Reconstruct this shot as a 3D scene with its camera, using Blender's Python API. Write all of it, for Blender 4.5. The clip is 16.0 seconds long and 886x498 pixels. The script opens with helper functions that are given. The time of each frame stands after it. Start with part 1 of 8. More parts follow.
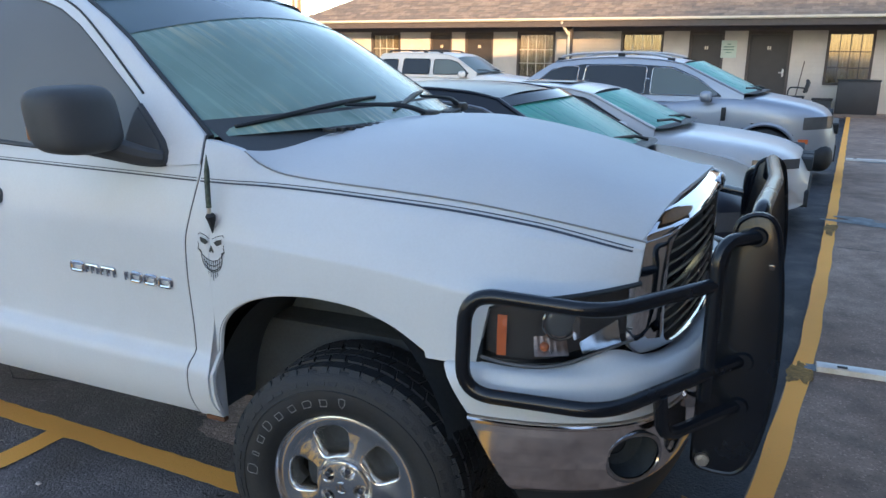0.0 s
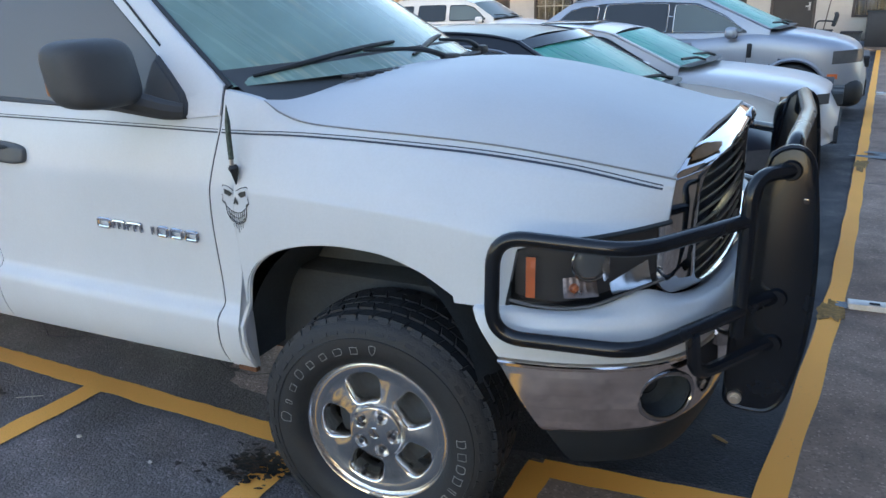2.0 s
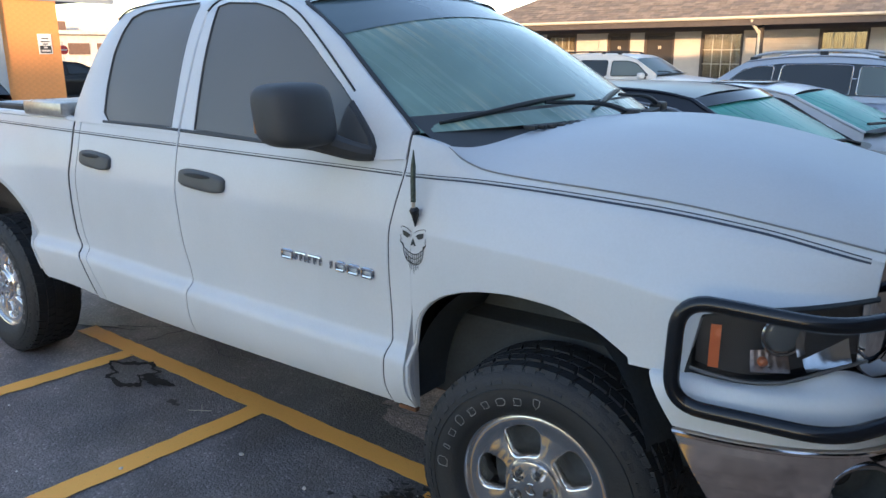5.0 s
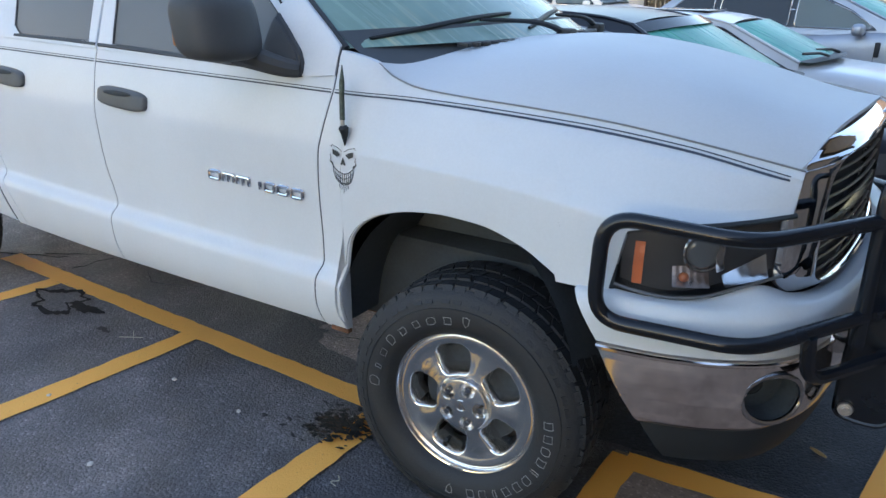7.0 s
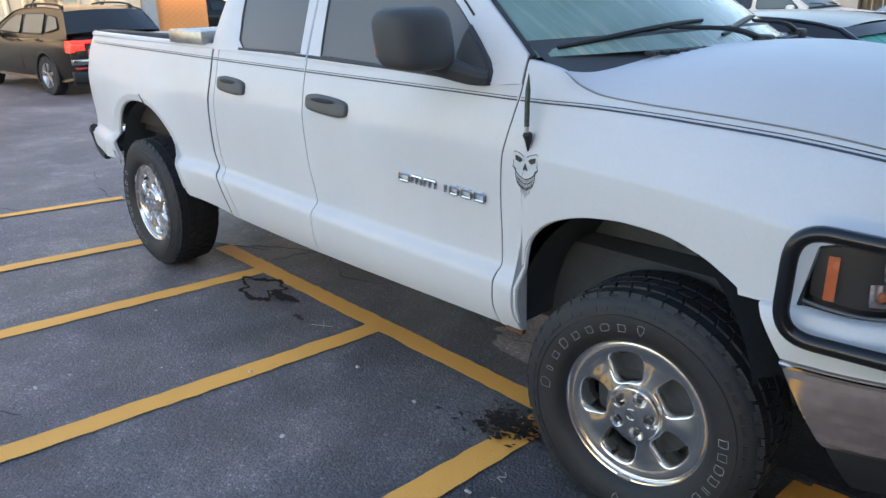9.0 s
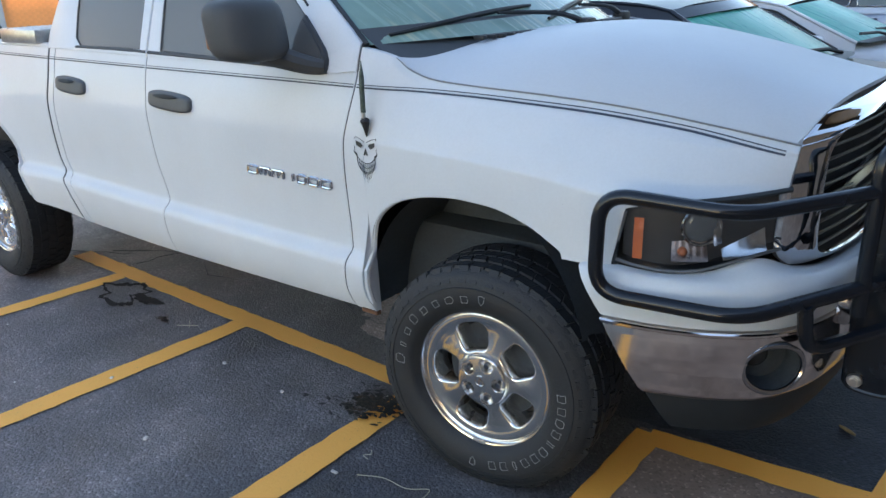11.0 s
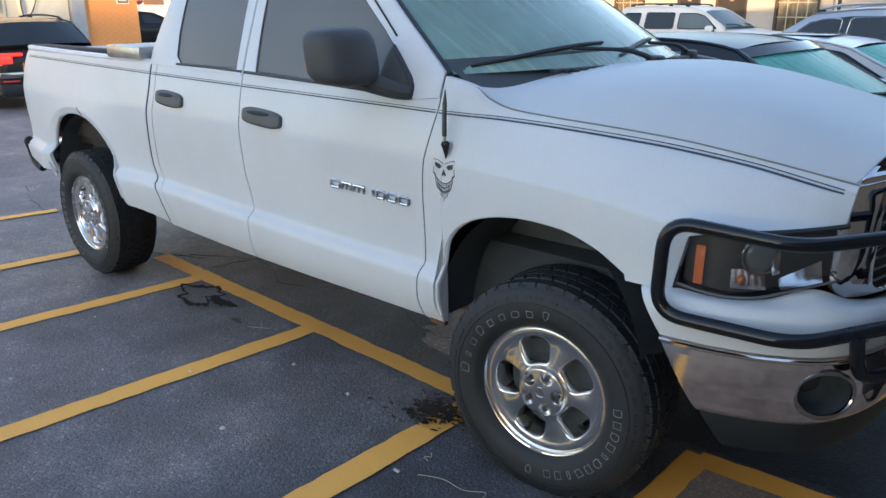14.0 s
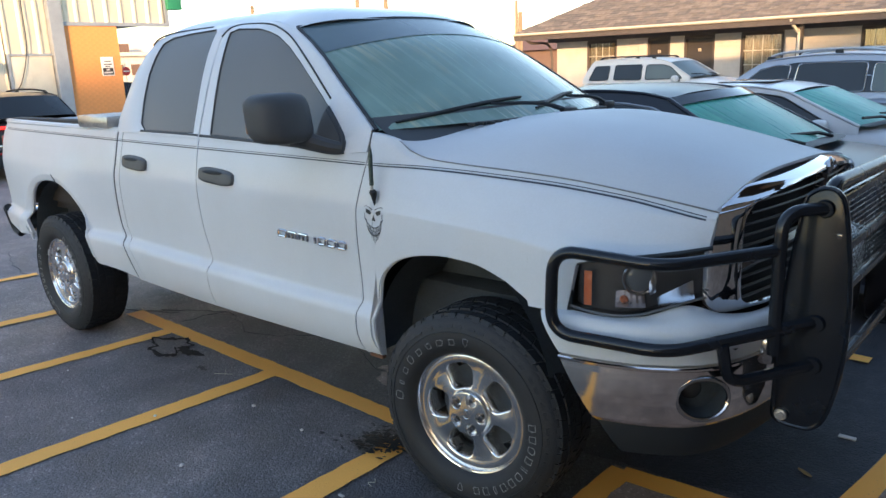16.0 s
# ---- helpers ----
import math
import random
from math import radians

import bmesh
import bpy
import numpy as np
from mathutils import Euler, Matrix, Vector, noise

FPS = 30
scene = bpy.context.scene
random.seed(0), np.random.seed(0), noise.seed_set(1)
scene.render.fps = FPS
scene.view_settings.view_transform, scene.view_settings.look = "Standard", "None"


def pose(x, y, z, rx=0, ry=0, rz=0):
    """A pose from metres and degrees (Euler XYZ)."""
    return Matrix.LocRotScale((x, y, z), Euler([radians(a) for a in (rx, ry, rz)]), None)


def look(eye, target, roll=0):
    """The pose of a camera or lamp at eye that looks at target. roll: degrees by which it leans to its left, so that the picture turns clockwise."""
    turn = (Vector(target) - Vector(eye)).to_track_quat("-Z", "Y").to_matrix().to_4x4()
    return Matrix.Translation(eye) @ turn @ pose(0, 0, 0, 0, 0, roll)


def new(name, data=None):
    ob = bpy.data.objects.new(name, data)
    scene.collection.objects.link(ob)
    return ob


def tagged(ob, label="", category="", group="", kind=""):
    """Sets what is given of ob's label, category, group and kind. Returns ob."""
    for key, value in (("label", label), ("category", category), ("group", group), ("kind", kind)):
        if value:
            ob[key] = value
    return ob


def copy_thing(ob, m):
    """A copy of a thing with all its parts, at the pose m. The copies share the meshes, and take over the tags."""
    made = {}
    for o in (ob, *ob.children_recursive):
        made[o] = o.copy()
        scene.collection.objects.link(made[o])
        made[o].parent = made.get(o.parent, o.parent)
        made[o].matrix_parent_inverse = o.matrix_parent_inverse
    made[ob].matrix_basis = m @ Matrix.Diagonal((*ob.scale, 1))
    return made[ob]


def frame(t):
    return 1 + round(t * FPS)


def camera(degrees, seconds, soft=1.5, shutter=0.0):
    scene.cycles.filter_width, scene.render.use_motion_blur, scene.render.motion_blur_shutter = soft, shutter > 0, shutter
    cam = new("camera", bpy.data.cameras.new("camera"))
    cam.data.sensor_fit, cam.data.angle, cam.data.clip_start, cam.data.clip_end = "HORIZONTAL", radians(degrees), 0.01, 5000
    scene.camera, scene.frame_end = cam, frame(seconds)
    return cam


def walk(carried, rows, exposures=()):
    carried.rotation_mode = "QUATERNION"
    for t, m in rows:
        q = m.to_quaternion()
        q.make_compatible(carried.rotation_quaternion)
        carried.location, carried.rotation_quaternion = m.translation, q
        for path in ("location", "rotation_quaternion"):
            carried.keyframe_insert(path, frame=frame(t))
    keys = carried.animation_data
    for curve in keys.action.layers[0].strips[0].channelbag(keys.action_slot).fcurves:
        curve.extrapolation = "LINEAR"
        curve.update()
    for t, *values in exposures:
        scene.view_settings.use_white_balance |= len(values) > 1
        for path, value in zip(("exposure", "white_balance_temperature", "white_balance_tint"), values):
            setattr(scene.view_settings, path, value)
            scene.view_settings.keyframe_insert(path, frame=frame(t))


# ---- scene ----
cam = camera(60.6, 16.0)
PATH = [
    (0, (1.146, -2.783, 1.706), (0.356, -1.018, 1.197), 0.4),
    (0.5, (1.125, -2.782, 1.701), (0.27, -1.037, 1.23), 0.0),
    (1, (1.121, -2.781, 1.694), (0.238, -1.058, 1.19), -0.4),
    (1.5, (1.126, -2.784, 1.69), (0.261, -1.071, 1.124), -1.2),
    (2, (1.128, -2.774, 1.683), (0.3, -1.067, 1.051), -1.8),
    (2.5, (1.11, -2.769, 1.683), (0.258, -1.093, 1.002), -1.3),
    (3, (1.063, -2.77, 1.689), (0.083, -1.156, 1.027), -0.8),
    (3.5, (1.043, -2.763, 1.695), (-0.033, -1.186, 1.1), -0.6),
    (3.7, (1.036, -2.767, 1.693), (-0.097, -1.218, 1.127), -0.3),
    (5.8, (1.036, -2.829, 1.671), (-0.126, -1.278, 1.175), -0.3),
    (6, (1.06, -2.816, 1.661), (-0.011, -1.213, 1.126), -0.5),
    (6.5, (1.099, -2.788, 1.652), (0.107, -1.168, 1.024), -0.7),
    (7, (1.068, -2.779, 1.644), (0.055, -1.191, 0.971), 0.9),
    (7.5, (0.981, -2.82, 1.637), (-0.133, -1.302, 0.961), 2.1),
    (8, (0.943, -2.841, 1.623), (-0.331, -1.447, 0.964), 1.4),
    (8.2, (0.977, -2.84, 1.635), (-0.35, -1.495, 0.981), 1.0),
    (10.3, (1.215, -2.83, 1.651), (-0.167, -1.535, 1.006), -1.7),
    (10.5, (1.24, -2.822, 1.65), (-0.053, -1.441, 1.0), -1.9),
    (11, (1.272, -2.799, 1.639), (0.115, -1.314, 0.963), -2.0),
    (11.5, (1.284, -2.794, 1.64), (0.176, -1.277, 0.952), -1.8),
    (12, (1.283, -2.789, 1.638), (0.174, -1.271, 0.955), -1.4),
    (12.5, (1.261, -2.821, 1.671), (0.085, -1.316, 1.077), -0.8),
    (13, (1.279, -2.837, 1.695), (0.0, -1.384, 1.192), -1.8),
    (13.5, (1.297, -2.886, 1.692), (-0.042, -1.507, 1.138), -2.7),
    (14, (1.325, -2.987, 1.673), (0.059, -1.566, 1.059), -0.1),
    (14.5, (1.368, -3.061, 1.639), (0.18, -1.58, 1.009), 2.6),
    (15, (1.497, -3.07, 1.676), (0.204, -1.648, 1.122), 0.4),
    (15.5, (1.648, -3.067, 1.68), (0.302, -1.674, 1.183), -1.8),
    (16, (1.7, -3.041, 1.685), (0.423, -1.577, 1.21), -2.2),
]
walk(cam, [(t, look(eye, target, roll)) for t, eye, target, roll in PATH],
     [(0.0, 2.30, 6600, 19), (1.0, 2.17, 6500, 18), (2.5, 2.59, 6750, 20), (3.5, 2.41, 6750, 20), (6.0, 2.09, 6450, 18), (7.0, 2.53, 6750, 20), (8.0, 2.49, 6950, 21),
      (10.5, 2.46, 6900, 19), (11.5, 2.53, 6900, 20), (12.5, 2.58, 6900, 20), (13.0, 2.17, 6650, 18), (13.5, 2.21, 6850, 20), (14.0, 2.31, 6850, 19), (14.5, 2.49, 6900, 18), (15.2, 2.39, 6850, 18), (16.0, 2.17, 6750, 18)])

# ---- light ----
SUN_FROM = Vector((0.60, -0.80, 0.0))
SUN_UP = radians(9.5)

world = bpy.data.worlds.new("sky")
scene.world = world
world.use_nodes = True
wn = world.node_tree
sky = wn.nodes.new("ShaderNodeTexSky")
sky.sky_type, sky.sun_disc = "NISHITA", False
sky.sun_elevation = SUN_UP
sky.sun_rotation = math.atan2(SUN_FROM.x, SUN_FROM.y)
sky.air_density, sky.dust_density, sky.ozone_density = 1.1, 0.6, 1.8
wn.links.new(sky.outputs[0], wn.nodes["Background"].inputs[0])
wn.nodes["Background"].inputs[1].default_value = 0.15

sun_data = bpy.data.lights.new("sun", "SUN")
sun_data.energy, sun_data.angle, sun_data.color = 2.2, radians(0.6), (1.0, 0.66, 0.34)
sun = new("sun", sun_data)
sun_way = -(SUN_FROM * math.cos(SUN_UP) + Vector((0, 0, math.sin(SUN_UP))))
sun.matrix_basis = Matrix.Translation((20, -30, 20)) @ sun_way.to_track_quat("-Z", "Y").to_matrix().to_4x4()

# ---- materials ----
def shader(name):
    m = bpy.data.materials.new(name)
    m.use_nodes = True
    nt = m.node_tree
    return m, nt, nt.nodes["Principled BSDF"]


def node(nt, kind, **values):
    n = nt.nodes.new(kind)
    for key, value in values.items():
        n.inputs[key].default_value = value
    return n


def noise_tex(nt, scale, detail=4.0, rough=0.55, stretch=None):
    """Noise in the thing's own metres; stretch scales the axes."""
    tc = nt.nodes.new("ShaderNodeTexCoord")
    n = node(nt, "ShaderNodeTexNoise", Scale=scale, Detail=detail, Roughness=rough)
    if stretch:
        mp = nt.nodes.new("ShaderNodeMapping")
        mp.inputs["Scale"].default_value = stretch
        nt.links.new(tc.outputs["Object"], mp.inputs[0])
        nt.links.new(mp.outputs[0], n.inputs["Vector"])
    else:
        nt.links.new(tc.outputs["Object"], n.inputs["Vector"])
    return n


def ramp(nt, source, stops):
    r = nt.nodes.new("ShaderNodeValToRGB")
    while len(r.color_ramp.elements) < len(stops):
        r.color_ramp.elements.new(0.5)
    for e, (pos, col) in zip(r.color_ramp.elements, stops):
        e.position = pos
        e.color = (*col, 1) if len(col) == 3 else col
    nt.links.new(source, r.inputs[0])
    return r


def mix_rgb(nt, fac, a, b, kind="MIX"):
    m = nt.nodes.new("ShaderNodeMix")
    m.data_type, m.blend_type = "RGBA", kind
    for sock, v in ((m.inputs[0], fac), (m.inputs[6], a), (m.inputs[7], b)):
        if isinstance(v, (int, float)):
            sock.default_value = v
        elif isinstance(v, tuple):
            sock.default_value = (*v, 1) if len(v) == 3 else v
        else:
            nt.links.new(v, sock)
    return m.outputs[2]


def surface(name, color, rough=0.5, metal=0.0, vary=0.12, scale=3.0, fine=60.0, bump=0.0, coat=0.0, rvary=0.1, stretch=None, spec=0.5):
    """A surface with soft large stains, fine grain in colour, and relief."""
    m, nt, b = shader(name)
    big, small = noise_tex(nt, scale, 5, 0.6, stretch), noise_tex(nt, fine, 3, 0.6, stretch)
    dark = tuple(c * (1 - vary) for c in color)
    light = tuple(min(1.0, c * (1 + vary)) for c in color)
    c1 = ramp(nt, big.outputs[0], [(0.3, dark), (0.7, light)]).outputs[0]
    c2 = ramp(nt, small.outputs[0], [(0.3, (1 - vary * 0.7,) * 3), (0.7, (1.0,) * 3)]).outputs[0]
    nt.links.new(mix_rgb(nt, 1.0, c1, c2, "MULTIPLY"), b.inputs["Base Color"])
    r = nt.nodes.new("ShaderNodeMapRange")
    r.inputs[3].default_value, r.inputs[4].default_value = max(0.02, rough - rvary), min(1, rough + rvary)
    nt.links.new(big.outputs[0], r.inputs[0])
    nt.links.new(r.outputs[0], b.inputs["Roughness"])
    b.inputs["Metallic"].default_value = metal
    b.inputs["Coat Weight"].default_value = coat
    b.inputs["Coat Roughness"].default_value = 0.06
    b.inputs["Specular IOR Level"].default_value = spec
    if bump:
        bp = node(nt, "ShaderNodeBump", Strength=min(1, bump), Distance=0.004)
        nt.links.new(small.outputs[0], bp.inputs["Height"])
        nt.links.new(bp.outputs[0], b.inputs["Normal"])
    return m


def car_paint(name, color, metal=0.0, rough=0.35, dew=0.0, coat=0.4):
    """Clear-coated paint with a dull film of dew and dust."""
    m = surface(name, color, rough, metal, 0.06, 1.2, 120, 0, coat, 0.06, None, 0.2)
    b = m.node_tree.nodes["Principled BSDF"]
    nt = m.node_tree
    film = noise_tex(nt, 2.2, 6, 0.65)
    r = nt.nodes.new("ShaderNodeMapRange")
    r.inputs[3].default_value, r.inputs[4].default_value = 0.04 + dew * 0.3, 0.08 + dew * 0.6
    nt.links.new(film.outputs[0], r.inputs[0])
    nt.links.new(r.outputs[0], b.inputs["Coat Roughness"])
    return m


def worn_paint(name, color, under, amount=0.5, scale=7.0):
    """Road paint that has worn through in flecks and patches."""
    m, nt, b = shader(name)
    wear, fleck, tone = noise_tex(nt, scale, 6, 0.7), noise_tex(nt, 95, 4, 0.7), noise_tex(nt, 1.7, 4, 0.5)
    paint = ramp(nt, tone.outputs[0], [(0.3, tuple(c * 0.93 for c in color)), (0.7, color)]).outputs[0]
    a = nt.nodes.new("ShaderNodeMath")
    a.operation = "MULTIPLY_ADD"
    nt.links.new(fleck.outputs[0], a.inputs[0])
    a.inputs[1].default_value = 0.95
    calm = node(nt, "ShaderNodeMath")
    calm.operation = "MULTIPLY"
    calm.inputs[1].default_value = 0.45
    nt.links.new(wear.outputs[0], calm.inputs[0])
    nt.links.new(calm.outputs[0], a.inputs[2])
    f = ramp(nt, a.outputs[0], [(0.74 + 0.25 * (0.5 - amount), (0, 0, 0)), (0.92 + 0.25 * (0.5 - amount), (1, 1, 1))]).outputs[0]
    nt.links.new(mix_rgb(nt, f, paint, under), b.inputs["Base Color"])
    b.inputs["Roughness"].default_value = 0.72
    bp = node(nt, "ShaderNodeBump", Strength=0.5, Distance=0.003)
    nt.links.new(fleck.outputs[0], bp.inputs["Height"])
    nt.links.new(bp.outputs[0], b.inputs["Normal"])
    return m


def aggregate(nt, scale):
    """Small stones: their distance field and a value for each."""
    tc = nt.nodes.new("ShaderNodeTexCoord")
    v = node(nt, "ShaderNodeTexVoronoi", Scale=scale)
    nt.links.new(tc.outputs["Object"], v.inputs["Vector"])
    return v


def asphalt_material():
    m, nt, b = shader("asphalt")
    stones, grain, mid, big = aggregate(nt, 105), noise_tex(nt, 70, 4, 0.75), noise_tex(nt, 3.2, 6, 0.68), noise_tex(nt, 0.55, 5, 0.6)
    tone = ramp(nt, big.outputs[0], [(0.34, (0.064, 0.066, 0.075)), (0.52, (0.100, 0.100, 0.108)), (0.72, (0.170, 0.162, 0.160))]).outputs[0]
    dust = ramp(nt, mid.outputs[0], [(0.32, (0.62,) * 3), (0.50, (1.0,) * 3), (0.70, (1.6, 1.55, 1.5))]).outputs[0]
    sep2 = nt.nodes.new("ShaderNodeSeparateColor")
    nt.links.new(stones.outputs["Color"], sep2.inputs[0])
    each = ramp(nt, sep2.outputs[0], [(0.0, (0.80,) * 3), (0.6, (1.0,) * 3), (0.92, (1.12,) * 3), (1.0, (1.7,) * 3)]).outputs[0]
    pit = ramp(nt, grain.outputs[0], [(0.36, (0.70,) * 3), (0.58, (1.20,) * 3)]).outputs[0]
    c = mix_rgb(nt, 1.0, mix_rgb(nt, 1.0, tone, dust, "MULTIPLY"), mix_rgb(nt, 1.0, each, pit, "MULTIPLY"), "MULTIPLY")
    # the hatched aisle is freshly sealed and dark; the stalls are a faded brown-grey, and the lane gets paler and
    # browner towards -x
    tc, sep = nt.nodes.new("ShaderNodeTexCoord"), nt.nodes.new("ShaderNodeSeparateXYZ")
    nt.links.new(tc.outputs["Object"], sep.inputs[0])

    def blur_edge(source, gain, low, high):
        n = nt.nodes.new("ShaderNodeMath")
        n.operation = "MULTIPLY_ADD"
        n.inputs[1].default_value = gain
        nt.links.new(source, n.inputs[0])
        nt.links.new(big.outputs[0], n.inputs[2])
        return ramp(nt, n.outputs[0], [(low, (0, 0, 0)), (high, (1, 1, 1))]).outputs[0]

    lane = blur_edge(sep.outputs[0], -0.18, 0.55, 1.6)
    # stalls: extra brightening in the colour offsets the truck's shade on them
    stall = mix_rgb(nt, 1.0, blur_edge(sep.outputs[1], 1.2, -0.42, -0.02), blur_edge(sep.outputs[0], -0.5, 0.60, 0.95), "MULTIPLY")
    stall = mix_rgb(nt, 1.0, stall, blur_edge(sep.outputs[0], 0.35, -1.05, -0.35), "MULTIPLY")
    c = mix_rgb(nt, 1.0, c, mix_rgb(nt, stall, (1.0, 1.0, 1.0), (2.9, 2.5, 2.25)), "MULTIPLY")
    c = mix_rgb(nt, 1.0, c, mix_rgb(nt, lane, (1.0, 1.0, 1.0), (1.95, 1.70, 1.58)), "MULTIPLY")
    # darker and bluer towards the front wheel and beyond
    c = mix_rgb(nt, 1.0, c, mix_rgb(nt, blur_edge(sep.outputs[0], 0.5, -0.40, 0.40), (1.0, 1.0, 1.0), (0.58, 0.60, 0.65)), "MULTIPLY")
    # shade under the truck's nose, painted dark blue into the sealed asphalt's colour
    nose_shade = mix_rgb(nt, 1.0, blur_edge(sep.outputs[0], 1.6, 0.70, 1.15), blur_edge(sep.outputs[1], 1.6, -1.75, -1.25), "MULTIPLY")
    c = mix_rgb(nt, 1.0, c, mix_rgb(nt, nose_shade, (1.0, 1.0, 1.0), (0.42, 0.46, 0.52)), "MULTIPLY")
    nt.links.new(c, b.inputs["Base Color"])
    r = ramp(nt, mid.outputs[0], [(0.35, (0.5,) * 3), (0.65, (0.85,) * 3)]).outputs[0]
    nt.links.new(r, b.inputs["Roughness"])
    h = nt.nodes.new("ShaderNodeMath")
    h.operation = "SUBTRACT"
    nt.links.new(grain.outputs[0], h.inputs[0])
    nt.links.new(stones.outputs["Distance"], h.inputs[1])
    bp = node(nt, "ShaderNodeBump", Strength=0.7, Distance=0.006)
    nt.links.new(h.outputs[0], bp.inputs["Height"])
    nt.links.new(bp.outputs[0], b.inputs["Normal"])
    return m


def concrete_material():
    """Old brown-grey concrete: two broad tones, exposed pale and dark stones."""
    m, nt, b = shader("walkway_concrete")
    stones, grain, mid, big = aggregate(nt, 120), noise_tex(nt, 60, 4, 0.7), noise_tex(nt, 4.5, 6, 0.65), noise_tex(nt, 0.8, 4, 0.5)
    tone = ramp(nt, big.outputs[0], [(0.36, (0.205, 0.134, 0.100)), (0.64, (0.310, 0.218, 0.170))]).outputs[0]
    dirt = ramp(nt, mid.outputs[0], [(0.32, (0.62,) * 3), (0.55, (1.0,) * 3), (0.72, (1.25,) * 3)]).outputs[0]
    sep = nt.nodes.new("ShaderNodeSeparateColor")
    nt.links.new(stones.outputs["Color"], sep.inputs[0])
    each = ramp(nt, sep.outputs[0], [(0.0, (0.7,) * 3), (0.2, (0.95,) * 3), (0.90, (1.02,) * 3), (0.98, (1.55, 1.55, 1.6))]).outputs[0]
    nt.links.new(mix_rgb(nt, 1.0, mix_rgb(nt, 1.0, tone, dirt, "MULTIPLY"), each, "MULTIPLY"), b.inputs["Base Color"])
    b.inputs["Roughness"].default_value = 0.8
    bp = node(nt, "ShaderNodeBump", Strength=0.6, Distance=0.004)
    nt.links.new(grain.outputs[0], bp.inputs["Height"])
    nt.links.new(bp.outputs[0], b.inputs["Normal"])
    return m


def windshield_glass(name, tint, wet=0.5, band=None):
    """Car glass under a coat of dew: it scatters the sky's light, with runs wiped by falling drops."""
    m, nt, b = shader(name)
    drops, runs, clouds = noise_tex(nt, 160, 2, 0.5), noise_tex(nt, 7, 4, 0.6, (0.22, 5.0, 0.22)), noise_tex(nt, 2.6, 4, 0.6)
    f = ramp(nt, runs.outputs[0], [(0.30, (0.92,) * 3), (0.50, (0.96,) * 3), (0.68, (1.03, 1.03, 1.0))]).outputs[0]
    f = mix_rgb(nt, ramp(nt, clouds.outputs[0], [(0.42, (0.1,) * 3), (0.62, (1.0,) * 3)]).outputs[0], (0.95, 0.95, 0.95), f)
    c = ramp(nt, clouds.outputs[0], [(0.3, tuple(v * 0.72 for v in tint)), (0.7, tint)]).outputs[0]
    col = mix_rgb(nt, 1.0, c, f, "MULTIPLY")
    # warm reflected light painted in as tan streaks, in patches among the dew runs
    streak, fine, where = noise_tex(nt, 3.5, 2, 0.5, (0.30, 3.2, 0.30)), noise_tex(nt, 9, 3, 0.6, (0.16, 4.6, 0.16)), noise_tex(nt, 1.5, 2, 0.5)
    warm_runs = ramp(nt, streak.outputs[0], [(0.54, (0, 0, 0)), (0.78, (0.34,) * 3)]).outputs[0]
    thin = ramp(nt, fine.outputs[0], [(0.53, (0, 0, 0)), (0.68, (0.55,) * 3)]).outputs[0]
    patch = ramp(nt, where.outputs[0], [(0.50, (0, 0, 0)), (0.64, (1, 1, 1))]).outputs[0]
    thin, warm_runs = mix_rgb(nt, 1.0, thin, patch, "MULTIPLY"), mix_rgb(nt, 1.0, warm_runs, patch, "MULTIPLY")
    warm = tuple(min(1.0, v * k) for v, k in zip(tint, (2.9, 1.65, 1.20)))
    col = mix_rgb(nt, thin, mix_rgb(nt, warm_runs, col, warm), warm)
    nt.links.new(col, b.inputs["Base Color"])
    r = ramp(nt, runs.outputs[0], [(0.38, (0.38 * wet,) * 3), (0.62, (0.38 * wet + 0.10,) * 3)]).outputs[0]
    nt.links.new(r, b.inputs["Roughness"])
    b.inputs["Specular IOR Level"].default_value = 0.22
    bp = node(nt, "ShaderNodeBump", Strength=0.12, Distance=0.002)
    nt.links.new(drops.outputs[0], bp.inputs["Height"])
    nt.links.new(bp.outputs[0], b.inputs["Normal"])
    return m


def tinted_glass(name, tint, rough=0.12):
    m, nt, b = shader(name)
    haze = noise_tex(nt, 1.6, 1, 0.4)
    c = ramp(nt, haze.outputs[0], [(0.3, tuple(v * 0.86 for v in tint)), (0.7, tint)]).outputs[0]
    nt.links.new(c, b.inputs["Base Color"])
    b.inputs["Roughness"].default_value = rough
    b.inputs["IOR"].default_value = 1.5
    return m


def see_through(name, gloss, color=(0.85, 0.88, 0.9)):
    m = bpy.data.materials.new(name)
    m.use_nodes = True
    nt = m.node_tree
    nt.nodes.remove(nt.nodes["Principled BSDF"])
    a, b, x = nt.nodes.new("ShaderNodeBsdfTransparent"), nt.nodes.new("ShaderNodeBsdfGlossy"), nt.nodes.new("ShaderNodeMixShader")
    a.inputs[0].default_value = (*color, 1)
    b.inputs["Roughness"].default_value = 0.06
    x.inputs[0].default_value = gloss
    nt.links.new(a.outputs[0], x.inputs[1])
    nt.links.new(b.outputs[0], x.inputs[2])
    nt.links.new(x.outputs[0], nt.nodes["Material Output"].inputs[0])
    return m


ASPHALT = asphalt_material()
WHITE = car_paint("white_car_paint", (0.540, 0.576, 0.608), 0.0, 0.55, 0.12, 0.45)
# hood paint: dew dulls it, base darkened too to tone down its skylight
DIMMED_DEWY_WHITE = car_paint("white_paint_under_dew", (0.490, 0.522, 0.552), 0.0, 0.7, 0.6, 0.12)
CHROME = surface("chrome", (0.70, 0.69, 0.69), 0.05, 1.0, 0.05, 4, 90, 0, 0, 0.03)
SMOKED_CHROME = surface("dulled_chrome", (0.42, 0.41, 0.41), 0.16, 1.0, 0.12, 5, 90, 0, 0, 0.06)
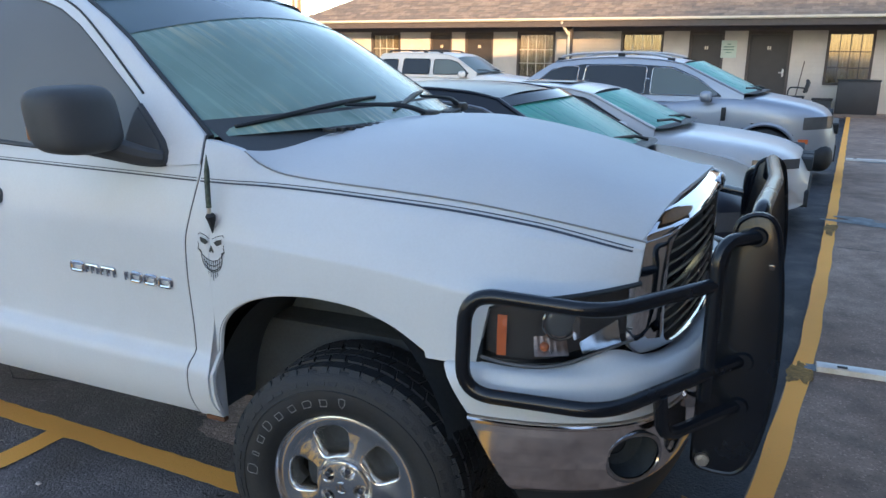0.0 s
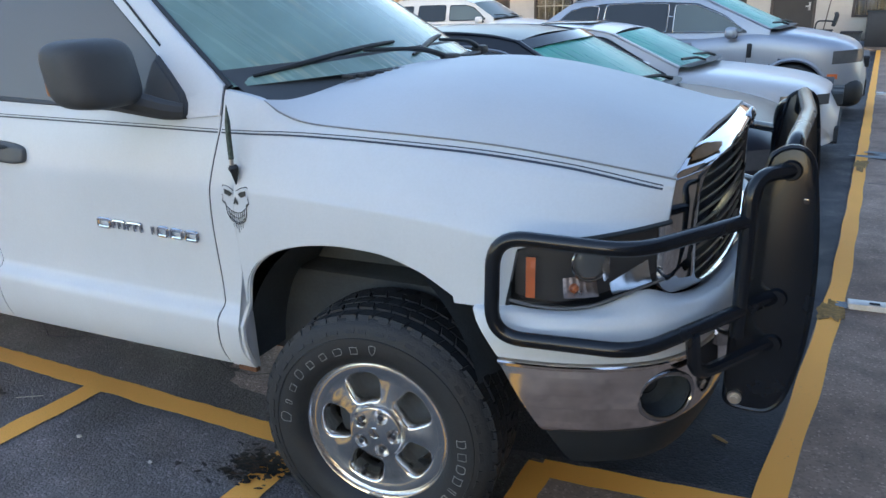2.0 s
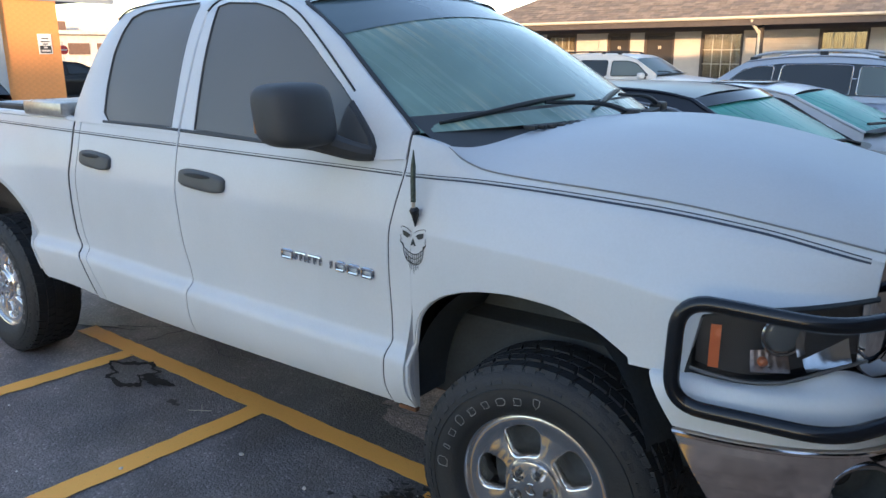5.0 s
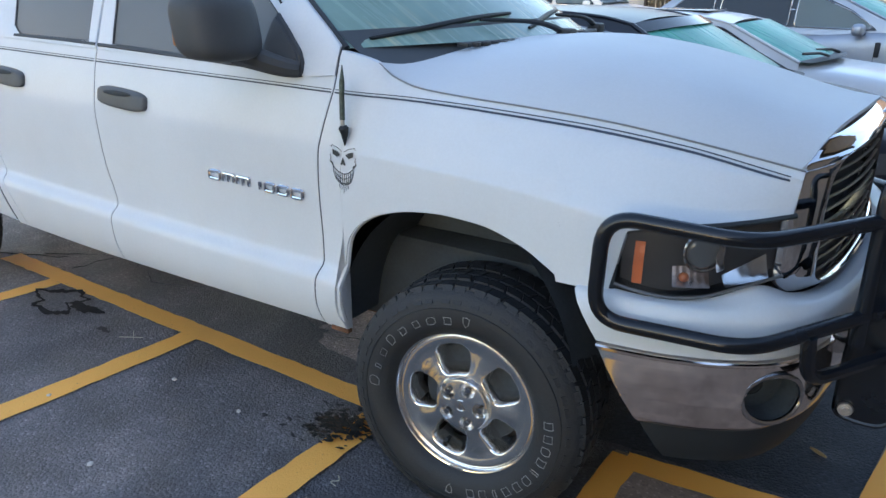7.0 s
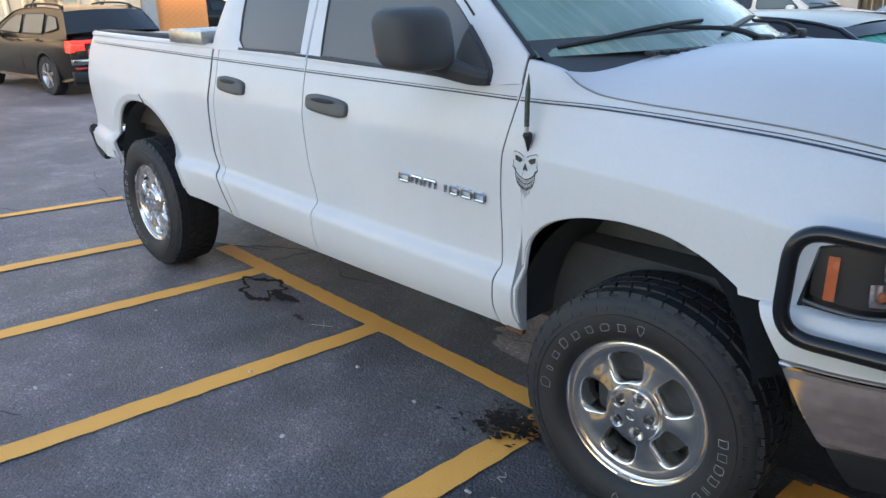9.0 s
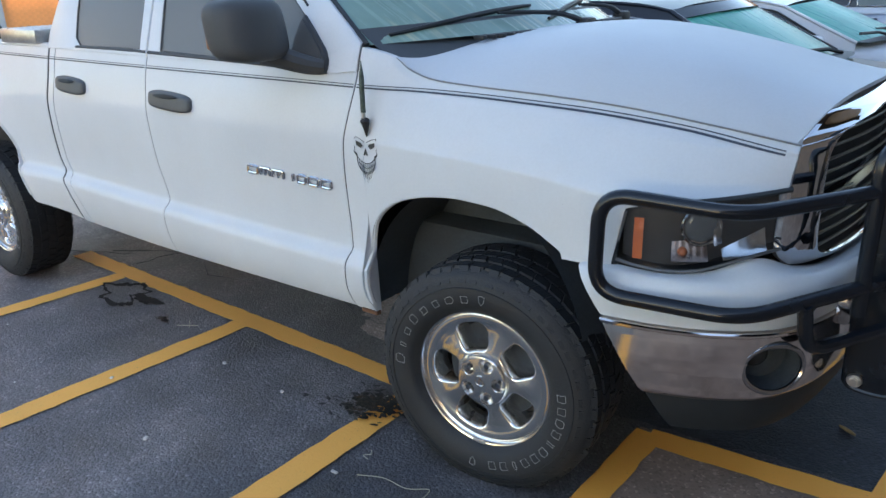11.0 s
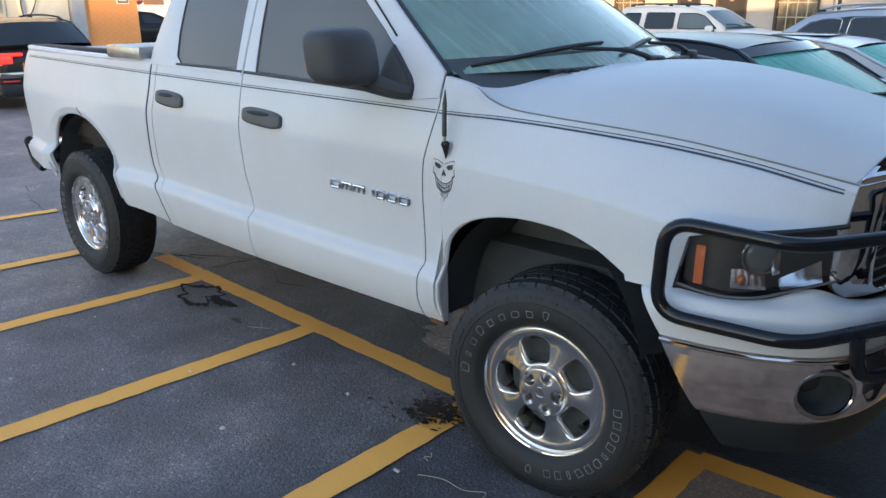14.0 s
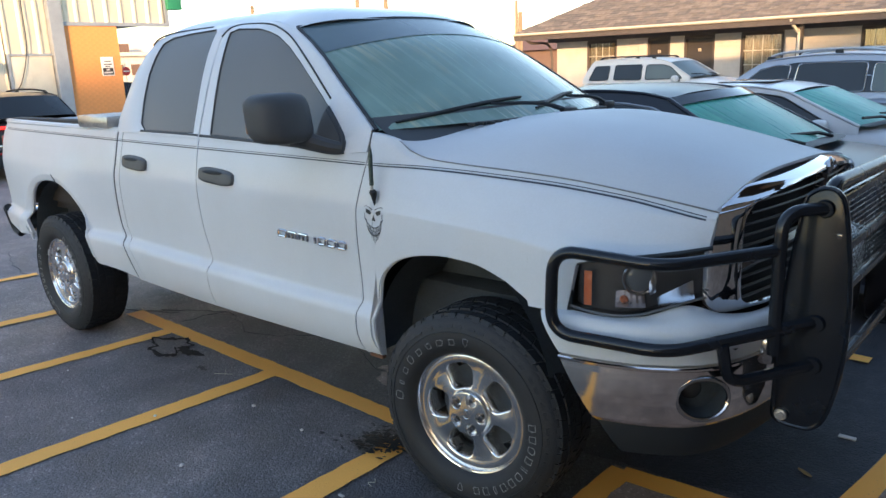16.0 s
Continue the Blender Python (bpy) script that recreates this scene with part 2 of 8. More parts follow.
BLACK_PLASTIC = surface("black_textured_plastic", (0.014, 0.017, 0.020), 0.55, 0, 0.2, 4, 300, 0.15, 0, 0.1, None, 0.4)
BLACK_GLOSS = surface("black_powder_coat", (0.006, 0.009, 0.014), 0.26, 0, 0.2, 5, 220, 0.05, 0.12, 0.06, None, 0.35)
BLACK_RUBBER = surface("tyre_rubber", (0.015, 0.018, 0.022), 0.66, 0, 0.3, 6, 160, 0.4)
DARK_VOID = surface("underbody_black", (0.034, 0.042, 0.048), 0.85, 0, 0.3, 5, 80, 0.2)
SEAM = surface("seam_sealer", (0.02, 0.022, 0.026), 0.8)
HOOD_GAP = surface("grey_hood_gap", (0.20, 0.205, 0.21), 0.8)
PINSTRIPE = surface("dark_pinstripe_vinyl", (0.035, 0.045, 0.065), 0.4)
LETTER_WHITE = surface("raised_white_rubber", (0.34, 0.34, 0.34), 0.7, 0, 0.35, 20, 200)
AMBER = surface("amber_reflector", (0.78, 0.17, 0.045), 0.25, 0, 0.1, 30, 200, 0, 0.6)
LAMP_BLACK = surface("lamp_housing_black", (0.024, 0.027, 0.030), 0.4, 0, 0.2, 9, 120, 0, 0.1)
SIDE_GLASS = tinted_glass("tinted_side_glass", (0.116, 0.116, 0.112), 0.25)
YELLOW = worn_paint("yellow_road_paint", (0.99, 0.465, 0.095), (0.26, 0.12, 0.08), 0.08)
KERB_YELLOW = worn_paint("yellow_kerb_paint", (0.99, 0.43, 0.065), (0.24, 0.13, 0.10), 0.02)
CONCRETE = concrete_material()
COWL_GREY = surface("dusty_cowl_plastic", (0.040, 0.048, 0.055), 0.55, 0, 0.15, 3, 200, 0.1)
DUSTY_BLACK = surface("dusty_black_plastic", (0.050, 0.055, 0.060), 0.6, 0, 0.15, 3, 260, 0.12, 0, 0.08, None, 0.4)
RUST = surface("rusty_steel", (0.16, 0.07, 0.035), 0.85, 0.2, 0.4, 25, 160, 0.6)
STEEL = surface("zinc_plated_steel", (0.55, 0.53, 0.50), 0.35, 0.9, 0.15, 30, 200)

# ---- mesh helpers ----
def mesh_object(name, verts, faces, material, smooth=True):
    me = bpy.data.meshes.new(name)
    me.from_pydata([tuple(v) for v in verts], [], [tuple(f) for f in faces])
    me.update()
    bm = bmesh.new()
    bm.from_mesh(me)
    bmesh.ops.remove_doubles(bm, verts=bm.verts, dist=1e-5)
    bmesh.ops.recalc_face_normals(bm, faces=bm.faces)
    return bm_object(name, bm, material, smooth)


def bm_object(name, bm, material, smooth=True, sharp=35):
    me = bpy.data.meshes.new(name)
    for f in bm.faces:
        f.smooth = smooth
    bm.to_mesh(me)
    bm.free()
    for m in material if isinstance(material, (list, tuple)) else [material]:
        me.materials.append(m)
    if smooth:
        me.set_sharp_from_angle(angle=radians(sharp))
    return new(name, me)


def under(ob, parent, label=""):
    ob.parent = parent
    return tagged(ob, label) if label else ob


def part(name, bm, material, parent, label="", smooth=True, sharp=35):
    return under(bm_object(name, bm, material, smooth, sharp), parent, label)


def empty(name, m=None):
    ob = new(name)
    if m is not None:
        ob.matrix_basis = m
    return ob


def curve(xs, ys):
    """A smooth curve through knots that does not overshoot."""
    xs, ys = np.array(xs, float), np.array(ys, float)
    h, d = np.diff(xs), np.diff(ys) / np.diff(xs)
    s = np.zeros(len(xs))
    s[0], s[-1] = d[0], d[-1]
    for i in range(1, len(xs) - 1):
        if d[i - 1] * d[i] > 0:
            w1, w2 = 2 * h[i] + h[i - 1], h[i] + 2 * h[i - 1]
            s[i] = (w1 + w2) / (w1 / d[i - 1] + w2 / d[i])

    def at(x):
        x = min(max(x, xs[0]), xs[-1])
        i = min(int(np.searchsorted(xs, x, "right")) - 1, len(xs) - 2)
        i = max(i, 0)
        t = (x - xs[i]) / h[i]
        return float(ys[i] * (1 + 2 * t) * (1 - t) ** 2 + h[i] * s[i] * t * (1 - t) ** 2 + ys[i + 1] * t * t * (3 - 2 * t) + h[i] * s[i + 1] * t * t * (t - 1))

    return at


def smooth_path(pts, n=8, closed=False):
    """Catmull-Rom through points of any size."""
    p = [np.array(q, float) for q in pts]
    out, m = [], len(p)
    for i in range(m if closed else m - 1):
        a, b, c, d = (p[(i - 1) % m] if closed or i else p[0]), p[i], p[(i + 1) % m], (p[(i + 2) % m] if closed or i + 2 < m else p[-1])
        for k in range(n):
            t = k / n
            out.append(0.5 * (2 * b + (c - a) * t + (2 * a - 5 * b + 4 * c - d) * t * t + (3 * b - a - 3 * c + d) * t ** 3))
    if not closed:
        out.append(p[-1])
    return out


def grid_mesh(rows, close_u=False):
    """Vertices and quads of a grid of points."""
    verts = [v for r in rows for v in r]
    n = len(rows[0])
    faces = []
    for i in range(len(rows) - 1):
        for j in range(n if close_u else n - 1):
            k = (j + 1) % n
            faces.append((i * n + j, i * n + k, (i + 1) * n + k, (i + 1) * n + j))
    return verts, faces


def tube(points, radius, sides=10, caps=True, closed=False):
    """A bmesh of a round bar along points."""
    pts = [Vector(p) for p in points]
    bm, rings, up = bmesh.new(), [], None
    n = len(pts)
    for i, p in enumerate(pts):
        a, b = (pts[i - 1] if i or closed else p), (pts[(i + 1) % n] if closed or i < n - 1 else p)
        way = (b - a).normalized()
        up = up or (Vector((0, 0, 1)) if abs(way.z) < 0.9 else Vector((1, 0, 0)))
        side = way.cross(up).normalized()
        up = side.cross(way).normalized()
        r = radius(i / max(1, n - 1)) if callable(radius) else radius
        rings.append([bm.verts.new(p + (side * math.cos(k * 2 * math.pi / sides) + up * math.sin(k * 2 * math.pi / sides)) * r) for k in range(sides)])
    for i in range(n if closed else n - 1):
        for k in range(sides):
            bm.faces.new((rings[i][k], rings[i][(k + 1) % sides], rings[(i + 1) % n][(k + 1) % sides], rings[(i + 1) % n][k]))
    if caps and not closed:
        bm.faces.new(rings[0])
        bm.faces.new(rings[-1])
    bmesh.ops.recalc_face_normals(bm, faces=bm.faces)
    return bm


def rounded(points, radius, n=5):
    """A polyline with its corners rounded."""
    p = [Vector(q) for q in points]
    out = [p[0]]
    for a, b, c in zip(p, p[1:], p[2:]):
        r = min(radius, (a - b).length * 0.49, (c - b).length * 0.49)
        s, e = b + (a - b).normalized() * r, b + (c - b).normalized() * r
        for k in range(n + 1):
            t = k / n
            out.append(s * (1 - t) ** 2 + b * 2 * t * (1 - t) + e * t * t)
    return out + [p[-1]]


def block(x0, x1, y0, y1, z0, z1, bevel=0.0, segments=2, bm=None):
    bm = bm or bmesh.new()
    vs = bmesh.ops.create_cube(bm, size=1)["verts"]
    for v in vs:
        v.co = Vector(((x0 + x1) / 2 + v.co.x * (x1 - x0), (y0 + y1) / 2 + v.co.y * (y1 - y0), (z0 + z1) / 2 + v.co.z * (z1 - z0)))
    if bevel:
        edges = [e for e in bm.edges if all(v in vs for v in e.verts)]
        bmesh.ops.bevel(bm, geom=edges, offset=bevel, segments=segments, affect="EDGES", profile=0.5)
    return bm


def prism(outline, y0, y1, bevel=0.0, bm=None, axis="y"):
    """An outline of (a, b) drawn out along an axis: y gives (a, y, b), z gives (a, b, z), x gives (x, a, b)."""
    bm = bm or bmesh.new()
    put = {"y": lambda a, b, c: (a, c, b), "z": lambda a, b, c: (a, b, c), "x": lambda a, b, c: (c, a, b)}[axis]
    lo = [bm.verts.new(put(a, b, y0)) for a, b in outline]
    hi = [bm.verts.new(put(a, b, y1)) for a, b in outline]
    n = len(lo)
    faces = [bm.faces.new(lo), bm.faces.new(hi[::-1])]
    faces += [bm.faces.new((lo[i], hi[i], hi[(i + 1) % n], lo[(i + 1) % n])) for i in range(n)]
    bmesh.ops.recalc_face_normals(bm, faces=faces)
    if bevel:
        rim = [e for f in faces[:2] for e in f.edges]
        bmesh.ops.bevel(bm, geom=rim, offset=bevel, segments=2, affect="EDGES", profile=0.5)
    return bm


def lathe(profile, sides=48, bm=None):
    """A profile of (radius, y) turned round the y axis."""
    bm = bm or bmesh.new()
    rings = []
    for r, y in profile:
        rings.append([bm.verts.new((r * math.sin(a), y, r * math.cos(a))) for a in (k * 2 * math.pi / sides for k in range(sides))])
    for a, b in zip(rings, rings[1:]):
        for k in range(sides):
            bm.faces.new((a[k], a[(k + 1) % sides], b[(k + 1) % sides], b[k]))
    return bm


def join_bm(bm, other, m=None):
    """Moves the geometry of other into bm."""
    me = bpy.data.meshes.new("tmp")
    if m is not None:
        other.transform(m)
    other.to_mesh(me)
    other.free()
    bm.from_mesh(me)
    bpy.data.meshes.remove(me)
    return bm


def mirrored(ob, parent):
    """The same part on the other flank (y turned round)."""
    me = ob.data.copy()
    me.transform(Matrix.Diagonal((1, -1, 1, 1)))
    me.flip_normals()
    twin = new(ob.name, me)
    if ob.get("label"):
        twin["label"] = ob["label"]
    twin.parent = parent
    return twin

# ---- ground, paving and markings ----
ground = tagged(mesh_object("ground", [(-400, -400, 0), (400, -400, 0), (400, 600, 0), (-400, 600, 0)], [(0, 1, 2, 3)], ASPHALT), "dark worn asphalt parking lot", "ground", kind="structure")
SLOPE = 0.0660           # the kerb's drift across the lot
TURN = -math.atan(SLOPE)
EX, EY = Vector((math.cos(TURN), math.sin(TURN), 0)), Vector((-math.sin(TURN), math.cos(TURN), 0))


def kerb_x(y):
    """The kerb's outer edge: it swings out from the corner and then runs straight."""
    return float(np.interp(y, [-14.0, -0.43, 0.40, 1.90, 4.0, 9.0, 28.0], [1.08, 1.092, 1.195, 1.355, 1.503, 1.830, 3.080]))


def flat_strip(name, a, b, half, z, material, jag=0.006, seed=1, n=None):
    """A painted strip from a to b with slightly uneven edges."""
    a, b = Vector((*a, 0)), Vector((*b, 0))
    d = (b - a)
    n = n or max(4, int(d.length / 0.06))
    s = Vector((-d.y, d.x, 0)).normalized()
    rnd = random.Random(seed)
    rows = [[], []]
    for i in range(n + 1):
        c = a + d * i / n
        rows[0].append(c + s * (half + rnd.uniform(-jag, jag)) + Vector((0, 0, z)))
        rows[1].append(c - s * (half + rnd.uniform(-jag, jag)) + Vector((0, 0, z)))
    verts, faces = grid_mesh(rows)
    return mesh_object(name, verts, faces, material, False)


# walkway slab along the row of noses, and the pad that reaches out into the aisle
WALK_Z = 0.030
bm = prism([(kerb_x(y), y) for y in (-0.43, 0.40, 1.90, 4.0, 9.0, 28.0)] + [ (kerb_x(28) + 2.8, 28), (4.8, -14), (0.335, -14), (0.335, -0.43)], -0.10, WALK_Z, 0.006, None, "z")
walkway = tagged(bm_object("walkway", bm, CONCRETE, False), "brown-grey concrete walkway with worn kerb edge", "walkway", kind="structure")
for k, y in enumerate((1.60, 4.60, 7.40, 10.95, 14.0, 17.0)):
    j = flat_strip("joint", (kerb_x(y) + 0.13, y), (kerb_x(y) + 2.7, y - 0.17), 0.007, WALK_Z + 0.002, DARK_VOID, 0.002, k)
    under(j, walkway, "dark joint in the concrete")
KERB_TOP = WALK_Z + 0.004
for name, a, b, half, seed in (
        ("kerb_paint", (0.335 + 0.055, -0.485), (kerb_x(-0.43) + 0.10, -0.435), 0.056, 4),
        ("kerb_paint", (0.335 + 0.052, -0.46), (0.255 + 0.052, -3.2), 0.052, 5)):
    tagged(flat_strip(name, a, b, half, KERB_TOP + 0.001 * (seed - 3), KERB_YELLOW, 0.004, seed), "worn yellow kerb paint", "road marking", kind="structure")

rows = [[(kerb_x(y) + dx + 0.004 * math.sin(7.3 * y + dx * 40), y, KERB_TOP) for y in np.concatenate([np.linspace(-0.40, 4, 90), np.linspace(4.05, 21, 120)])] for dx in (0.004, 0.104)]
verts, faces = grid_mesh(rows)
tagged(mesh_object("kerb_paint", verts, faces, KERB_YELLOW, False), "worn yellow kerb paint", "road marking", kind="structure")

# aisle hatching
LINES = [((-3.50, -0.540), (-0.28, -0.650), 0.058), ((-2.895, -0.62), (-3.16, -3.4), 0.058), ((-1.718, -0.60), (-1.93, -3.6), 0.060), ((-0.542, -0.62), (-0.600, -3.4), 0.065),
         ((-3.96, -0.56), (-4.28, -3.2), 0.058), ((-5.3, -0.50), (-5.7, -3.0), 0.050), ((-3.6, 1.60), (0.9, 1.42), 0.050), ((-3.4, 4.45), (1.0, 4.30), 0.050), ((-3.2, 7.25), (1.2, 7.1), 0.050), ((-13.5, -1.2), (-10.2, -0.9), 0.050)]
for k, (a, b, half) in enumerate(LINES):
    tagged(flat_strip("parking_line", a, b, half, 0.004 + 0.0012 * k, YELLOW, 0.005, 20 + k), "worn yellow parking line on asphalt", "road marking", kind="structure")

# tar-filled cracks, stains, wet patch
TAR = surface("wet_tar", (0.006, 0.006, 0.007), 0.5, 0, 0.3, 30, 150, 0.4)


def blob(name, cx, cy, rx, ry, material, label, seed, z=0.006, holes=0.0, n=60, kind="structure", category="stain"):
    rnd = random.Random(seed)
    ph = [rnd.uniform(0, 6.28) for _ in range(6)]
    pts = []
    for i in range(n):
        a = 2 * math.pi * i / n
        r = 1 + 0.22 * math.sin(2 * a + ph[0]) + 0.18 * math.sin(3 * a + ph[1]) + 0.12 * math.sin(5 * a + ph[2]) + 0.10 * math.sin(9 * a + ph[3]) + rnd.uniform(-0.07, 0.07)
        pts.append((cx + rx * r * math.cos(a), cy + ry * r * math.sin(a), z))
    if holes:
        rows = [pts, [(cx + (x - cx) * (holes + 0.12 * math.sin(3 * i / n * 6.28 + ph[4])), cy + (y - cy) * (holes + 0.1 * math.sin(2 * i / n * 6.28 + ph[5])), z) for i, (x, y, _) in enumerate(pts)]]
        verts, faces = grid_mesh(rows, True)
    else:
        verts, faces = pts + [(cx, cy, z)], [(i, (i + 1) % n, n) for i in range(n)]
    return tagged(mesh_object(name, verts, faces, material, False), label, category, kind=kind)


OIL = surface("soaked_oil", (0.026, 0.023, 0.022), 0.85, 0, 0.3, 30, 150, 0.2)
OIL.node_tree.nodes["Principled BSDF"].inputs["Specular IOR Level"].default_value = 0.15
blob("oil_ring", -2.63, -0.765, 0.19, 0.115, OIL, "dark wet oil ring on the asphalt", 5, 0.008, 0.76)
blob("oil_stain", -2.42, -0.75, 0.10, 0.045, OIL, "dark wet oil smear on the asphalt", 8, 0.0075)
blob("oil_stain", -2.12, -0.85, 0.045, 0.018, TAR, "small oil spot on the asphalt", 9, 0.007)
GREASE_BROWN = surface("old_brown_grease", (0.045, 0.028, 0.018), 0.6, 0, 0.4, 40, 200, 0.5)
for gname, material, count, spread, seed in (("grease_splash", TAR, 260, 0.82, 41), ("grease_clump", GREASE_BROWN, 60, 0.45, 43)):
    verts, faces = [], []
    rnd = random.Random(seed)
    for k in range(count):
        # flat ragged dabs, some drawn out into short spikes
        u, v = rnd.gauss(0, 1), rnd.gauss(0, 1)
        x, y = -0.60 + spread * (0.095 * u + 0.02 * v), -0.865 + spread * 0.075 * v
        way, ln = rnd.uniform(-0.5, 0.5), rnd.uniform(0.006, 0.022)
        wd = ln * rnd.uniform(0.25, 0.7)
        dx, dy = math.cos(way), math.sin(way)
        base = len(verts)
        z = 0.0193 + 0.00004 * k + (0.007 if material is GREASE_BROWN else 0.0)
        for i in range(10):
            a = 2 * math.pi * i / 10
            q = rnd.uniform(0.55, 1.25)
            verts.append((x + (dx * ln * math.cos(a) - dy * wd * math.sin(a)) * q, y + (dy * ln * math.cos(a) + dx * wd * math.sin(a)) * q, z))
        verts.append((x, y, z + 0.0012))
        faces += [(base + i, base + (i + 1) % 10, base + 10) for i in range(10)]
    tagged(mesh_object(gname, verts, faces, material, False), "ragged dark grease splash by the front tyre", "stain", kind="structure")
CRACKS = [[(-3.4, -0.40), (-2.9, -0.15), (-2.4, -0.30), (-1.8, -0.05), (-1.2, -0.25), (-0.7, -0.1)], [(-6.5, -0.3), (-5.5, -0.55), (-4.6, -0.42), (-3.9, -0.62), (-3.2, -0.35)], [(-9.0, -1.2), (-7.5, -1.0), (-6.3, -1.35), (-5.2, -1.2)], [(-3.0, -0.45), (-2.95, 0.1), (-3.1, 0.6)], [(-2.1, -2.2), (-2.6, -2.5), (-3.1, -2.4), (-3.6, -2.9)]]
for k, c in enumerate(CRACKS):
    rnd = random.Random(k)
    pts = [Vector((p[0] + rnd.uniform(-0.02, 0.02), p[1] + rnd.uniform(-0.02, 0.02), 0.001)) for p in smooth_path(c, 9)]
    tagged(bm_object("crack", tube(pts, lambda t: 0.0022 + 0.001 * math.sin(37 * t), 4), DARK_VOID), "thin crack in the asphalt", "crack", kind="structure")

# litter
PALE = surface("pale_litter", (0.55, 0.53, 0.50), 0.8)
rnd = random.Random(11)
for x, y in ((-1.191, -1.535), (-1.439, -0.974), (-0.62, -0.78), (-1.02, -1.0), (-2.08, -1.62), (-2.31, -1.95), (-3.3, -1.2), (-1.75, -1.35), (-0.93, -2.1), (-3.6, -0.75), (-4.5, -1.6), (-2.75, -1.35)):
    bm = bmesh.new()
    bmesh.ops.create_icosphere(bm, subdivisions=1, radius=0.012 if x in (-1.191, -1.439) else 0.006 + 0.005 * rnd.random())
    for v in bm.verts:
        v.co *= rnd.uniform(0.7, 1.2)
    bm.transform(Matrix.Translation((x, y, 0.008)) @ Matrix.Diagonal((1, 1, 0.7, 1)))
    tagged(bm_object("pebble", bm, PALE), "small pale pebble on the asphalt", "pebble", "litter")
STRAW = surface("dry_straw", (0.42, 0.40, 0.30), 0.7)
for k, pts in enumerate(([(-0.36, -1.24), (-0.27, -1.20), (-0.17, -1.20), (-0.10, -1.16), (-0.09, -1.22)], [(-0.30, -1.48), (-0.22, -1.36), (-0.185, -1.31)], [(-1.98, -0.78), (-1.90, -0.84)], [(-1.98, -0.86), (-1.88, -0.80)], [(-0.42, -1.10), (-0.40, -1.12), (-0.42, -1.14), (-0.39, -1.15)])):
    tagged(bm_object("straw", tube([Vector((*p, 0.010)) for p in smooth_path(pts, 5)], 0.0016, 5), STRAW), "dry bent straw on the asphalt", "straw", "litter")
for x, y, s in ((-0.30, -1.50, 0.018), (-0.44, -1.27, 0.014), (1.02, 0.42, 0.035), (-2.30, -2.1, 0.015)):
    bm = block(x - s, x + s, y - s * 0.4, y + s * 0.4, 0.003, 0.010, 0.002)
    tagged(bm_object("paper_scrap", bm, PALE), "small scrap of white paper", "paper", "litter")
pts = [Vector((0.93 + 0.02 * k, 0.02 - 0.012 * k, 0.008)) for k in range(4)]
tagged(bm_object("leaf", tube(pts, lambda t: 0.004 + 0.004 * math.sin(math.pi * t), 5), surface("dry_leaf", (0.25, 0.16, 0.07), 0.8)), "dry brown leaf on the asphalt", "leaf", "litter")

# white cable covers across the walkway and blue-grey patches at the joints
ALU = surface("white_painted_aluminium", (0.62, 0.62, 0.60), 0.4, 0.2, 0.15, 8, 120)
for y in (1.57, 10.95):
    x0 = kerb_x(y) + 0.12
    out = [(-0.045, 0.0), (-0.040, 0.028), (-0.02, 0.036), (0.02, 0.036), (0.040, 0.028), (0.045, 0.0)]
    bm = prism([(a, b) for a, b in out], 0.0, 2.4, 0.0, None, "x")
    bm.transform(Matrix.Translation((x0, y, WALK_Z)) @ Matrix.Rotation(0.03, 4, "Z"))
    cover = tagged(empty("cable_cover"), "white aluminium cable cover across the walkway", "cable cover", "cable covers")
    part("cover_strip", bm, ALU, cover)
    part("screw_plate", block(x0 + 0.10, x0 + 0.15, y - 0.03, y - 0.01, WALK_Z + 0.035, WALK_Z + 0.040, 0.001), DARK_VOID, cover)
PATCH = surface("blue_grey_mortar", (0.20, 0.23, 0.25), 0.85, 0, 0.35, 14, 90, 0.6)
blob("mortar_patch", kerb_x(1.57) + 0.12, 1.57, 0.06, 0.045, PATCH, "crumbled grey mortar at the joint", 31, WALK_Z + 0.008, 0, 40, "structure", "mortar")
for k, (dx, y, rx, ry) in enumerate(((0.55, 5.75, 0.42, 0.16), (1.3, 5.65, 0.6, 0.10), (0.30, 5.95, 0.20, 0.12), (0.9, 10.8, 0.5, 0.08))):
    blob("mortar_patch", kerb_x(y) + dx, y, rx, ry, PATCH, "blue-grey mortar smeared over a joint", 40 + k, WALK_Z + 0.006 + 0.001 * k, 0, 60, "structure", "mortar")
RUSTY = surface("chipped_kerb", (0.30, 0.17, 0.05), 0.9, 0, 0.5, 40, 150, 0.8)
blob("kerb_chip", kerb_x(1.45) + 0.05, 1.45, 0.055, 0.16, RUSTY, "chipped brown patch in the kerb paint", 51, KERB_TOP + 0.003, 0, 40, "structure", "chip")
blob("kerb_chip", kerb_x(5.3) + 0.06, 5.35, 0.06, 0.24, RUSTY, "chipped brown patch in the kerb paint", 52, KERB_TOP + 0.003, 0, 40, "structure", "chip")

# ---- motel wing across the lot ----
WALL0 = Vector((2.97, 21.75, 0))


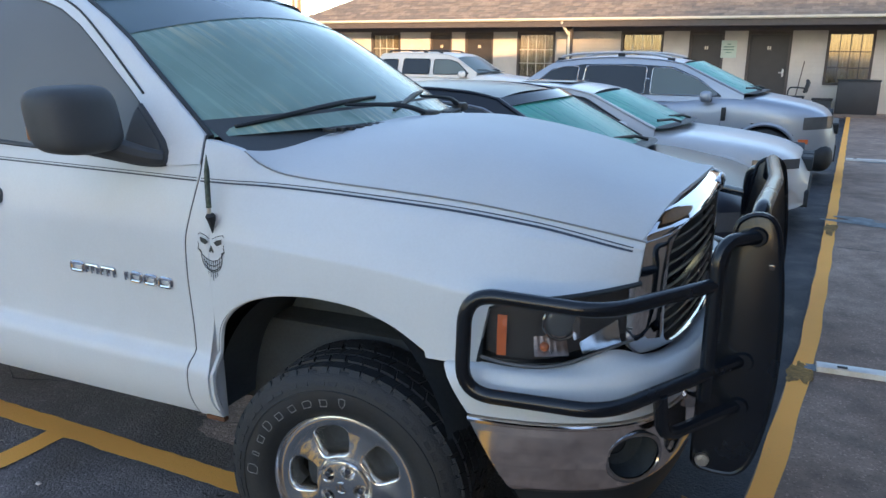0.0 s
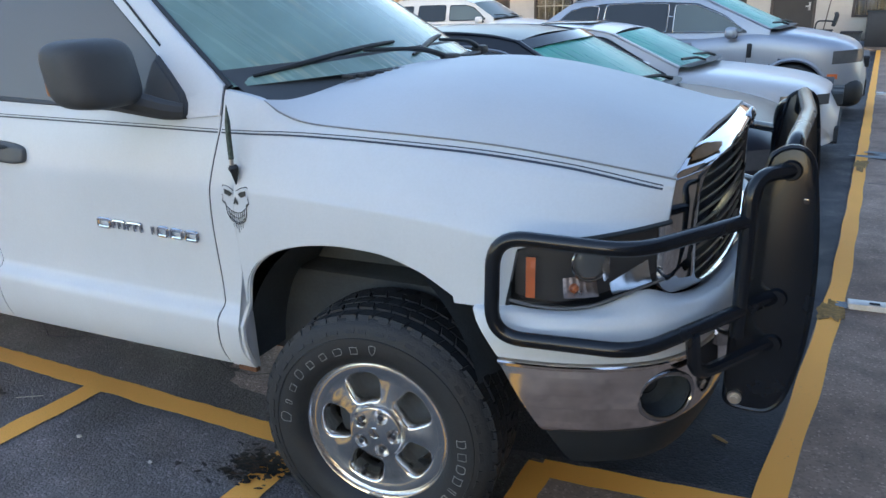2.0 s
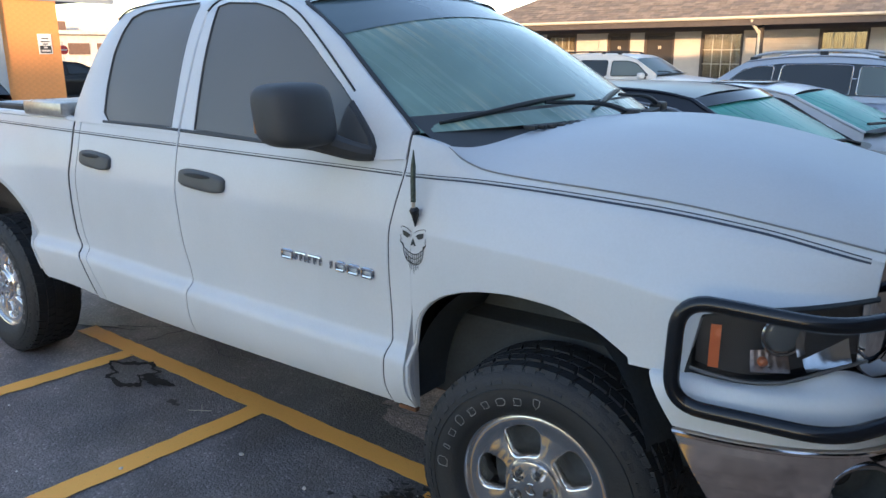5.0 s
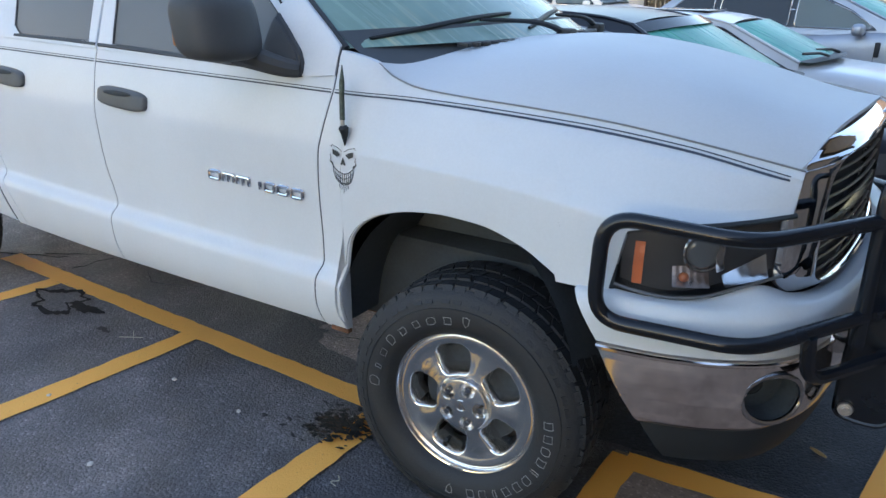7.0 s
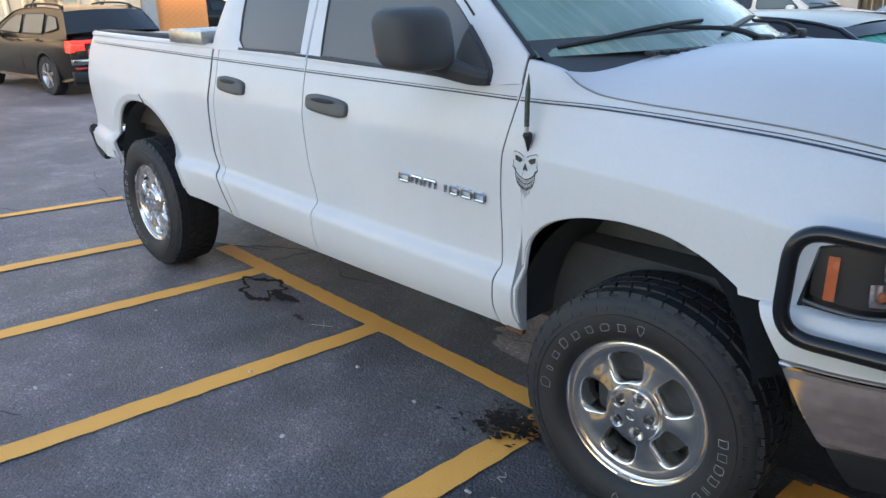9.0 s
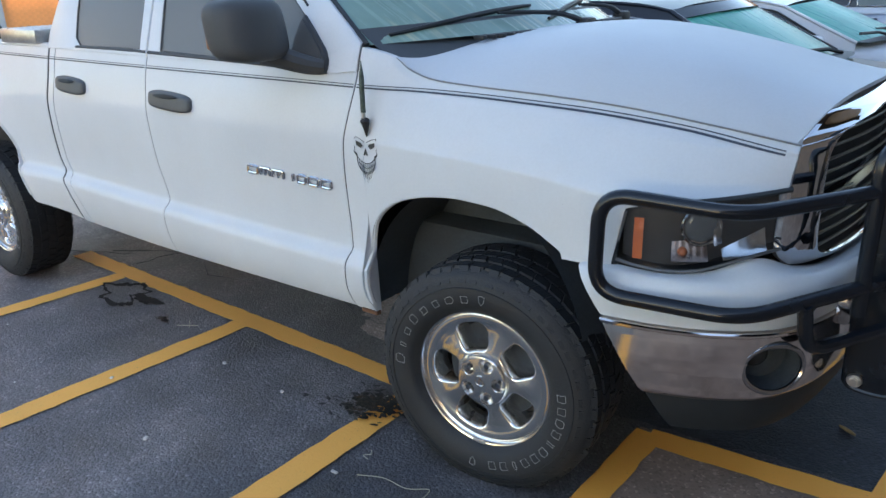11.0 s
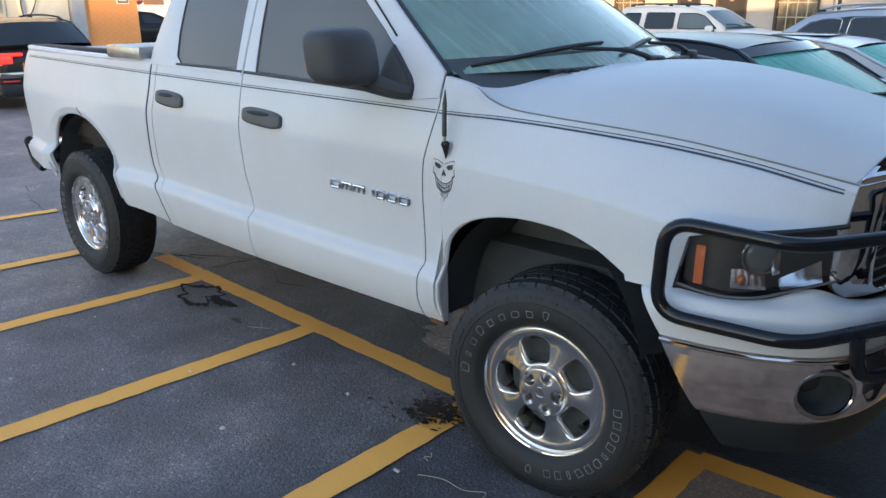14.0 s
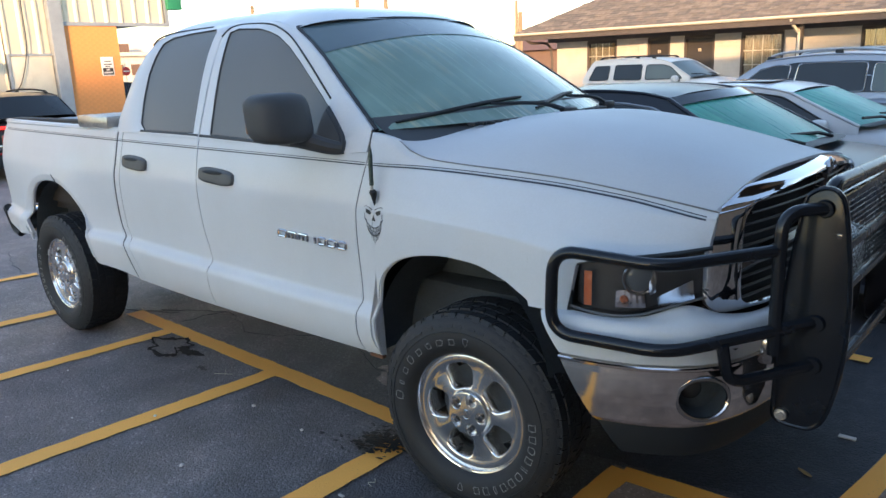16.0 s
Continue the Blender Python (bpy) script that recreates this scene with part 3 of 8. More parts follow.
M_WALL = Matrix.Translation(WALL0) @ Matrix.Rotation(TURN, 4, "Z")
SIDING = surface("cream_vinyl_siding", (0.56, 0.52, 0.47), 0.6, 0, 0.08, 2, 60)
TRIM_BROWN = surface("brown_trim", (0.085, 0.070, 0.062), 0.65, 0, 0.15, 4, 90)
DOOR_BROWN = surface("dark_brown_door", (0.040, 0.034, 0.032), 0.5, 0, 0.12, 3, 120)
SOFFIT = surface("brown_soffit", (0.12, 0.10, 0.09), 0.7, 0, 0.12, 3, 80)
GUTTER = surface("cream_gutter", (0.62, 0.56, 0.44), 0.5, 0.1, 0.1, 5, 80)
CURTAIN = surface("drawn_curtain", (0.50, 0.38, 0.24), 0.9, 0, 0.25, 5, 70, 0, 0, 0.05, (6, 1, 0.4))
PANE = see_through("motel_window_glass", 0.14, (0.8, 0.82, 0.82))
motel = tagged(empty("motel_wing", M_WALL), "single-storey motel wing with cream siding and shingle roof", "building")


def wing(name, bm, material, label="", smooth=False):
    return part(name, bm, material, motel, label, smooth)


OPENINGS = [("window", -16.30, -15.04), ("door", -13.78, -12.93), ("door", -12.40, -11.33), ("window", -10.44, -9.09), ("window", -6.90, -5.57), ("door", -4.80, -3.79), ("door", -3.13, -1.94), ("window", -1.03, 0.16), ("door", 2.2, 3.2), ("window", 4.4, 5.7)]
U0, U1 = -17.70, 9.0
edges = [U0] + [u for o in OPENINGS for u in o[1:]] + [U1]
for a, b in zip(edges[::2], edges[1::2]):
    wing("wall_panel", block(a, b, 0.02, 0.22, 0, 2.60), SIDING)
    n = int(2.35 / 0.115)
    for k in range(n):
        z = 0.05 + k * 0.115
        bm = bmesh.new()
        vs = [bm.verts.new(p) for p in ((a, 0.0, z), (b, 0.0, z), (b, 0.012, z + 0.100), (a, 0.012, z + 0.100), (a, 0.02, z), (b, 0.02, z))]
        bm.faces.new((vs[0], vs[1], vs[2], vs[3]))
        bm.faces.new((vs[4], vs[5], vs[1], vs[0]))
        wing("siding_board", bm, SIDING)
for kind, a, b in OPENINGS:
    low = 0.0 if kind == "door" else 0.80
    if kind == "window":
        wing("wall_panel", block(a, b, 0.02, 0.22, 0, low), SIDING)
        for k in range(6):
            z = 0.05 + k * 0.115
            bm = bmesh.new()
            vs = [bm.verts.new(p) for p in ((a, 0.0, z), (b, 0.0, z), (b, 0.012, z + 0.100), (a, 0.012, z + 0.100))]
            bm.faces.new(vs)
            wing("siding_board", bm, SIDING)
    wing("wall_panel", block(a, b, 0.02, 0.22, 2.26, 2.60), SOFFIT)
    fr = empty("door" if kind == "door" else "window")
    fr.parent = motel
    tagged(fr, "dark brown flush door" if kind == "door" else "curtained sash window with dark frame")
    for x0, x1, z0, z1 in ((a, a + 0.07, low, 2.26), (b - 0.07, b, low, 2.26), (a + 0.07, b - 0.07, 2.19, 2.26)) + (((a + 0.07, b - 0.07, low, low + 0.06),) if kind == "window" else ()):
        part("frame", block(x0, x1, -0.02, 0.16, z0, z1, 0.006), TRIM_BROWN, fr, "dark frame", False)
    if kind == "door":
        part("leaf", block(a + 0.07, b - 0.07, 0.05, 0.10, 0.02, 2.19, 0.004), DOOR_BROWN, fr, "", False)
        part("handle", block(b - 0.19, b - 0.14, 0.015, 0.05, 1.00, 1.22, 0.008), STEEL, fr, "steel lever handle plate")
        part("lever", block(b - 0.27, b - 0.15, 0.0, 0.02, 1.10, 1.13, 0.006), STEEL, fr)
        part("number_plate", block((a + b) / 2 - 0.05, (a + b) / 2 - 0.01, 0.042, 0.05, 1.76, 1.86, 0.002), GUTTER, fr, "plain pale bar")
        part("number_plate", block((a + b) / 2 + 0.01, (a + b) / 2 + 0.05, 0.042, 0.05, 1.76, 1.86, 0.002), GUTTER, fr, "plain pale bar")
    else:
        part("pane", block(a + 0.07, b - 0.07, 0.060, 0.064, low + 0.06, 2.19), PANE, fr, "window glass", False)
        for q in range(1, 4):
            part("glazing_bar", block(a + 0.07 + (b - a - 0.14) * q / 4 - 0.012, a + 0.07 + (b - a - 0.14) * q / 4 + 0.012, 0.045, 0.075, low + 0.06, 2.19), GUTTER if a < -5 else TRIM_BROWN, fr, "", False)
        for zz in (1.28, 1.72):
            part("glazing_bar", block(a + 0.07, b - 0.07, 0.043, 0.074, zz - 0.014, zz + 0.014), GUTTER if a < -5 else TRIM_BROWN, fr, "", False)
        rows = [[(a + 0.07 + (b - a - 0.14) * i / 60, 0.12 + 0.018 * math.sin(i * 1.15), z) for i in range(61)] for z in (low + 0.05, 2.19)]
        verts, faces = grid_mesh(rows)
        under(mesh_object("curtain", verts, faces, CURTAIN), fr, "tan gathered curtain")
wing("back_room", block(U0, U1, 0.5, 8.0, 0, 2.6), TRIM_BROWN)
wing("fascia_beam", block(U0 - 0.4, U1, -0.05, 0.02, 2.30, 2.60, 0.005), SOFFIT, "brown beam over the doors")
wing("soffit", block(U0 - 0.9, U1, -1.48, 0.2, 2.52, 2.56), SOFFIT, "brown porch soffit")
wing("fascia", block(U0 - 0.9, U1, -1.52, -1.48, 2.40, 2.62, 0.004), TRIM_BROWN, "brown fascia board")
wing("gutter", prism([(-1.60, 2.66), (-1.52, 2.66), (-1.52, 2.575), (-1.57, 2.575), (-1.605, 2.61)], U0 - 0.9, U1, 0, None, "x"), GUTTER, "cream metal gutter")
wing("porch_slab", block(U0 - 0.9, U1, -1.5, 0.0, -0.1, 0.05, 0.01), CONCRETE, "concrete porch slab")
# roof: hipped at the end
SHINGLE_RANGE = [("shingle_brown", (0.205, 0.165, 0.130)), ("shingle_grey", (0.165, 0.140, 0.118)), ("shingle_tan", (0.250, 0.205, 0.160))]
SHINGLES = []
for n, c in SHINGLE_RANGE:
    m = surface(n, c, 0.9, 0, 0.25, 6, 60, 0.5)
    SHINGLES.append(m)
PITCH, DEEP = 0.52, 5.2
rise = DEEP * PITCH
z0 = 2.66
ridge_v = -1.55 + DEEP
bm = bmesh.new()
va = [bm.verts.new(p) for p in ((U0 - 0.9, -1.55, z0), (U1, -1.55, z0), (U1, ridge_v, z0 + rise), (U0 - 0.9 + DEEP, ridge_v, z0 + rise), (U0 - 0.9, ridge_v + DEEP, z0), (U1, ridge_v + DEEP, z0))]
bm.faces.new((va[0], va[1], va[2], va[3]))
bm.faces.new((va[0], va[3], va[4]))
bm.faces.new((va[3], va[2], va[5], va[4]))
roof = wing("roof", bm, SHINGLES[1], "brown asphalt shingle roof")
rnd = random.Random(5)
bms = [bmesh.new() for _ in SHINGLES]
course = 0.17
slope_len = math.hypot(DEEP, rise)
for r in range(int(slope_len / course)):
    f = r * course / slope_len
    v, z = -1.55 + DEEP * f, z0 + rise * f
    u = U0 - 0.9 + DEEP * f + rnd.uniform(0, 0.2)
    while u < U1:
        w = rnd.choice((0.22, 0.28, 0.34, 0.42))
        b = bms[rnd.randrange(3)]
        lift = 0.014 + rnd.uniform(0, 0.006)
        f2 = (r + 1.15) * course / slope_len
        v2, z2 = -1.55 + DEEP * f2, z0 + rise * f2
        q = [b.verts.new(p) for p in ((u, v, z + lift), (u + w - 0.012, v, z + lift), (u + w - 0.012, v2, z2 + 0.004), (u, v2, z2 + 0.004), (u, v, z - 0.005), (u + w - 0.012, v, z - 0.005))]
        b.faces.new(q[:4])
        b.faces.new((q[4], q[5], q[1], q[0]))
        u += w
for b, m in zip(bms, SHINGLES):
    tagged(under(bm_object("shingle_field", b, m, False), roof), "brown shingles", kind="stuff")
# downspout, posts
dp = smooth_path([(-8.35, -1.52, 2.56), (-8.35, -1.46, 2.46), (-8.24, -1.30, 2.22), (-8.22, -1.22, 2.05), (-8.22, -1.22, 0.1)], 4)
wing("downspout", tube(dp, 0.045, 8), GUTTER, "cream downspout", True)
wing("porch_post", block(-8.30, -8.14, -1.18, -1.02, 0.05, 2.52, 0.008), TRIM_BROWN, "brown porch post")
wing("white_post", block(-14.10, -13.80, -0.06, -0.02, 0.3, 2.25, 0.004), SIDING, "white panel beside the door")
dp = smooth_path([(-18.2, -1.52, 2.56), (-18.0, -1.2, 2.3), (-17.85, -0.2, 2.1), (-17.85, -0.15, 0.1)], 4)
wing("downspout", tube(dp, 0.05, 8), TRIM_BROWN, "brown downspout", True)
notice = tagged(empty("notice_board", M_WALL), "pale green notice with printed lines on the wall", "notice")
part("sheet", block(-3.86, -3.42, -0.035, -0.02, 1.52, 2.02, 0.002), surface("pale_green_paper", (0.55, 0.66, 0.58), 0.7, 0, 0.06), notice)
for q, w in enumerate((0.10, 0.30, 0.30, 0.16)):
    part("print_bar", block(-3.64 - w / 2, -3.64 + w / 2, -0.039, -0.036, 1.90 - q * 0.08, 1.93 - q * 0.08), surface("green_print", (0.16, 0.30, 0.24), 0.7), notice, "", False)
cab = tagged(empty("wall_cabinet", M_WALL), "dark grey metal cabinet against the motel wall", "cabinet")
part("cabinet_body", block(-0.62, 0.42, -0.66, -0.06, 0.05, 0.94, 0.02), surface("dark_grey_metal", (0.035, 0.036, 0.040), 0.5, 0.3), cab)
part("cabinet_top", block(-0.64, 0.44, -0.68, -0.05, 0.94, 0.98, 0.008), DARK_VOID, cab)
chair = tagged(empty("porch_chair", M_WALL), "black metal porch chair by the motel door", "chair")
part("seat", block(-1.85, -1.42, -0.75, -0.32, 0.46, 0.50, 0.015), DARK_VOID, chair)
part("backrest", tube(smooth_path([(-1.42, -0.72, 0.60), (-1.36, -0.72, 0.85), (-1.38, -0.55, 0.92), (-1.36, -0.36, 0.85), (-1.42, -0.34, 0.60)], 5), 0.05, 8), DARK_VOID, chair)
part("armrest", tube(smooth_path([(-1.40, -0.74, 0.72), (-1.65, -0.74, 0.74), (-1.84, -0.74, 0.66), (-1.84, -0.74, 0.05)], 5), 0.022, 8), DARK_VOID, chair)
for x, y in ((-1.45, -0.36), (-1.45, -0.72), (-1.82, -0.36)):
    part("leg", tube([(x, y, 0.05), (x, y, 0.48)], 0.016, 6), DARK_VOID, chair)
broom = tagged(empty("broom", M_WALL), "broom with a dark handle leaning on the wall", "broom")
part("handle", tube([(-1.72, -0.30, 0.10), (-1.55, -0.05, 1.45)], 0.016, 6), TRIM_BROWN, broom)
part("bristles", block(-1.84, -1.62, -0.36, -0.27, 0.05, 0.16, 0.01), STRAW, broom)
bucket = tagged(empty("crate", M_WALL), "dark plastic crate beside the cabinet", "crate")
part("crate_body", block(-1.20, -0.72, -0.70, -0.25, 0.05, 0.42, 0.03), DARK_VOID, bucket)
part("crate_rim", block(-1.23, -0.69, -0.73, -0.22, 0.40, 0.45, 0.012), BLACK_PLASTIC, bucket)

# ---- metal-clad building beyond the truck's tail ----
RIB = surface("cream_steel_cladding", (0.60, 0.56, 0.45), 0.45, 0.2, 0.1, 1.5, 60)
ORANGE = surface("orange_painted_brick", (0.72, 0.30, 0.10), 0.75, 0, 0.10, 3, 60, 0.3)
BLUE_STEEL = surface("grey_blue_steel", (0.30, 0.34, 0.38), 0.5, 0.3, 0.1)
shop = tagged(empty("metal_shop"), "metal-clad shop with an orange brick end and canopy", "building")
SX = -20.0


def ribbed(y0, y1, zl, zh):
    rows = [[], []]
    y = y0
    while y < y1:
        for dy, dx in ((0, 0.0), (0.05, 0.055), (0.10, 0.055), (0.15, 0.0), (0.30, 0.0)):
            if y + dy <= y1:
                for row, z in zip(rows, (zl, zh)):
                    row.append((SX + dx, y + dy, z))
        y += 0.42
    return grid_mesh(rows)


for a, b, c, d in ((-9.0, 4.95, 0, 6.5), (4.95, 6.15, 2.32, 6.5), (6.45, 9.55, 3.14, 6.5)):
    verts, faces = ribbed(a, b, c, d)
    under(mesh_object("cladding", verts, faces, RIB, False), shop, "ribbed cream steel cladding")
part("wall_core", block(SX - 8, SX - 0.02, -9.0, 6.5, 0, 6.5), RIB, shop, "", False)
part("canopy", block(SX - 8, SX - 0.02, 6.5, 9.55, 3.16, 6.5), BLUE_STEEL, shop, "canopy over the drive", False)
part("canopy_edge", block(SX - 0.02, SX + 0.10, 6.45, 9.62, 3.06, 3.16, 0.004), BLUE_STEEL, shop, "grey canopy edge trim", False)
part("corner_trim", block(SX - 0.05, SX + 0.08, 9.55, 9.66, 3.06, 6.5), BLUE_STEEL, shop, "", False)
part("column", block(SX - 0.05, SX + 0.20, 6.12, 6.47, 0, 6.5, 0.01), BLUE_STEEL, shop, "grey steel corner column", False)
part("shop_door", block(SX + 0.0, SX + 0.06, 5.02, 6.10, 0.02, 2.28, 0.01), RIB, shop, "flush cream steel door")
for y0, y1, z0_, z1_ in ((4.95, 5.02, 0, 2.34), (5.02, 6.12, 2.28, 2.34)):
    part("door_frame", block(SX, SX + 0.09, y0, y1, z0_, z1_), BLUE_STEEL, shop, "", False)
brick_wall = part("brick_wall", block(SX - 3.0, SX + 0.06, 6.50, 8.0, 0, 3.10), ORANGE, shop, "orange painted brick pier", False)
bm = block(SX + 0.058, SX + 0.064, -0.101, 0.101, -0.0345, 0.0345, 0.0015, 1)
brick_me = bpy.data.meshes.new("brick")
bm.to_mesh(brick_me)
bm.free()
brick_me.materials.append(ORANGE)
for r in range(41):
    for c in range(7):
        y = 6.61 + c * 0.206 + (0.0 if r % 2 else 0.09)
        if y > 7.92:
            continue
        q = new("brick", brick_me)
        q.parent = brick_wall
        q.matrix_basis = Matrix.Translation((0, y, 0.06 + r * 0.073))
sign = tagged(empty("wall_sign"), "small black and white notice on the orange wall", "sign")
part("board", block(SX + 0.075, SX + 0.09, 7.40, 7.76, 1.70, 2.22, 0.002), surface("white_sign", (0.75, 0.74, 0.70), 0.5), sign)
INK = surface("sign_black", (0.03, 0.03, 0.03), 0.6)
part("dark_field", block(SX + 0.092, SX + 0.095, 7.43, 7.73, 1.73, 1.92), INK, sign, "", False)
for z, w in ((2.10, 0.20), (2.02, 0.24), (1.96, 0.14)):
    part("print_bar", block(SX + 0.092, SX + 0.095, 7.58 - w / 2, 7.58 + w / 2, z - 0.014, z + 0.014), INK, sign, "", False)
for z, w in ((1.87, 0.10), (1.79, 0.24)):
    part("print_bar", block(SX + 0.096, SX + 0.098, 7.58 - w / 2, 7.58 + w / 2, z - 0.024, z + 0.024), PALE, sign, "", False)
green = tagged(empty("green_sign_box"), "green sign box at the canopy corner", "sign")
part("box", block(SX - 0.1, SX + 0.22, 9.60, 10.05, 3.55, 5.2, 0.01), surface("green_sign", (0.02, 0.22, 0.12), 0.4), green)
rack = tagged(empty("hose_rack"), "orange bracket with a cream hose reel box on the cladding", "hose rack")
part("bracket", block(SX + 0.05, SX + 0.75, 2.5, 4.05, 2.05, 2.28, 0.01), ORANGE, rack, "orange bracket")
part("reel_box", block(SX + 0.06, SX + 0.35, 3.72, 4.12, 1.55, 2.02, 0.02), RIB, rack, "cream box")
ring = [(SX + 0.37, 3.92 + 0.13 * math.cos(a), 1.79 + 0.13 * math.sin(a)) for a in np.linspace(0, 6.28, 25)[:-1]]
part("reel_face", tube(ring, 0.03, 6, False, True), TRIM_BROWN, rack)
part("hose", tube(smooth_path([(SX + 0.4, 3.5, 1.7), (SX + 0.5, 3.2, 1.3), (SX + 0.4, 3.6, 1.2), (SX + 0.3, 4.2, 1.35), (SX + 0.12, 4.7, 1.2)], 6), 0.025, 6), DARK_VOID, rack)
wire = tagged(bm_object("loose_cable", tube(smooth_path([(SX + 0.10, 5.55, 6.0), (SX + 0.10, 5.50, 3.6), (SX + 0.12, 5.46, 2.5), (SX + 0.12, 5.20, 1.6), (SX + 0.1, 4.9, 1.3)], 6), 0.012, 5), DARK_VOID), "thin cable hanging down the cladding", "cable")

# ---- distance ----
FAR_WHITE = surface("far_white_wall", (0.62, 0.58, 0.52), 0.8)
FAR_BROWN = surface("far_brown_wall", (0.16, 0.10, 0.075), 0.8)
far = tagged(empty("far_store"), "low white store with brown bands far off", "building")
part("wall", block(-78, -62, 22, 46, 0, 3.3), FAR_WHITE, far, "", False)
part("roof_edge", block(-78.5, -61.6, 21.6, 46.4, 3.3, 3.6), FAR_WHITE, far, "", False)
for k in range(9):
    part("window", block(-61.98, -61.9, 22.8 + k * 2.5, 24.6 + k * 2.5, 1.7, 2.6), FAR_BROWN, far, "", False)
part("roof_unit", block(-72, -69, 31, 34, 3.6, 4.6), FAR_BROWN, far, "", False)
part("upper_block", block(-76, -66, 36, 46, 3.6, 5.0), FAR_WHITE, far, "", False)
LEAF = surface("far_leaves", (0.08, 0.10, 0.04), 0.9)
for cx, cy, r in ((-42, 19.2, 0.9), (-44, 20.6, 1.1), (-46, 22.0, 0.9)):
    bush = tagged(empty("hedge"), "low green hedge by the street", "hedge", "street hedge")
    rnd = random.Random(int(cx * 10))
    bm = bmesh.new()
    for k in range(260):
        a, b = rnd.uniform(0, 6.28), rnd.uniform(0.05, 1)
        p = Vector((cx + r * math.cos(a) * b ** 0.5, cy + r * math.sin(a) * b ** 0.5, rnd.uniform(0.1, 1.0) * (1.15 - 0.5 * b)))
        d = Vector((rnd.uniform(-1, 1), rnd.uniform(-1, 1), rnd.uniform(-0.3, 1))).normalized() * 0.14
        e = d.cross(Vector((0, 0, 1))).normalized() * 0.06
        bm.faces.new([bm.verts.new(p + q) for q in (d, e, -d, -e)])
    part("foliage", bm, LEAF, bush, "", False)
    part("stem", tube([(cx, cy, 0), (cx, cy, 0.5)], 0.05, 6), FAR_BROWN, bush)
stop = tagged(empty("street_sign"), "round red road sign with a white bar on a pole", "road sign")
bm = bmesh.new()
bmesh.ops.create_cone(bm, cap_ends=True, segments=28, radius1=0.21, radius2=0.21, depth=0.03)
part("disc", join_bm(bmesh.new(), bm, Matrix.Translation((-35.5, 16.15, 1.90)) @ Matrix.Rotation(radians(90), 4, "Y")), surface("red_sign", (0.50, 0.03, 0.03), 0.5), stop)
part("bar", block(-35.48, -35.46, 16.00, 16.30, 1.87, 1.93), PALE, stop, "white bar", False)
part("pole", tube([(-35.55, 16.15, 0), (-35.55, 16.15, 2.3)], 0.03, 8), STEEL, stop)
POLE = surface("weathered_pole", (0.26, 0.19, 0.12), 0.85)


def utility_pole(x, y, h, arm):
    p = tagged(empty("utility_pole"), "weathered wooden utility pole", "utility pole", "utility poles")
    part("shaft", tube([(x, y, 0), (x, y, h)], lambda t: 0.17 - 0.05 * t, 8), POLE, p)
    if arm:
        part("crossarm", block(x - 0.06, x + 0.06, y - 1.1, y + 1.1, h - 0.9, h - 0.75), POLE, p, "", False)
        for q in (-0.9, -0.45, 0.45, 0.9):
            part("insulator", tube([(x, y + q, h - 0.75), (x, y + q, h - 0.5)], 0.05, 6), PALE, p)


utility_pole(-50.0, 22.1, 8.6, True)
utility_pole(-46.3, 31.9, 6.3, False)
utility_pole(-33.0, 29.8, 6.6, False)
utility_pole(-31.7, 30.9, 6.6, False)
utility_pole(-25.3, 35.7, 4.5, False)
utility_pole(-36.0, 50.5, 6.5, False)
utility_pole(-30.0, 58.0, 5.2, False)
for k, (a, b) in enumerate((((-50, 22.1, 7.8), (-40, 46, 5.6)), ((-50, 22.5, 7.3), (-40, 46.2, 5.2)), ((-50, 21.7, 6.4), (-44, 53.5, 6.4)))):
    a, b = Vector(a), Vector(b)
    pts = [a.lerp(b, t) - Vector((0, 0, 1.6 * t * (1 - t))) for t in np.linspace(0, 1, 14)]
    tagged(bm_object("power_line", tube(pts, 0.022, 4), DARK_VOID), "thin overhead power line", "cable", "power lines")
rb = tagged(empty("far_house"), "brown-roofed building far behind the lot", "building")
part("wall", block(-44, -30, 60, 70, 0, 2.6), FAR_BROWN, rb, "", False)
part("roof", prism([(59.3, 2.6), (65, 4.0), (70.7, 2.6)], -44.5, -29.5, 0, None, "x"), surface("far_roof", (0.20, 0.10, 0.07), 0.9), rb, "", False)
tank = tagged(empty("roof_unit"), "cream rooftop unit on a frame far off", "rooftop unit")
part("casing", block(-24.5, -21.5, 62.0, 64.0, 4.9, 5.9), GUTTER, tank, "", False)
part("frame", block(-24.3, -21.7, 62.2, 63.8, 0.0, 4.9), FAR_BROWN, tank, "", False)

# ---- unseen blocks behind the camera, added to hold the low sun off the cars ----
BACK = surface("back_wing_wall", (0.46, 0.40, 0.34), 0.8, 0, 0.1, 1.2, 40)
back = tagged(empty("back_block"), "unseen tall block that keeps the low sun off the cars", "building")
part("wall", block(54.0, 150.0, -100.0, -80.0, 0, 21.9), BACK, back, "", False)
part("roof", block(53.8, 150.5, -100.5, -79.5, 21.9, 22.3), TRIM_BROWN, back, "", False)
for k in range(18):
    for z in (1.5, 5.5, 9.5, 13.5, 17.5):
        part("window", block(56.0 + k * 5.2, 59.0 + k * 5.2, -80.0, -79.9, z, z + 2.0), DOOR_BROWN, back, "", False)
# added lower block: shades the ground, lets sun reach the shop
low_block = tagged(empty("low_annex"), "unseen lower block that shades the ground and leaves the shop sunlit", "building")
part("wall", block(34.0, 53.7, -100.0, -80.0, 0, 17.0), BACK, low_block, "", False)
part("roof", block(33.5, 53.7, -100.4, -79.6, 17.0, 17.2), TRIM_BROWN, low_block, "", False)
# added block: its shadow covers the motel wall's right part
motel_block = tagged(empty("stair_tower"), "unseen block that shades the right part of the motel wall", "building")
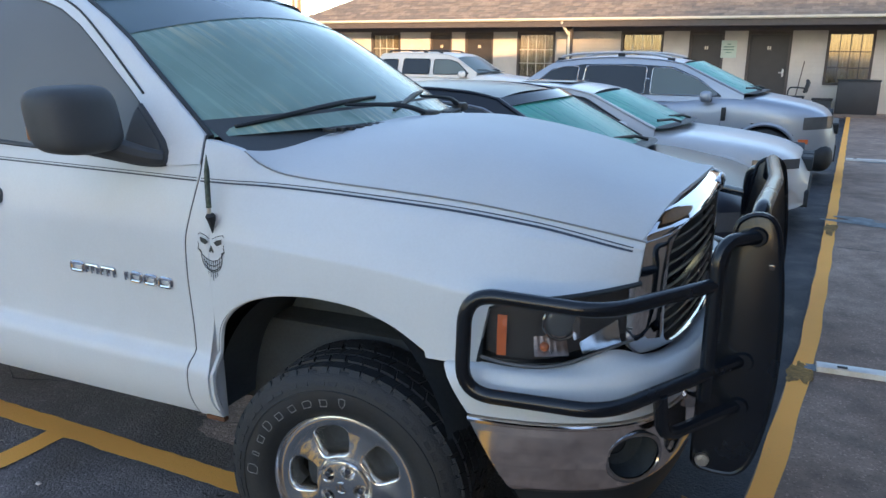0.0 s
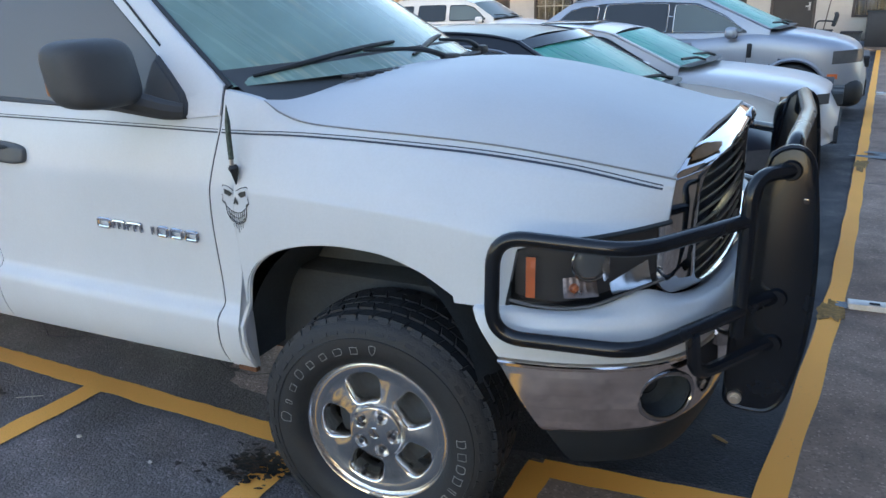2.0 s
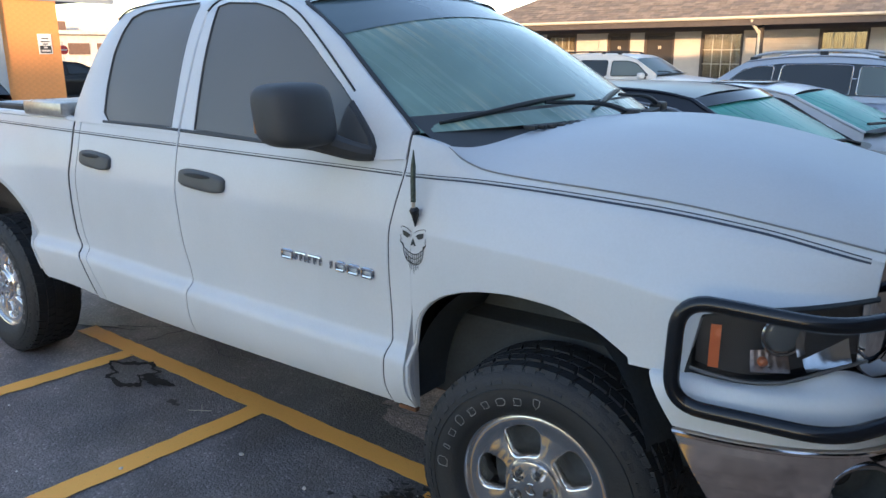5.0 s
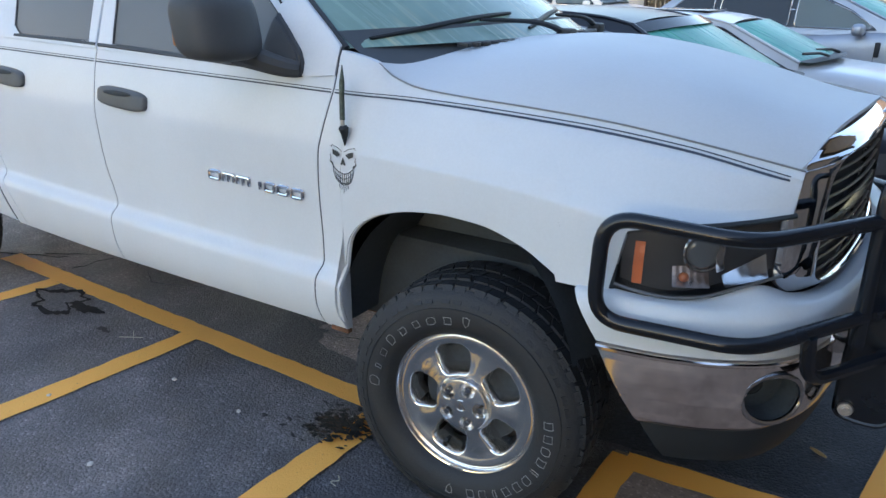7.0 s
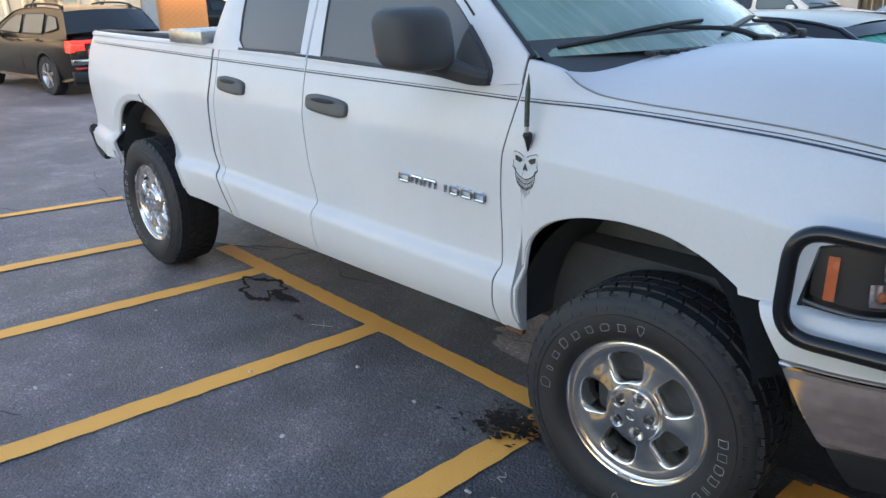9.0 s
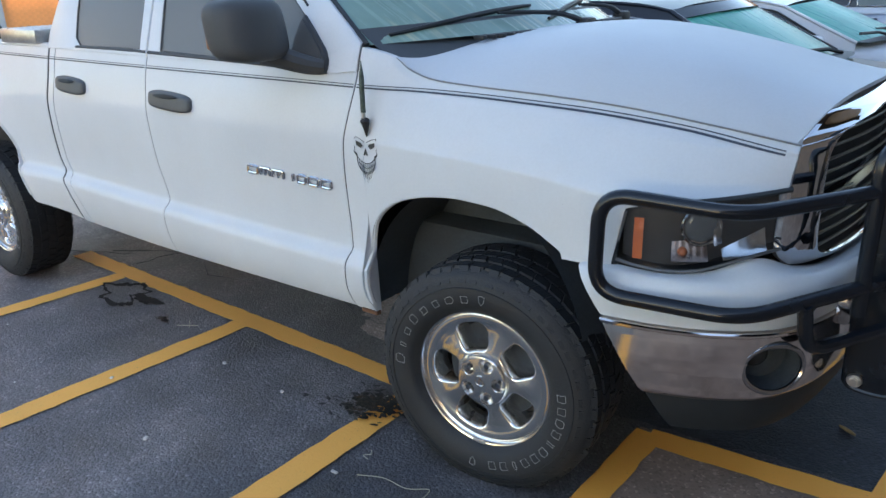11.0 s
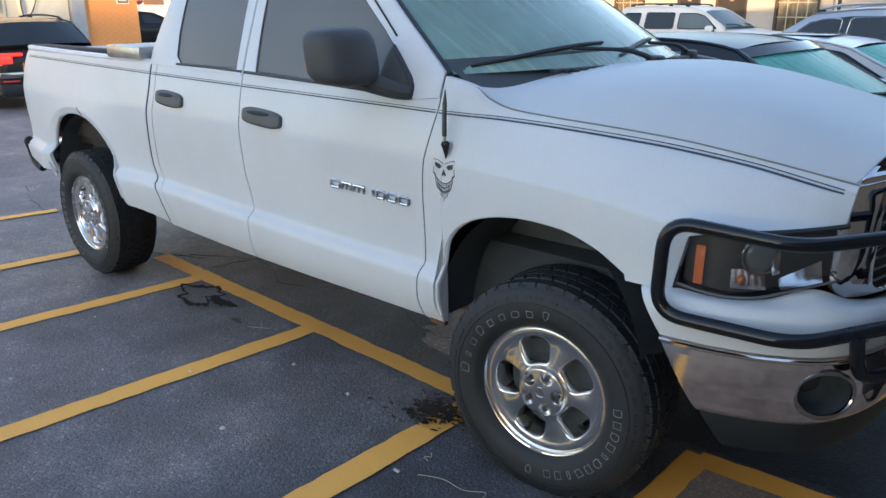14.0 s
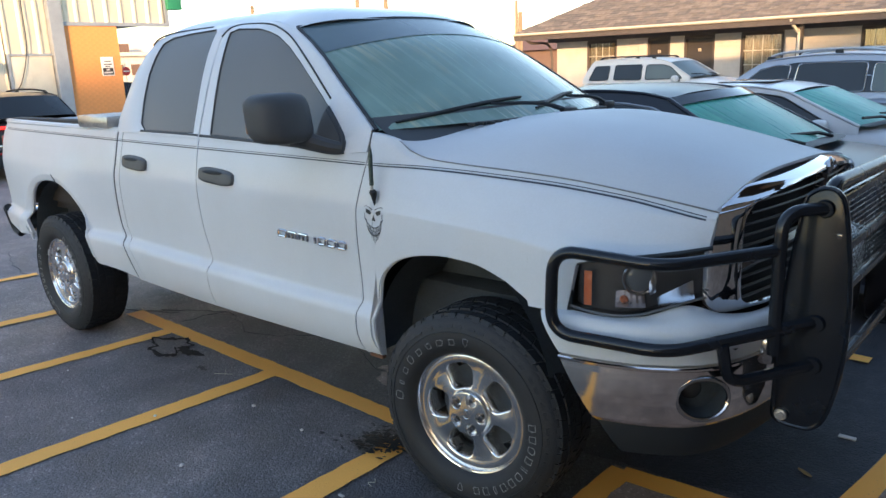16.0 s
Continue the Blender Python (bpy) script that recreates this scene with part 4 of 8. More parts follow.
part("wall", block(70.0, 100.0, -80.0, -74.0, 0, 22.5), BACK, motel_block, "", False)
part("roof", block(69.6, 100.4, -80.3, -73.6, 22.5, 22.85), TRIM_BROWN, motel_block, "", False)

# unseen plain wing along the walkway, beside and behind the camera; tall and brown to dim the nose
side_wing = tagged(empty("side_wing"), "unseen plain two-storey wing beside the walkway, dimming the truck's nose", "building")
part("wall", block(4.6, 12.0, -14.0, 5.0, 0, 4.9), surface("brown_wing_wall", (0.17, 0.12, 0.095), 0.85, 0, 0.15, 2, 60), side_wing, "", False)
part("roof", prism([(3.6, 4.85), (3.6, 5.0), (8.3, 5.3), (13.1, 5.0), (13.1, 4.85)], -14.5, 5.5, 0.01), TRIM_BROWN, side_wing, "", False)

# ---- the pickup truck: front axle over x = 0, heading +x, flanks at y = -1 and +1 ----
truck = tagged(empty("pickup_truck"), "white four-door pickup truck with chrome wheels and black grille guard", "pickup truck")

BODY_Z = [0.46, 0.50, 0.58, 0.66, 0.700, 0.724, 0.750, 0.766, 0.84, 0.92, 1.00, 1.12, 1.20, 1.27, 1.33, 1.38, 1.45, 1.85, 1.90, 1.94]
BODY_W = [0.925, 0.955, 0.985, 1.000, 1.003, 0.995, 0.968, 0.961, 0.963, 0.970, 0.977, 0.983, 0.973, 0.960, 0.945, 0.927, 0.900, 0.700, 0.655, 0.55]
flank = curve(BODY_Z, BODY_W)
seam_top = curve([-0.62, -0.40, -0.33, -0.24, -0.10, 0.10, 0.35, 0.60, 0.84], [1.445, 1.402, 1.360, 1.333, 1.321, 1.309, 1.287, 1.250, 1.204])
seam_in = curve([-0.62, -0.38, -0.20, 0.0, 0.35, 0.60, 0.84], [0.890, 0.878, 0.872, 0.862, 0.820, 0.785, 0.735])
cheek = curve([-0.60, -0.30, 0.0, 0.30, 0.45, 0.55, 0.65, 0.75, 0.85], [0.978, 1.000, 1.012, 1.010, 1.002, 0.985, 0.948, 0.880, 0.785])


crease = curve([-0.60, -0.30, -0.06, 0.10, 0.25, 0.42, 0.60, 0.84], [1.142, 1.134, 1.125, 1.116, 1.103, 1.080, 1.066, 1.094])


crease_z = curve([-4.4, -3.03, -2.59, -1.73, -1.07, -0.57, 0.0], [0.785, 0.764, 0.752, 0.727, 0.714, 0.711, 0.711])


def arch(cx, cz, rx, rz):
    return lambda x: cz + rz * max(0.0, 1 - min(1.0, abs((x - cx) / rx)) ** 2.3) ** (1 / 2.3)


def half_width(x, z):
    """Half the truck's width on its flanks, at a place along it and a height."""
    # the lower body crease falls gently towards the nose
    fall = crease_z(x) - 0.743
    w = flank(z - fall * min(1.0, max(0.0, (1.05 - z) / 0.25)) * min(1.0, max(0.0, (z - 0.46) / 0.12)))
    # rear quarter swells over the wheel and draws in towards the tail
    d = math.hypot((x + 3.455) / 0.60, (z - 0.55) / 0.56)
    w += 0.035 * max(0.0, 1 - abs(d - 0.95) / 0.55) ** 2 * (1 if z < 1.25 else max(0, 1 - (z - 1.25) / 0.1))
    if x < -4.0:
        w -= 0.25 * (min(0.4, -4.0 - x)) ** 2
    if x > -0.60:
        t, s = min(1.0, (x + 0.60) / 0.30), seam_top(x)
        zc, cw, sw = crease(x), cheek(x), seam_in(x)
        lean = (cw - sw) * float(np.interp(x, [0.25, 0.70], [1.0, 0.9]))
        front = float(np.interp(z, [0.40, 0.58, 0.72, zc - 0.10, zc - 0.004, zc + 0.006, zc + (s - zc) * 0.25, zc + (s - zc) * 0.5, zc + (s - zc) * 0.75, s - 0.02, s, s + 0.06],
                                [cw - 0.02, cw, cw, cw, cw - 0.004, cw - 0.010, sw + lean * 0.79, sw + lean * 0.57, sw + lean * 0.33, sw + 0.020, sw, sw - 0.05]))
        flare = min(1.0, max(0.0, (x + 0.575) / 0.10))
        w += 0.012 * flare * flare * (3 - 2 * flare) * min(1.0, max(0.0, (1.0 - z) / 0.16)) * min(1.0, max(0.0, (z - 0.50) / 0.10))
        low = min(1.0, max(0.0, (x + 0.45) / 0.20))
        t = low + (t - low) * min(1.0, max(0.0, (z - 0.84) / 0.16))
        t = t * t * (3 - 2 * t)
        if z > 1.38 and x < -0.3:
            front = min(front, flank(z) - 0.01)
        w = w * (1 - t) + front * t
    return w


def skin(name, left, right, bottom, top, nu, nv, material, parent, label="", open_sides=(), depth=0.022, power=1.0, gap=0.0028):
    """A body panel on the flank between two seams (x by height) and two edges (height by x); its rim turns inwards."""
    rows = []
    us = [0.5 - 0.5 * math.cos(math.pi * i / nu) if power != 1.0 else i / nu for i in range(nu + 1)]
    for j in range(nv + 1):
        row = []
        for u in us:
            v = j / nv
            x = left(1.0) + (right(1.0) - left(1.0)) * u
            for _ in range(6):
                z = bottom(x) + (top(x) - bottom(x)) * v
                a, b = left(z) + gap, right(z) - gap
                x = a + (b - a) * u
            row.append((x, -half_width(x, z), z))
        rows.append(row)
    verts, faces = grid_mesh(rows)
    verts = list(verts)
    n = nu + 1
    rim = {"bottom": [j for j in range(n)], "top": [nv * n + j for j in range(n)], "left": [i * n for i in range(nv + 1)], "right": [i * n + nu for i in range(nv + 1)]}
    for side, ids in rim.items():
        if side in open_sides:
            continue
        base = len(verts)
        for i in ids:
            x, y, z = verts[i]
            verts.append((x, y + 0.004, z))
            verts.append((x, y + depth, z))
        for k in range(len(ids) - 1):
            a, b = ids[k], ids[k + 1]
            faces.append((a, b, base + 2 * k + 2, base + 2 * k))
            faces.append((base + 2 * k, base + 2 * k + 2, base + 2 * k + 3, base + 2 * k + 1))
    ob = under(mesh_object(name, verts, faces, material), parent, label)
    mirrored(ob, parent)
    return ob


bed_seam = curve([0.50, 0.54, 0.68, 0.74, 0.86, 1.06, 1.29, 1.40], [-2.500, -2.497, -2.535, -2.575, -2.625, -2.605, -2.570, -2.580])
door_seam = curve([0.50, 0.54, 0.68, 0.74, 0.86, 1.06, 1.29, 1.40], [-2.420, -2.420, -2.468, -2.510, -2.560, -2.545, -2.512, -2.520])
mid_seam = curve([0.48, 0.60, 0.73, 0.92, 1.13, 1.35, 1.40], [-1.705, -1.698, -1.692, -1.728, -1.733, -1.735, -1.737])
front_seam = curve([0.48, 0.58, 0.70, 0.735, 0.98, 1.10, 1.18, 1.26, 1.335, 1.445, 1.47], [-0.570, -0.585, -0.574, -0.570, -0.567, -0.560, -0.545, -0.526, -0.513, -0.516, -0.517])
sill_line = curve([-2.7, -2.5, -1.7, -0.57], [0.522, 0.515, 0.492, 0.502])
belt = curve([-2.65, -2.3, -1.7, -1.0, -0.66, -0.60, -0.515], [1.375, 1.374, 1.362, 1.350, 1.343, 1.346, 1.352])
rear_arch = arch(-3.455, 0.50, 0.470, 0.545)
front_arch = curve([-0.480, -0.474, -0.466, -0.450, -0.425, -0.380, -0.297, -0.176, -0.06, 0.05, 0.193, 0.260, 0.310, 0.345], [0.49, 0.62, 0.735, 0.826, 0.870, 0.912, 0.957, 0.988, 0.999, 0.994, 0.955, 0.919, 0.888, 0.864])

# doors and rear quarter
skin("cab_corner", lambda z: bed_seam(z) + 0.004, door_seam, sill_line, belt, 6, 110, WHITE, truck, "white rear cab corner", ("top",))
skin("rear_door", door_seam, mid_seam, sill_line, belt, 26, 110, WHITE, truck, "white rear door skin", ("top",))
skin("front_door", mid_seam, front_seam, sill_line, belt, 36, 110, WHITE, truck, "white front door skin", ("top",))
tail = curve([0.60, 0.76, 1.0, 1.28, 1.35, 1.41], [-4.330, -4.385, -4.345, -4.300, -4.275, -4.255])
rail_top = curve([-4.4, -3.4, -2.5], [1.408, 1.392, 1.382])
skin("bed_side", tail, lambda z: bed_seam(z) - 0.007, lambda x: max(rear_arch(x), curve([-4.4, -3.93, -3.88, -2.98, -2.5], [0.66, 0.63, 0.63, 0.575, 0.522])(x)), rail_top, 220, 96, WHITE, truck, "white cargo bed side panel")

# front fender: over the arch and up to the hood seam, and down behind the wheel
lamp_top = curve([0.45, 0.49, 0.60, 0.72, 0.84], [1.030, 1.052, 1.070, 1.084, 1.098])


def fender_bottom(x):
    if x < -0.47:
        return 0.498
    if x < 0.300:
        return front_arch(x)
    if x < 0.445:
        return 0.876
    return 0.876 + (lamp_top(x) - 0.876) * min(1.0, (x - 0.445) / 0.034)


nose_edge = curve([0.85, 1.08, 1.24, 1.5], [0.838, 0.832, 0.838, 0.84])
skin("front_fender", front_seam, nose_edge, fender_bottom, seam_top, 360, 60, WHITE, truck, "white front fender")

# dark ribbons in the shut lines between the panels, standing in for the gaps' shade
for side in (-1, 1):
    for s_of, lo, hi, h in ((bed_seam, 0.53, 1.385, 0.012), (door_seam, 0.52, 1.37, 0.003), (mid_seam, 0.50, 1.36, 0.0042), (front_seam, 0.51, 1.44, 0.0042)):
        rows = [[(s_of(z) + dx, side * (half_width(s_of(z), z) - 0.0022), z) for z in np.linspace(lo, hi, 50)] for dx in (-h, h)]
        verts, faces = grid_mesh(rows)
        under(mesh_object("shut_line", verts, faces, SEAM), truck)

# hood: a sheet over the engine with a raised middle
hood_mid = curve([-0.42, -0.20, 0.05, 0.25, 0.50, 0.60, 0.70, 0.80, 0.90, 1.0], [1.415, 1.450, 1.462, 1.446, 1.398, 1.373, 1.346, 1.325, 1.313, 1.306])
hood_front = curve([0.0, 0.166, 0.33, 0.464, 0.627, 0.712, 0.76], [0.918, 0.913, 0.902, 0.885, 0.853, 0.832, 0.812])
hood_back = curve([0.0, 0.40, 0.52, 0.62, 0.78, 0.88], [-0.282, -0.295, -0.302, -0.315, -0.350, -0.388])


CROWN = -0.10
hood_near = curve([-0.4, -0.1, 0.25, 0.55, 0.80, 0.95], [2.6, 2.9, 3.3, 3.8, 4.0, 4.0])
hood_far = curve([-0.4, 0.0, 0.4, 0.7, 0.95], [2.6, 2.3, 1.9, 1.7, 1.6])


def hood_height(x, y):
    e = seam_in(x) - 0.004
    zc, ze = hood_mid(x), seam_top(x) + 0.002
    if y < CROWN:
        a, power = (CROWN - y) / (CROWN + e), hood_near(x)
    else:
        a, power = (y - CROWN) / (e - CROWN), hood_far(x)
    return zc + (ze - zc) * min(1.0, a) ** power


rows, NH, NW = [], 44, 60
for i in range(NH + 1):
    row = []
    for j in range(NW + 1):
        s = -1 + 2 * j / NW
        s = math.copysign(1 - (1 - abs(s)) ** 1.5, s)
        x = 0.3
        y = s * 0.8
        for _ in range(5):
            y = s * (seam_in(x) - 0.004)
            x0, x1 = hood_back(abs(y)), hood_front(abs(y))
            x = x0 + (x1 - x0) * i / NH
        row.append((x, y, hood_height(x, y)))
    rows.append(row)
# edges folded down
first, last = [(x - 0.006, y, z - 0.02) for x, y, z in rows[0]], [(x + 0.002, y, z - 0.010) for x, y, z in rows[-1]]
rows = [first] + rows + [last]
rows = [[(r[0][0], r[0][1] - 0.002, r[0][2] - 0.02)] + r + [(r[-1][0], r[-1][1] + 0.002, r[-1][2] - 0.02)] for r in rows]
verts, faces = grid_mesh(rows)
under(mesh_object("hood", verts, faces, DIMMED_DEWY_WHITE), truck, "white hood with a raised centre")

# grey line along the hood and fender gaps, standing in for their shade
for side in (-1, 1):
    pts = [(x, side * (seam_in(x) + 0.004), seam_top(x) - 0.0005) for x in np.linspace(-0.385, 0.835, 50)]
    part("hood_seam", tube(pts, 0.0026, 6), HOOD_GAP, truck)

# cab: pillars round the windows, roof, glass
REAR_OUT = [(-2.595, 1.375), (-2.598, 1.445), (-2.582, 1.540), (-2.552, 1.690), (-2.512, 1.790), (-2.452, 1.868), (-2.330, 1.912), (-2.150, 1.925), (-1.960, 1.930), (-1.812, 1.928), (-1.788, 1.800), (-1.758, 1.560), (-1.738, 1.362)]
REAR_WIN = [(-2.285, 1.390), (-2.335, 1.425), (-2.368, 1.540), (-2.392, 1.690), (-2.388, 1.780), (-2.365, 1.850), (-2.290, 1.880), (-2.130, 1.892), (-1.905, 1.902), (-1.876, 1.885), (-1.858, 1.760), (-1.818, 1.540), (-1.793, 1.389)]
FRONT_OUT = [(-1.732, 1.362), (-1.752, 1.560), (-1.782, 1.800), (-1.806, 1.928), (-1.700, 1.930), (-1.500, 1.922), (-1.330, 1.900), (-1.215, 1.868), (-1.080, 1.808), (-0.936, 1.728), (-0.719, 1.580), (-0.570, 1.478), (-0.520, 1.440), (-0.519, 1.352), (-0.61, 1.343), (-0.662, 1.343)]
FRONT_WIN = [(-1.640, 1.385), (-1.672, 1.540), (-1.712, 1.745), (-1.745, 1.878), (-1.690, 1.894), (-1.500, 1.884), (-1.400, 1.864), (-1.310, 1.838), (-1.190, 1.782), (-1.080, 1.715), (-0.880, 1.578), (-0.735, 1.468), (-0.670, 1.410), (-0.652, 1.375), (-0.662, 1.352), (-0.700, 1.352)]


def cab_y(x, z):
    w = flank(z)
    if x > -0.60 and z < 1.46:
        w = half_width(x, min(z, 1.46)) * 0.4 + w * 0.6
    return w


def ring_panel(name, outer, inner, proud, material, label=""):
    rows = []
    n = len(outer)
    for k, (t, lift) in enumerate(((0, -0.012), (0, 0.0), (0.06, proud), (0.5, proud * 1.2), (0.94, proud), (1.0, 0.0), (1.0, -0.022))):
        row = []
        for i in range(n):
            for s in range(5):
                f = s / 5
                o = [outer[i][c] * (1 - f) + outer[(i + 1) % n][c] * f for c in (0, 1)]
                q = [inner[i][c] * (1 - f) + inner[(i + 1) % n][c] * f for c in (0, 1)]
                x, z = o[0] + (q[0] - o[0]) * t, o[1] + (q[1] - o[1]) * t
                row.append((x, -cab_y(x, z) - lift, z))
        rows.append(row)
    verts, faces = grid_mesh(rows, True)
    ob = under(mesh_object(name, verts, faces, material), truck, label)
    mirrored(ob, truck)


def edge_points(outline, n=5):
    """Points along the straight runs of a closed outline."""
    k = len(outline)
    return [tuple(outline[i][c] + (outline[(i + 1) % k][c] - outline[i][c]) * s / n for c in (0, 1)) for i in range(k) for s in range(n)]


def pane(name, outline, inset, material, label=""):
    pts = edge_points(outline)
    bm = bmesh.new()
    cx, cz = sum(p[0] for p in pts) / len(pts), sum(p[1] for p in pts) / len(pts)
    rings = []
    for t in (1.0, 0.75, 0.5, 0.25):
        rings.append([bm.verts.new((cx + (p[0] - cx) * t, -cab_y(cx + (p[0] - cx) * t, cz + (p[1] - cz) * t) + inset, cz + (p[1] - cz) * t)) for p in pts])
    mid = bm.verts.new((cx, -cab_y(cx, cz) + inset, cz))
    m = len(pts)
    for a, b in zip(rings, rings[1:]):
        for k in range(m):
            bm.faces.new((a[k], a[(k + 1) % m], b[(k + 1) % m], b[k]))
    for k in range(m):
        bm.faces.new((rings[-1][k], rings[-1][(k + 1) % m], mid))
    bmesh.ops.recalc_face_normals(bm, faces=bm.faces)
    ob = part(name, bm, material, truck, label)
    mirrored(ob, truck)


ring_panel("rear_window_frame", REAR_OUT, REAR_WIN, 0.006, WHITE, "white painted rear pillar")
ring_panel("front_window_frame", FRONT_OUT, FRONT_WIN, 0.006, WHITE, "white painted windshield pillar and door frame")
pane("rear_side_window", REAR_WIN, 0.002, SIDE_GLASS, "grey tinted glass hazed with dew")
pane("front_side_window", FRONT_WIN, 0.002, SIDE_GLASS, "grey tinted glass hazed with dew")


def window_trim(name, pts2, r, lift, closed, label=""):
    pts = [(x, -cab_y(x, z) - lift, z) for x, z in pts2]
    ob = part(name, tube(pts, r, 6, True, closed), DUSTY_BLACK if "belt" in name or "seal" in name else BLACK_PLASTIC, truck, label)
    mirrored(ob, truck)


window_trim("window_seal", edge_points(REAR_WIN), 0.0036, 0.001, True, "black rubber window seal")
window_trim("window_seal", edge_points(FRONT_WIN), 0.0036, 0.001, True, "black rubber window seal")
window_trim("belt_moulding", [(-2.32, 1.386), (-2.0, 1.384), (-1.745, 1.379)], 0.008, 0.003, False, "black belt moulding")
window_trim("belt_moulding", [(-1.725, 1.378), (-1.2, 1.365), (-0.70, 1.350)], 0.009, 0.003, False, "black belt moulding")
window_trim("drip_moulding", smooth_path([(-2.46, 1.845), (-2.425, 1.885), (-2.33, 1.906), (-2.15, 1.916), (-1.985, 1.920)], 5), 0.0045, 0.010, False, "black drip moulding")
window_trim("drip_moulding", smooth_path([(-1.79, 1.860), (-1.765, 1.905), (-1.70, 1.918), (-1.50, 1.910), (-1.36, 1.888), (-1.20, 1.828), (-1.00, 1.705), (-0.80, 1.560)], 5), 0.0045, 0.010, False, "black drip moulding")

# roof: from rail to rail with a crown
rail = smooth_path([(-2.452, 1.868), (-2.330, 1.912), (-2.150, 1.925), (-1.852, 1.927), (-1.700, 1.930), (-1.500, 1.922), (-1.330, 1.900), (-1.215, 1.868)], 5)
rows = []
for x, z in rail:
    w = cab_y(x, z)
    t = (x + 2.452) / 1.237
    row = []
    for k in range(41):
        s = -1 + k / 20
        rise = 0.074 * (1 - abs(s) ** 4.5)
        nose = 0.16 * (1 - s * s) * max(0, (t - 0.55) / 0.45) ** 2
        heel = -0.05 * (1 - s * s) * max(0, (0.35 - t) / 0.35) ** 2
        drop = (0.036 * max(0, (t - 0.8) / 0.2) ** 2 + 0.014 * max(0, (0.15 - t) / 0.15) ** 2) * (1 - s * s)
        row.append((x + nose + heel, s * w, z + rise - drop))
    rows.append(row)
verts, faces = grid_mesh(rows)
under(mesh_object("roof", verts, faces, WHITE), truck, "white cab roof")

# back of the cab
rows = []
for x, z in [(-2.452, 1.868), (-2.512, 1.79), (-2.552, 1.69), (-2.582, 1.54), (-2.598, 1.445), (-2.598, 1.30), (-2.59, 0.70)]:
    w = cab_y(x, z) if z > 1.35 else 0.93
    rows.append([(x - 0.05 * (1 - s * s) + 0.002, s * w, z + (0.032 * (1 - abs(s) ** 2.6) if z > 1.85 else 0)) for s in np.linspace(-1, 1, 17)])
verts, faces = grid_mesh(rows)
under(mesh_object("cab_back", verts, faces, WHITE), truck, "white rear cab wall")

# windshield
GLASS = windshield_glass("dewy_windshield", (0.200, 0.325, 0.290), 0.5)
pillar = [(-1.228, 1.874), (-1.080, 1.800), (-0.936, 1.722), (-0.719, 1.576), (-0.575, 1.476), (-0.515, 1.432)]
pillar = smooth_path(pillar, 5)


def shield_point(k, s, sink=0.0):
    x, z = pillar[k]
    t = k / (len(pillar) - 1)
    w = cab_y(x, z) - 0.012
    return (x + (0.15 + 0.13 * t) * (1 - abs(s) ** 2.2) - sink * 0.8, s * w, z + (0.032 * (1 - t) + 0.012) * (1 - abs(s) ** 2.2) - sink * 0.6)


rows = [[shield_point(k, s) for s in np.linspace(-0.985, 0.985, 41)] for k in range(len(pillar))]
verts, faces = grid_mesh(rows)
under(mesh_object("windshield", verts, faces, GLASS), truck, "windshield fogged with dew and drip marks, warm reflections painted in")
for side in (-1, 1):
    part("windshield_seal", tube([shield_point(k, side * 0.99) for k in range(len(pillar))], 0.011, 6), BLACK_PLASTIC, truck, "black windshield seal")
part("windshield_seal", tube([shield_point(0, s) for s in np.linspace(-0.99, 0.99, 31)], 0.010, 6), BLACK_PLASTIC, truck, "black windshield seal")
BAND = tinted_glass("shade_band_glass", (0.060, 0.098, 0.110), 0.25)


def shield_at(u, s):
    k = int(u)
    return np.array(shield_point(k, s)) * (1 - u + k) + np.array(shield_point(k + 1, s)) * (u - k)


rows = [[tuple(shield_at(f * (5.6 + 3.2 * s * s), s) + np.array((0.002, 0, 0.0025))) for s in np.linspace(-0.975, 0.975, 41)] for f in np.linspace(0, 1, 9)]
verts, faces = grid_mesh(rows)
under(mesh_object("shade_band", verts, faces, BAND), truck, "dark tinted band along the windshield top")

# cowl between glass and hood
rows = []
for k in range(7):
    t = k / 6
    row = []
    for s in np.linspace(-1, 1, 41):
        gx, gy, gz = shield_point(len(pillar) - 1, s * 0.985)
        hx = hood_back(abs(s) * 0.875) + 0.02
        hy = s * 0.875
        hz = hood_height(hx, hy) - 0.022
        gx2, gy, gz2 = (a + b for a, b in zip(shield_point(len(pillar) - 6, s * 0.985), (0.003, 0, 0.005)))
        x, y = gx2 + (hx - gx2) * t, gy + (hy - gy) * t
        row.append((x, y, gz2 + (hz - gz2) * t - 0.014 * math.sin(math.pi * t) ** 0.7 * (0.4 + 0.6 * (1 - abs(s) ** 4))))
    rows.append(row)
verts, faces = grid_mesh(rows)
under(mesh_object("cowl", verts, faces, COWL_GREY), truck, "grey-black plastic cowl with vents")
for s0 in (-0.62, 0.30):
    for k in range(7):
        s = s0 + k * 0.045
        gx, gy, gz = shield_point(len(pillar) - 1, s)
        part("cowl_slat", block(gx + 0.03, gx + 0.075, gy - 0.012, gy + 0.012, gz - 0.012, gz + 0.004, 0.004), BLACK_PLASTIC, truck)


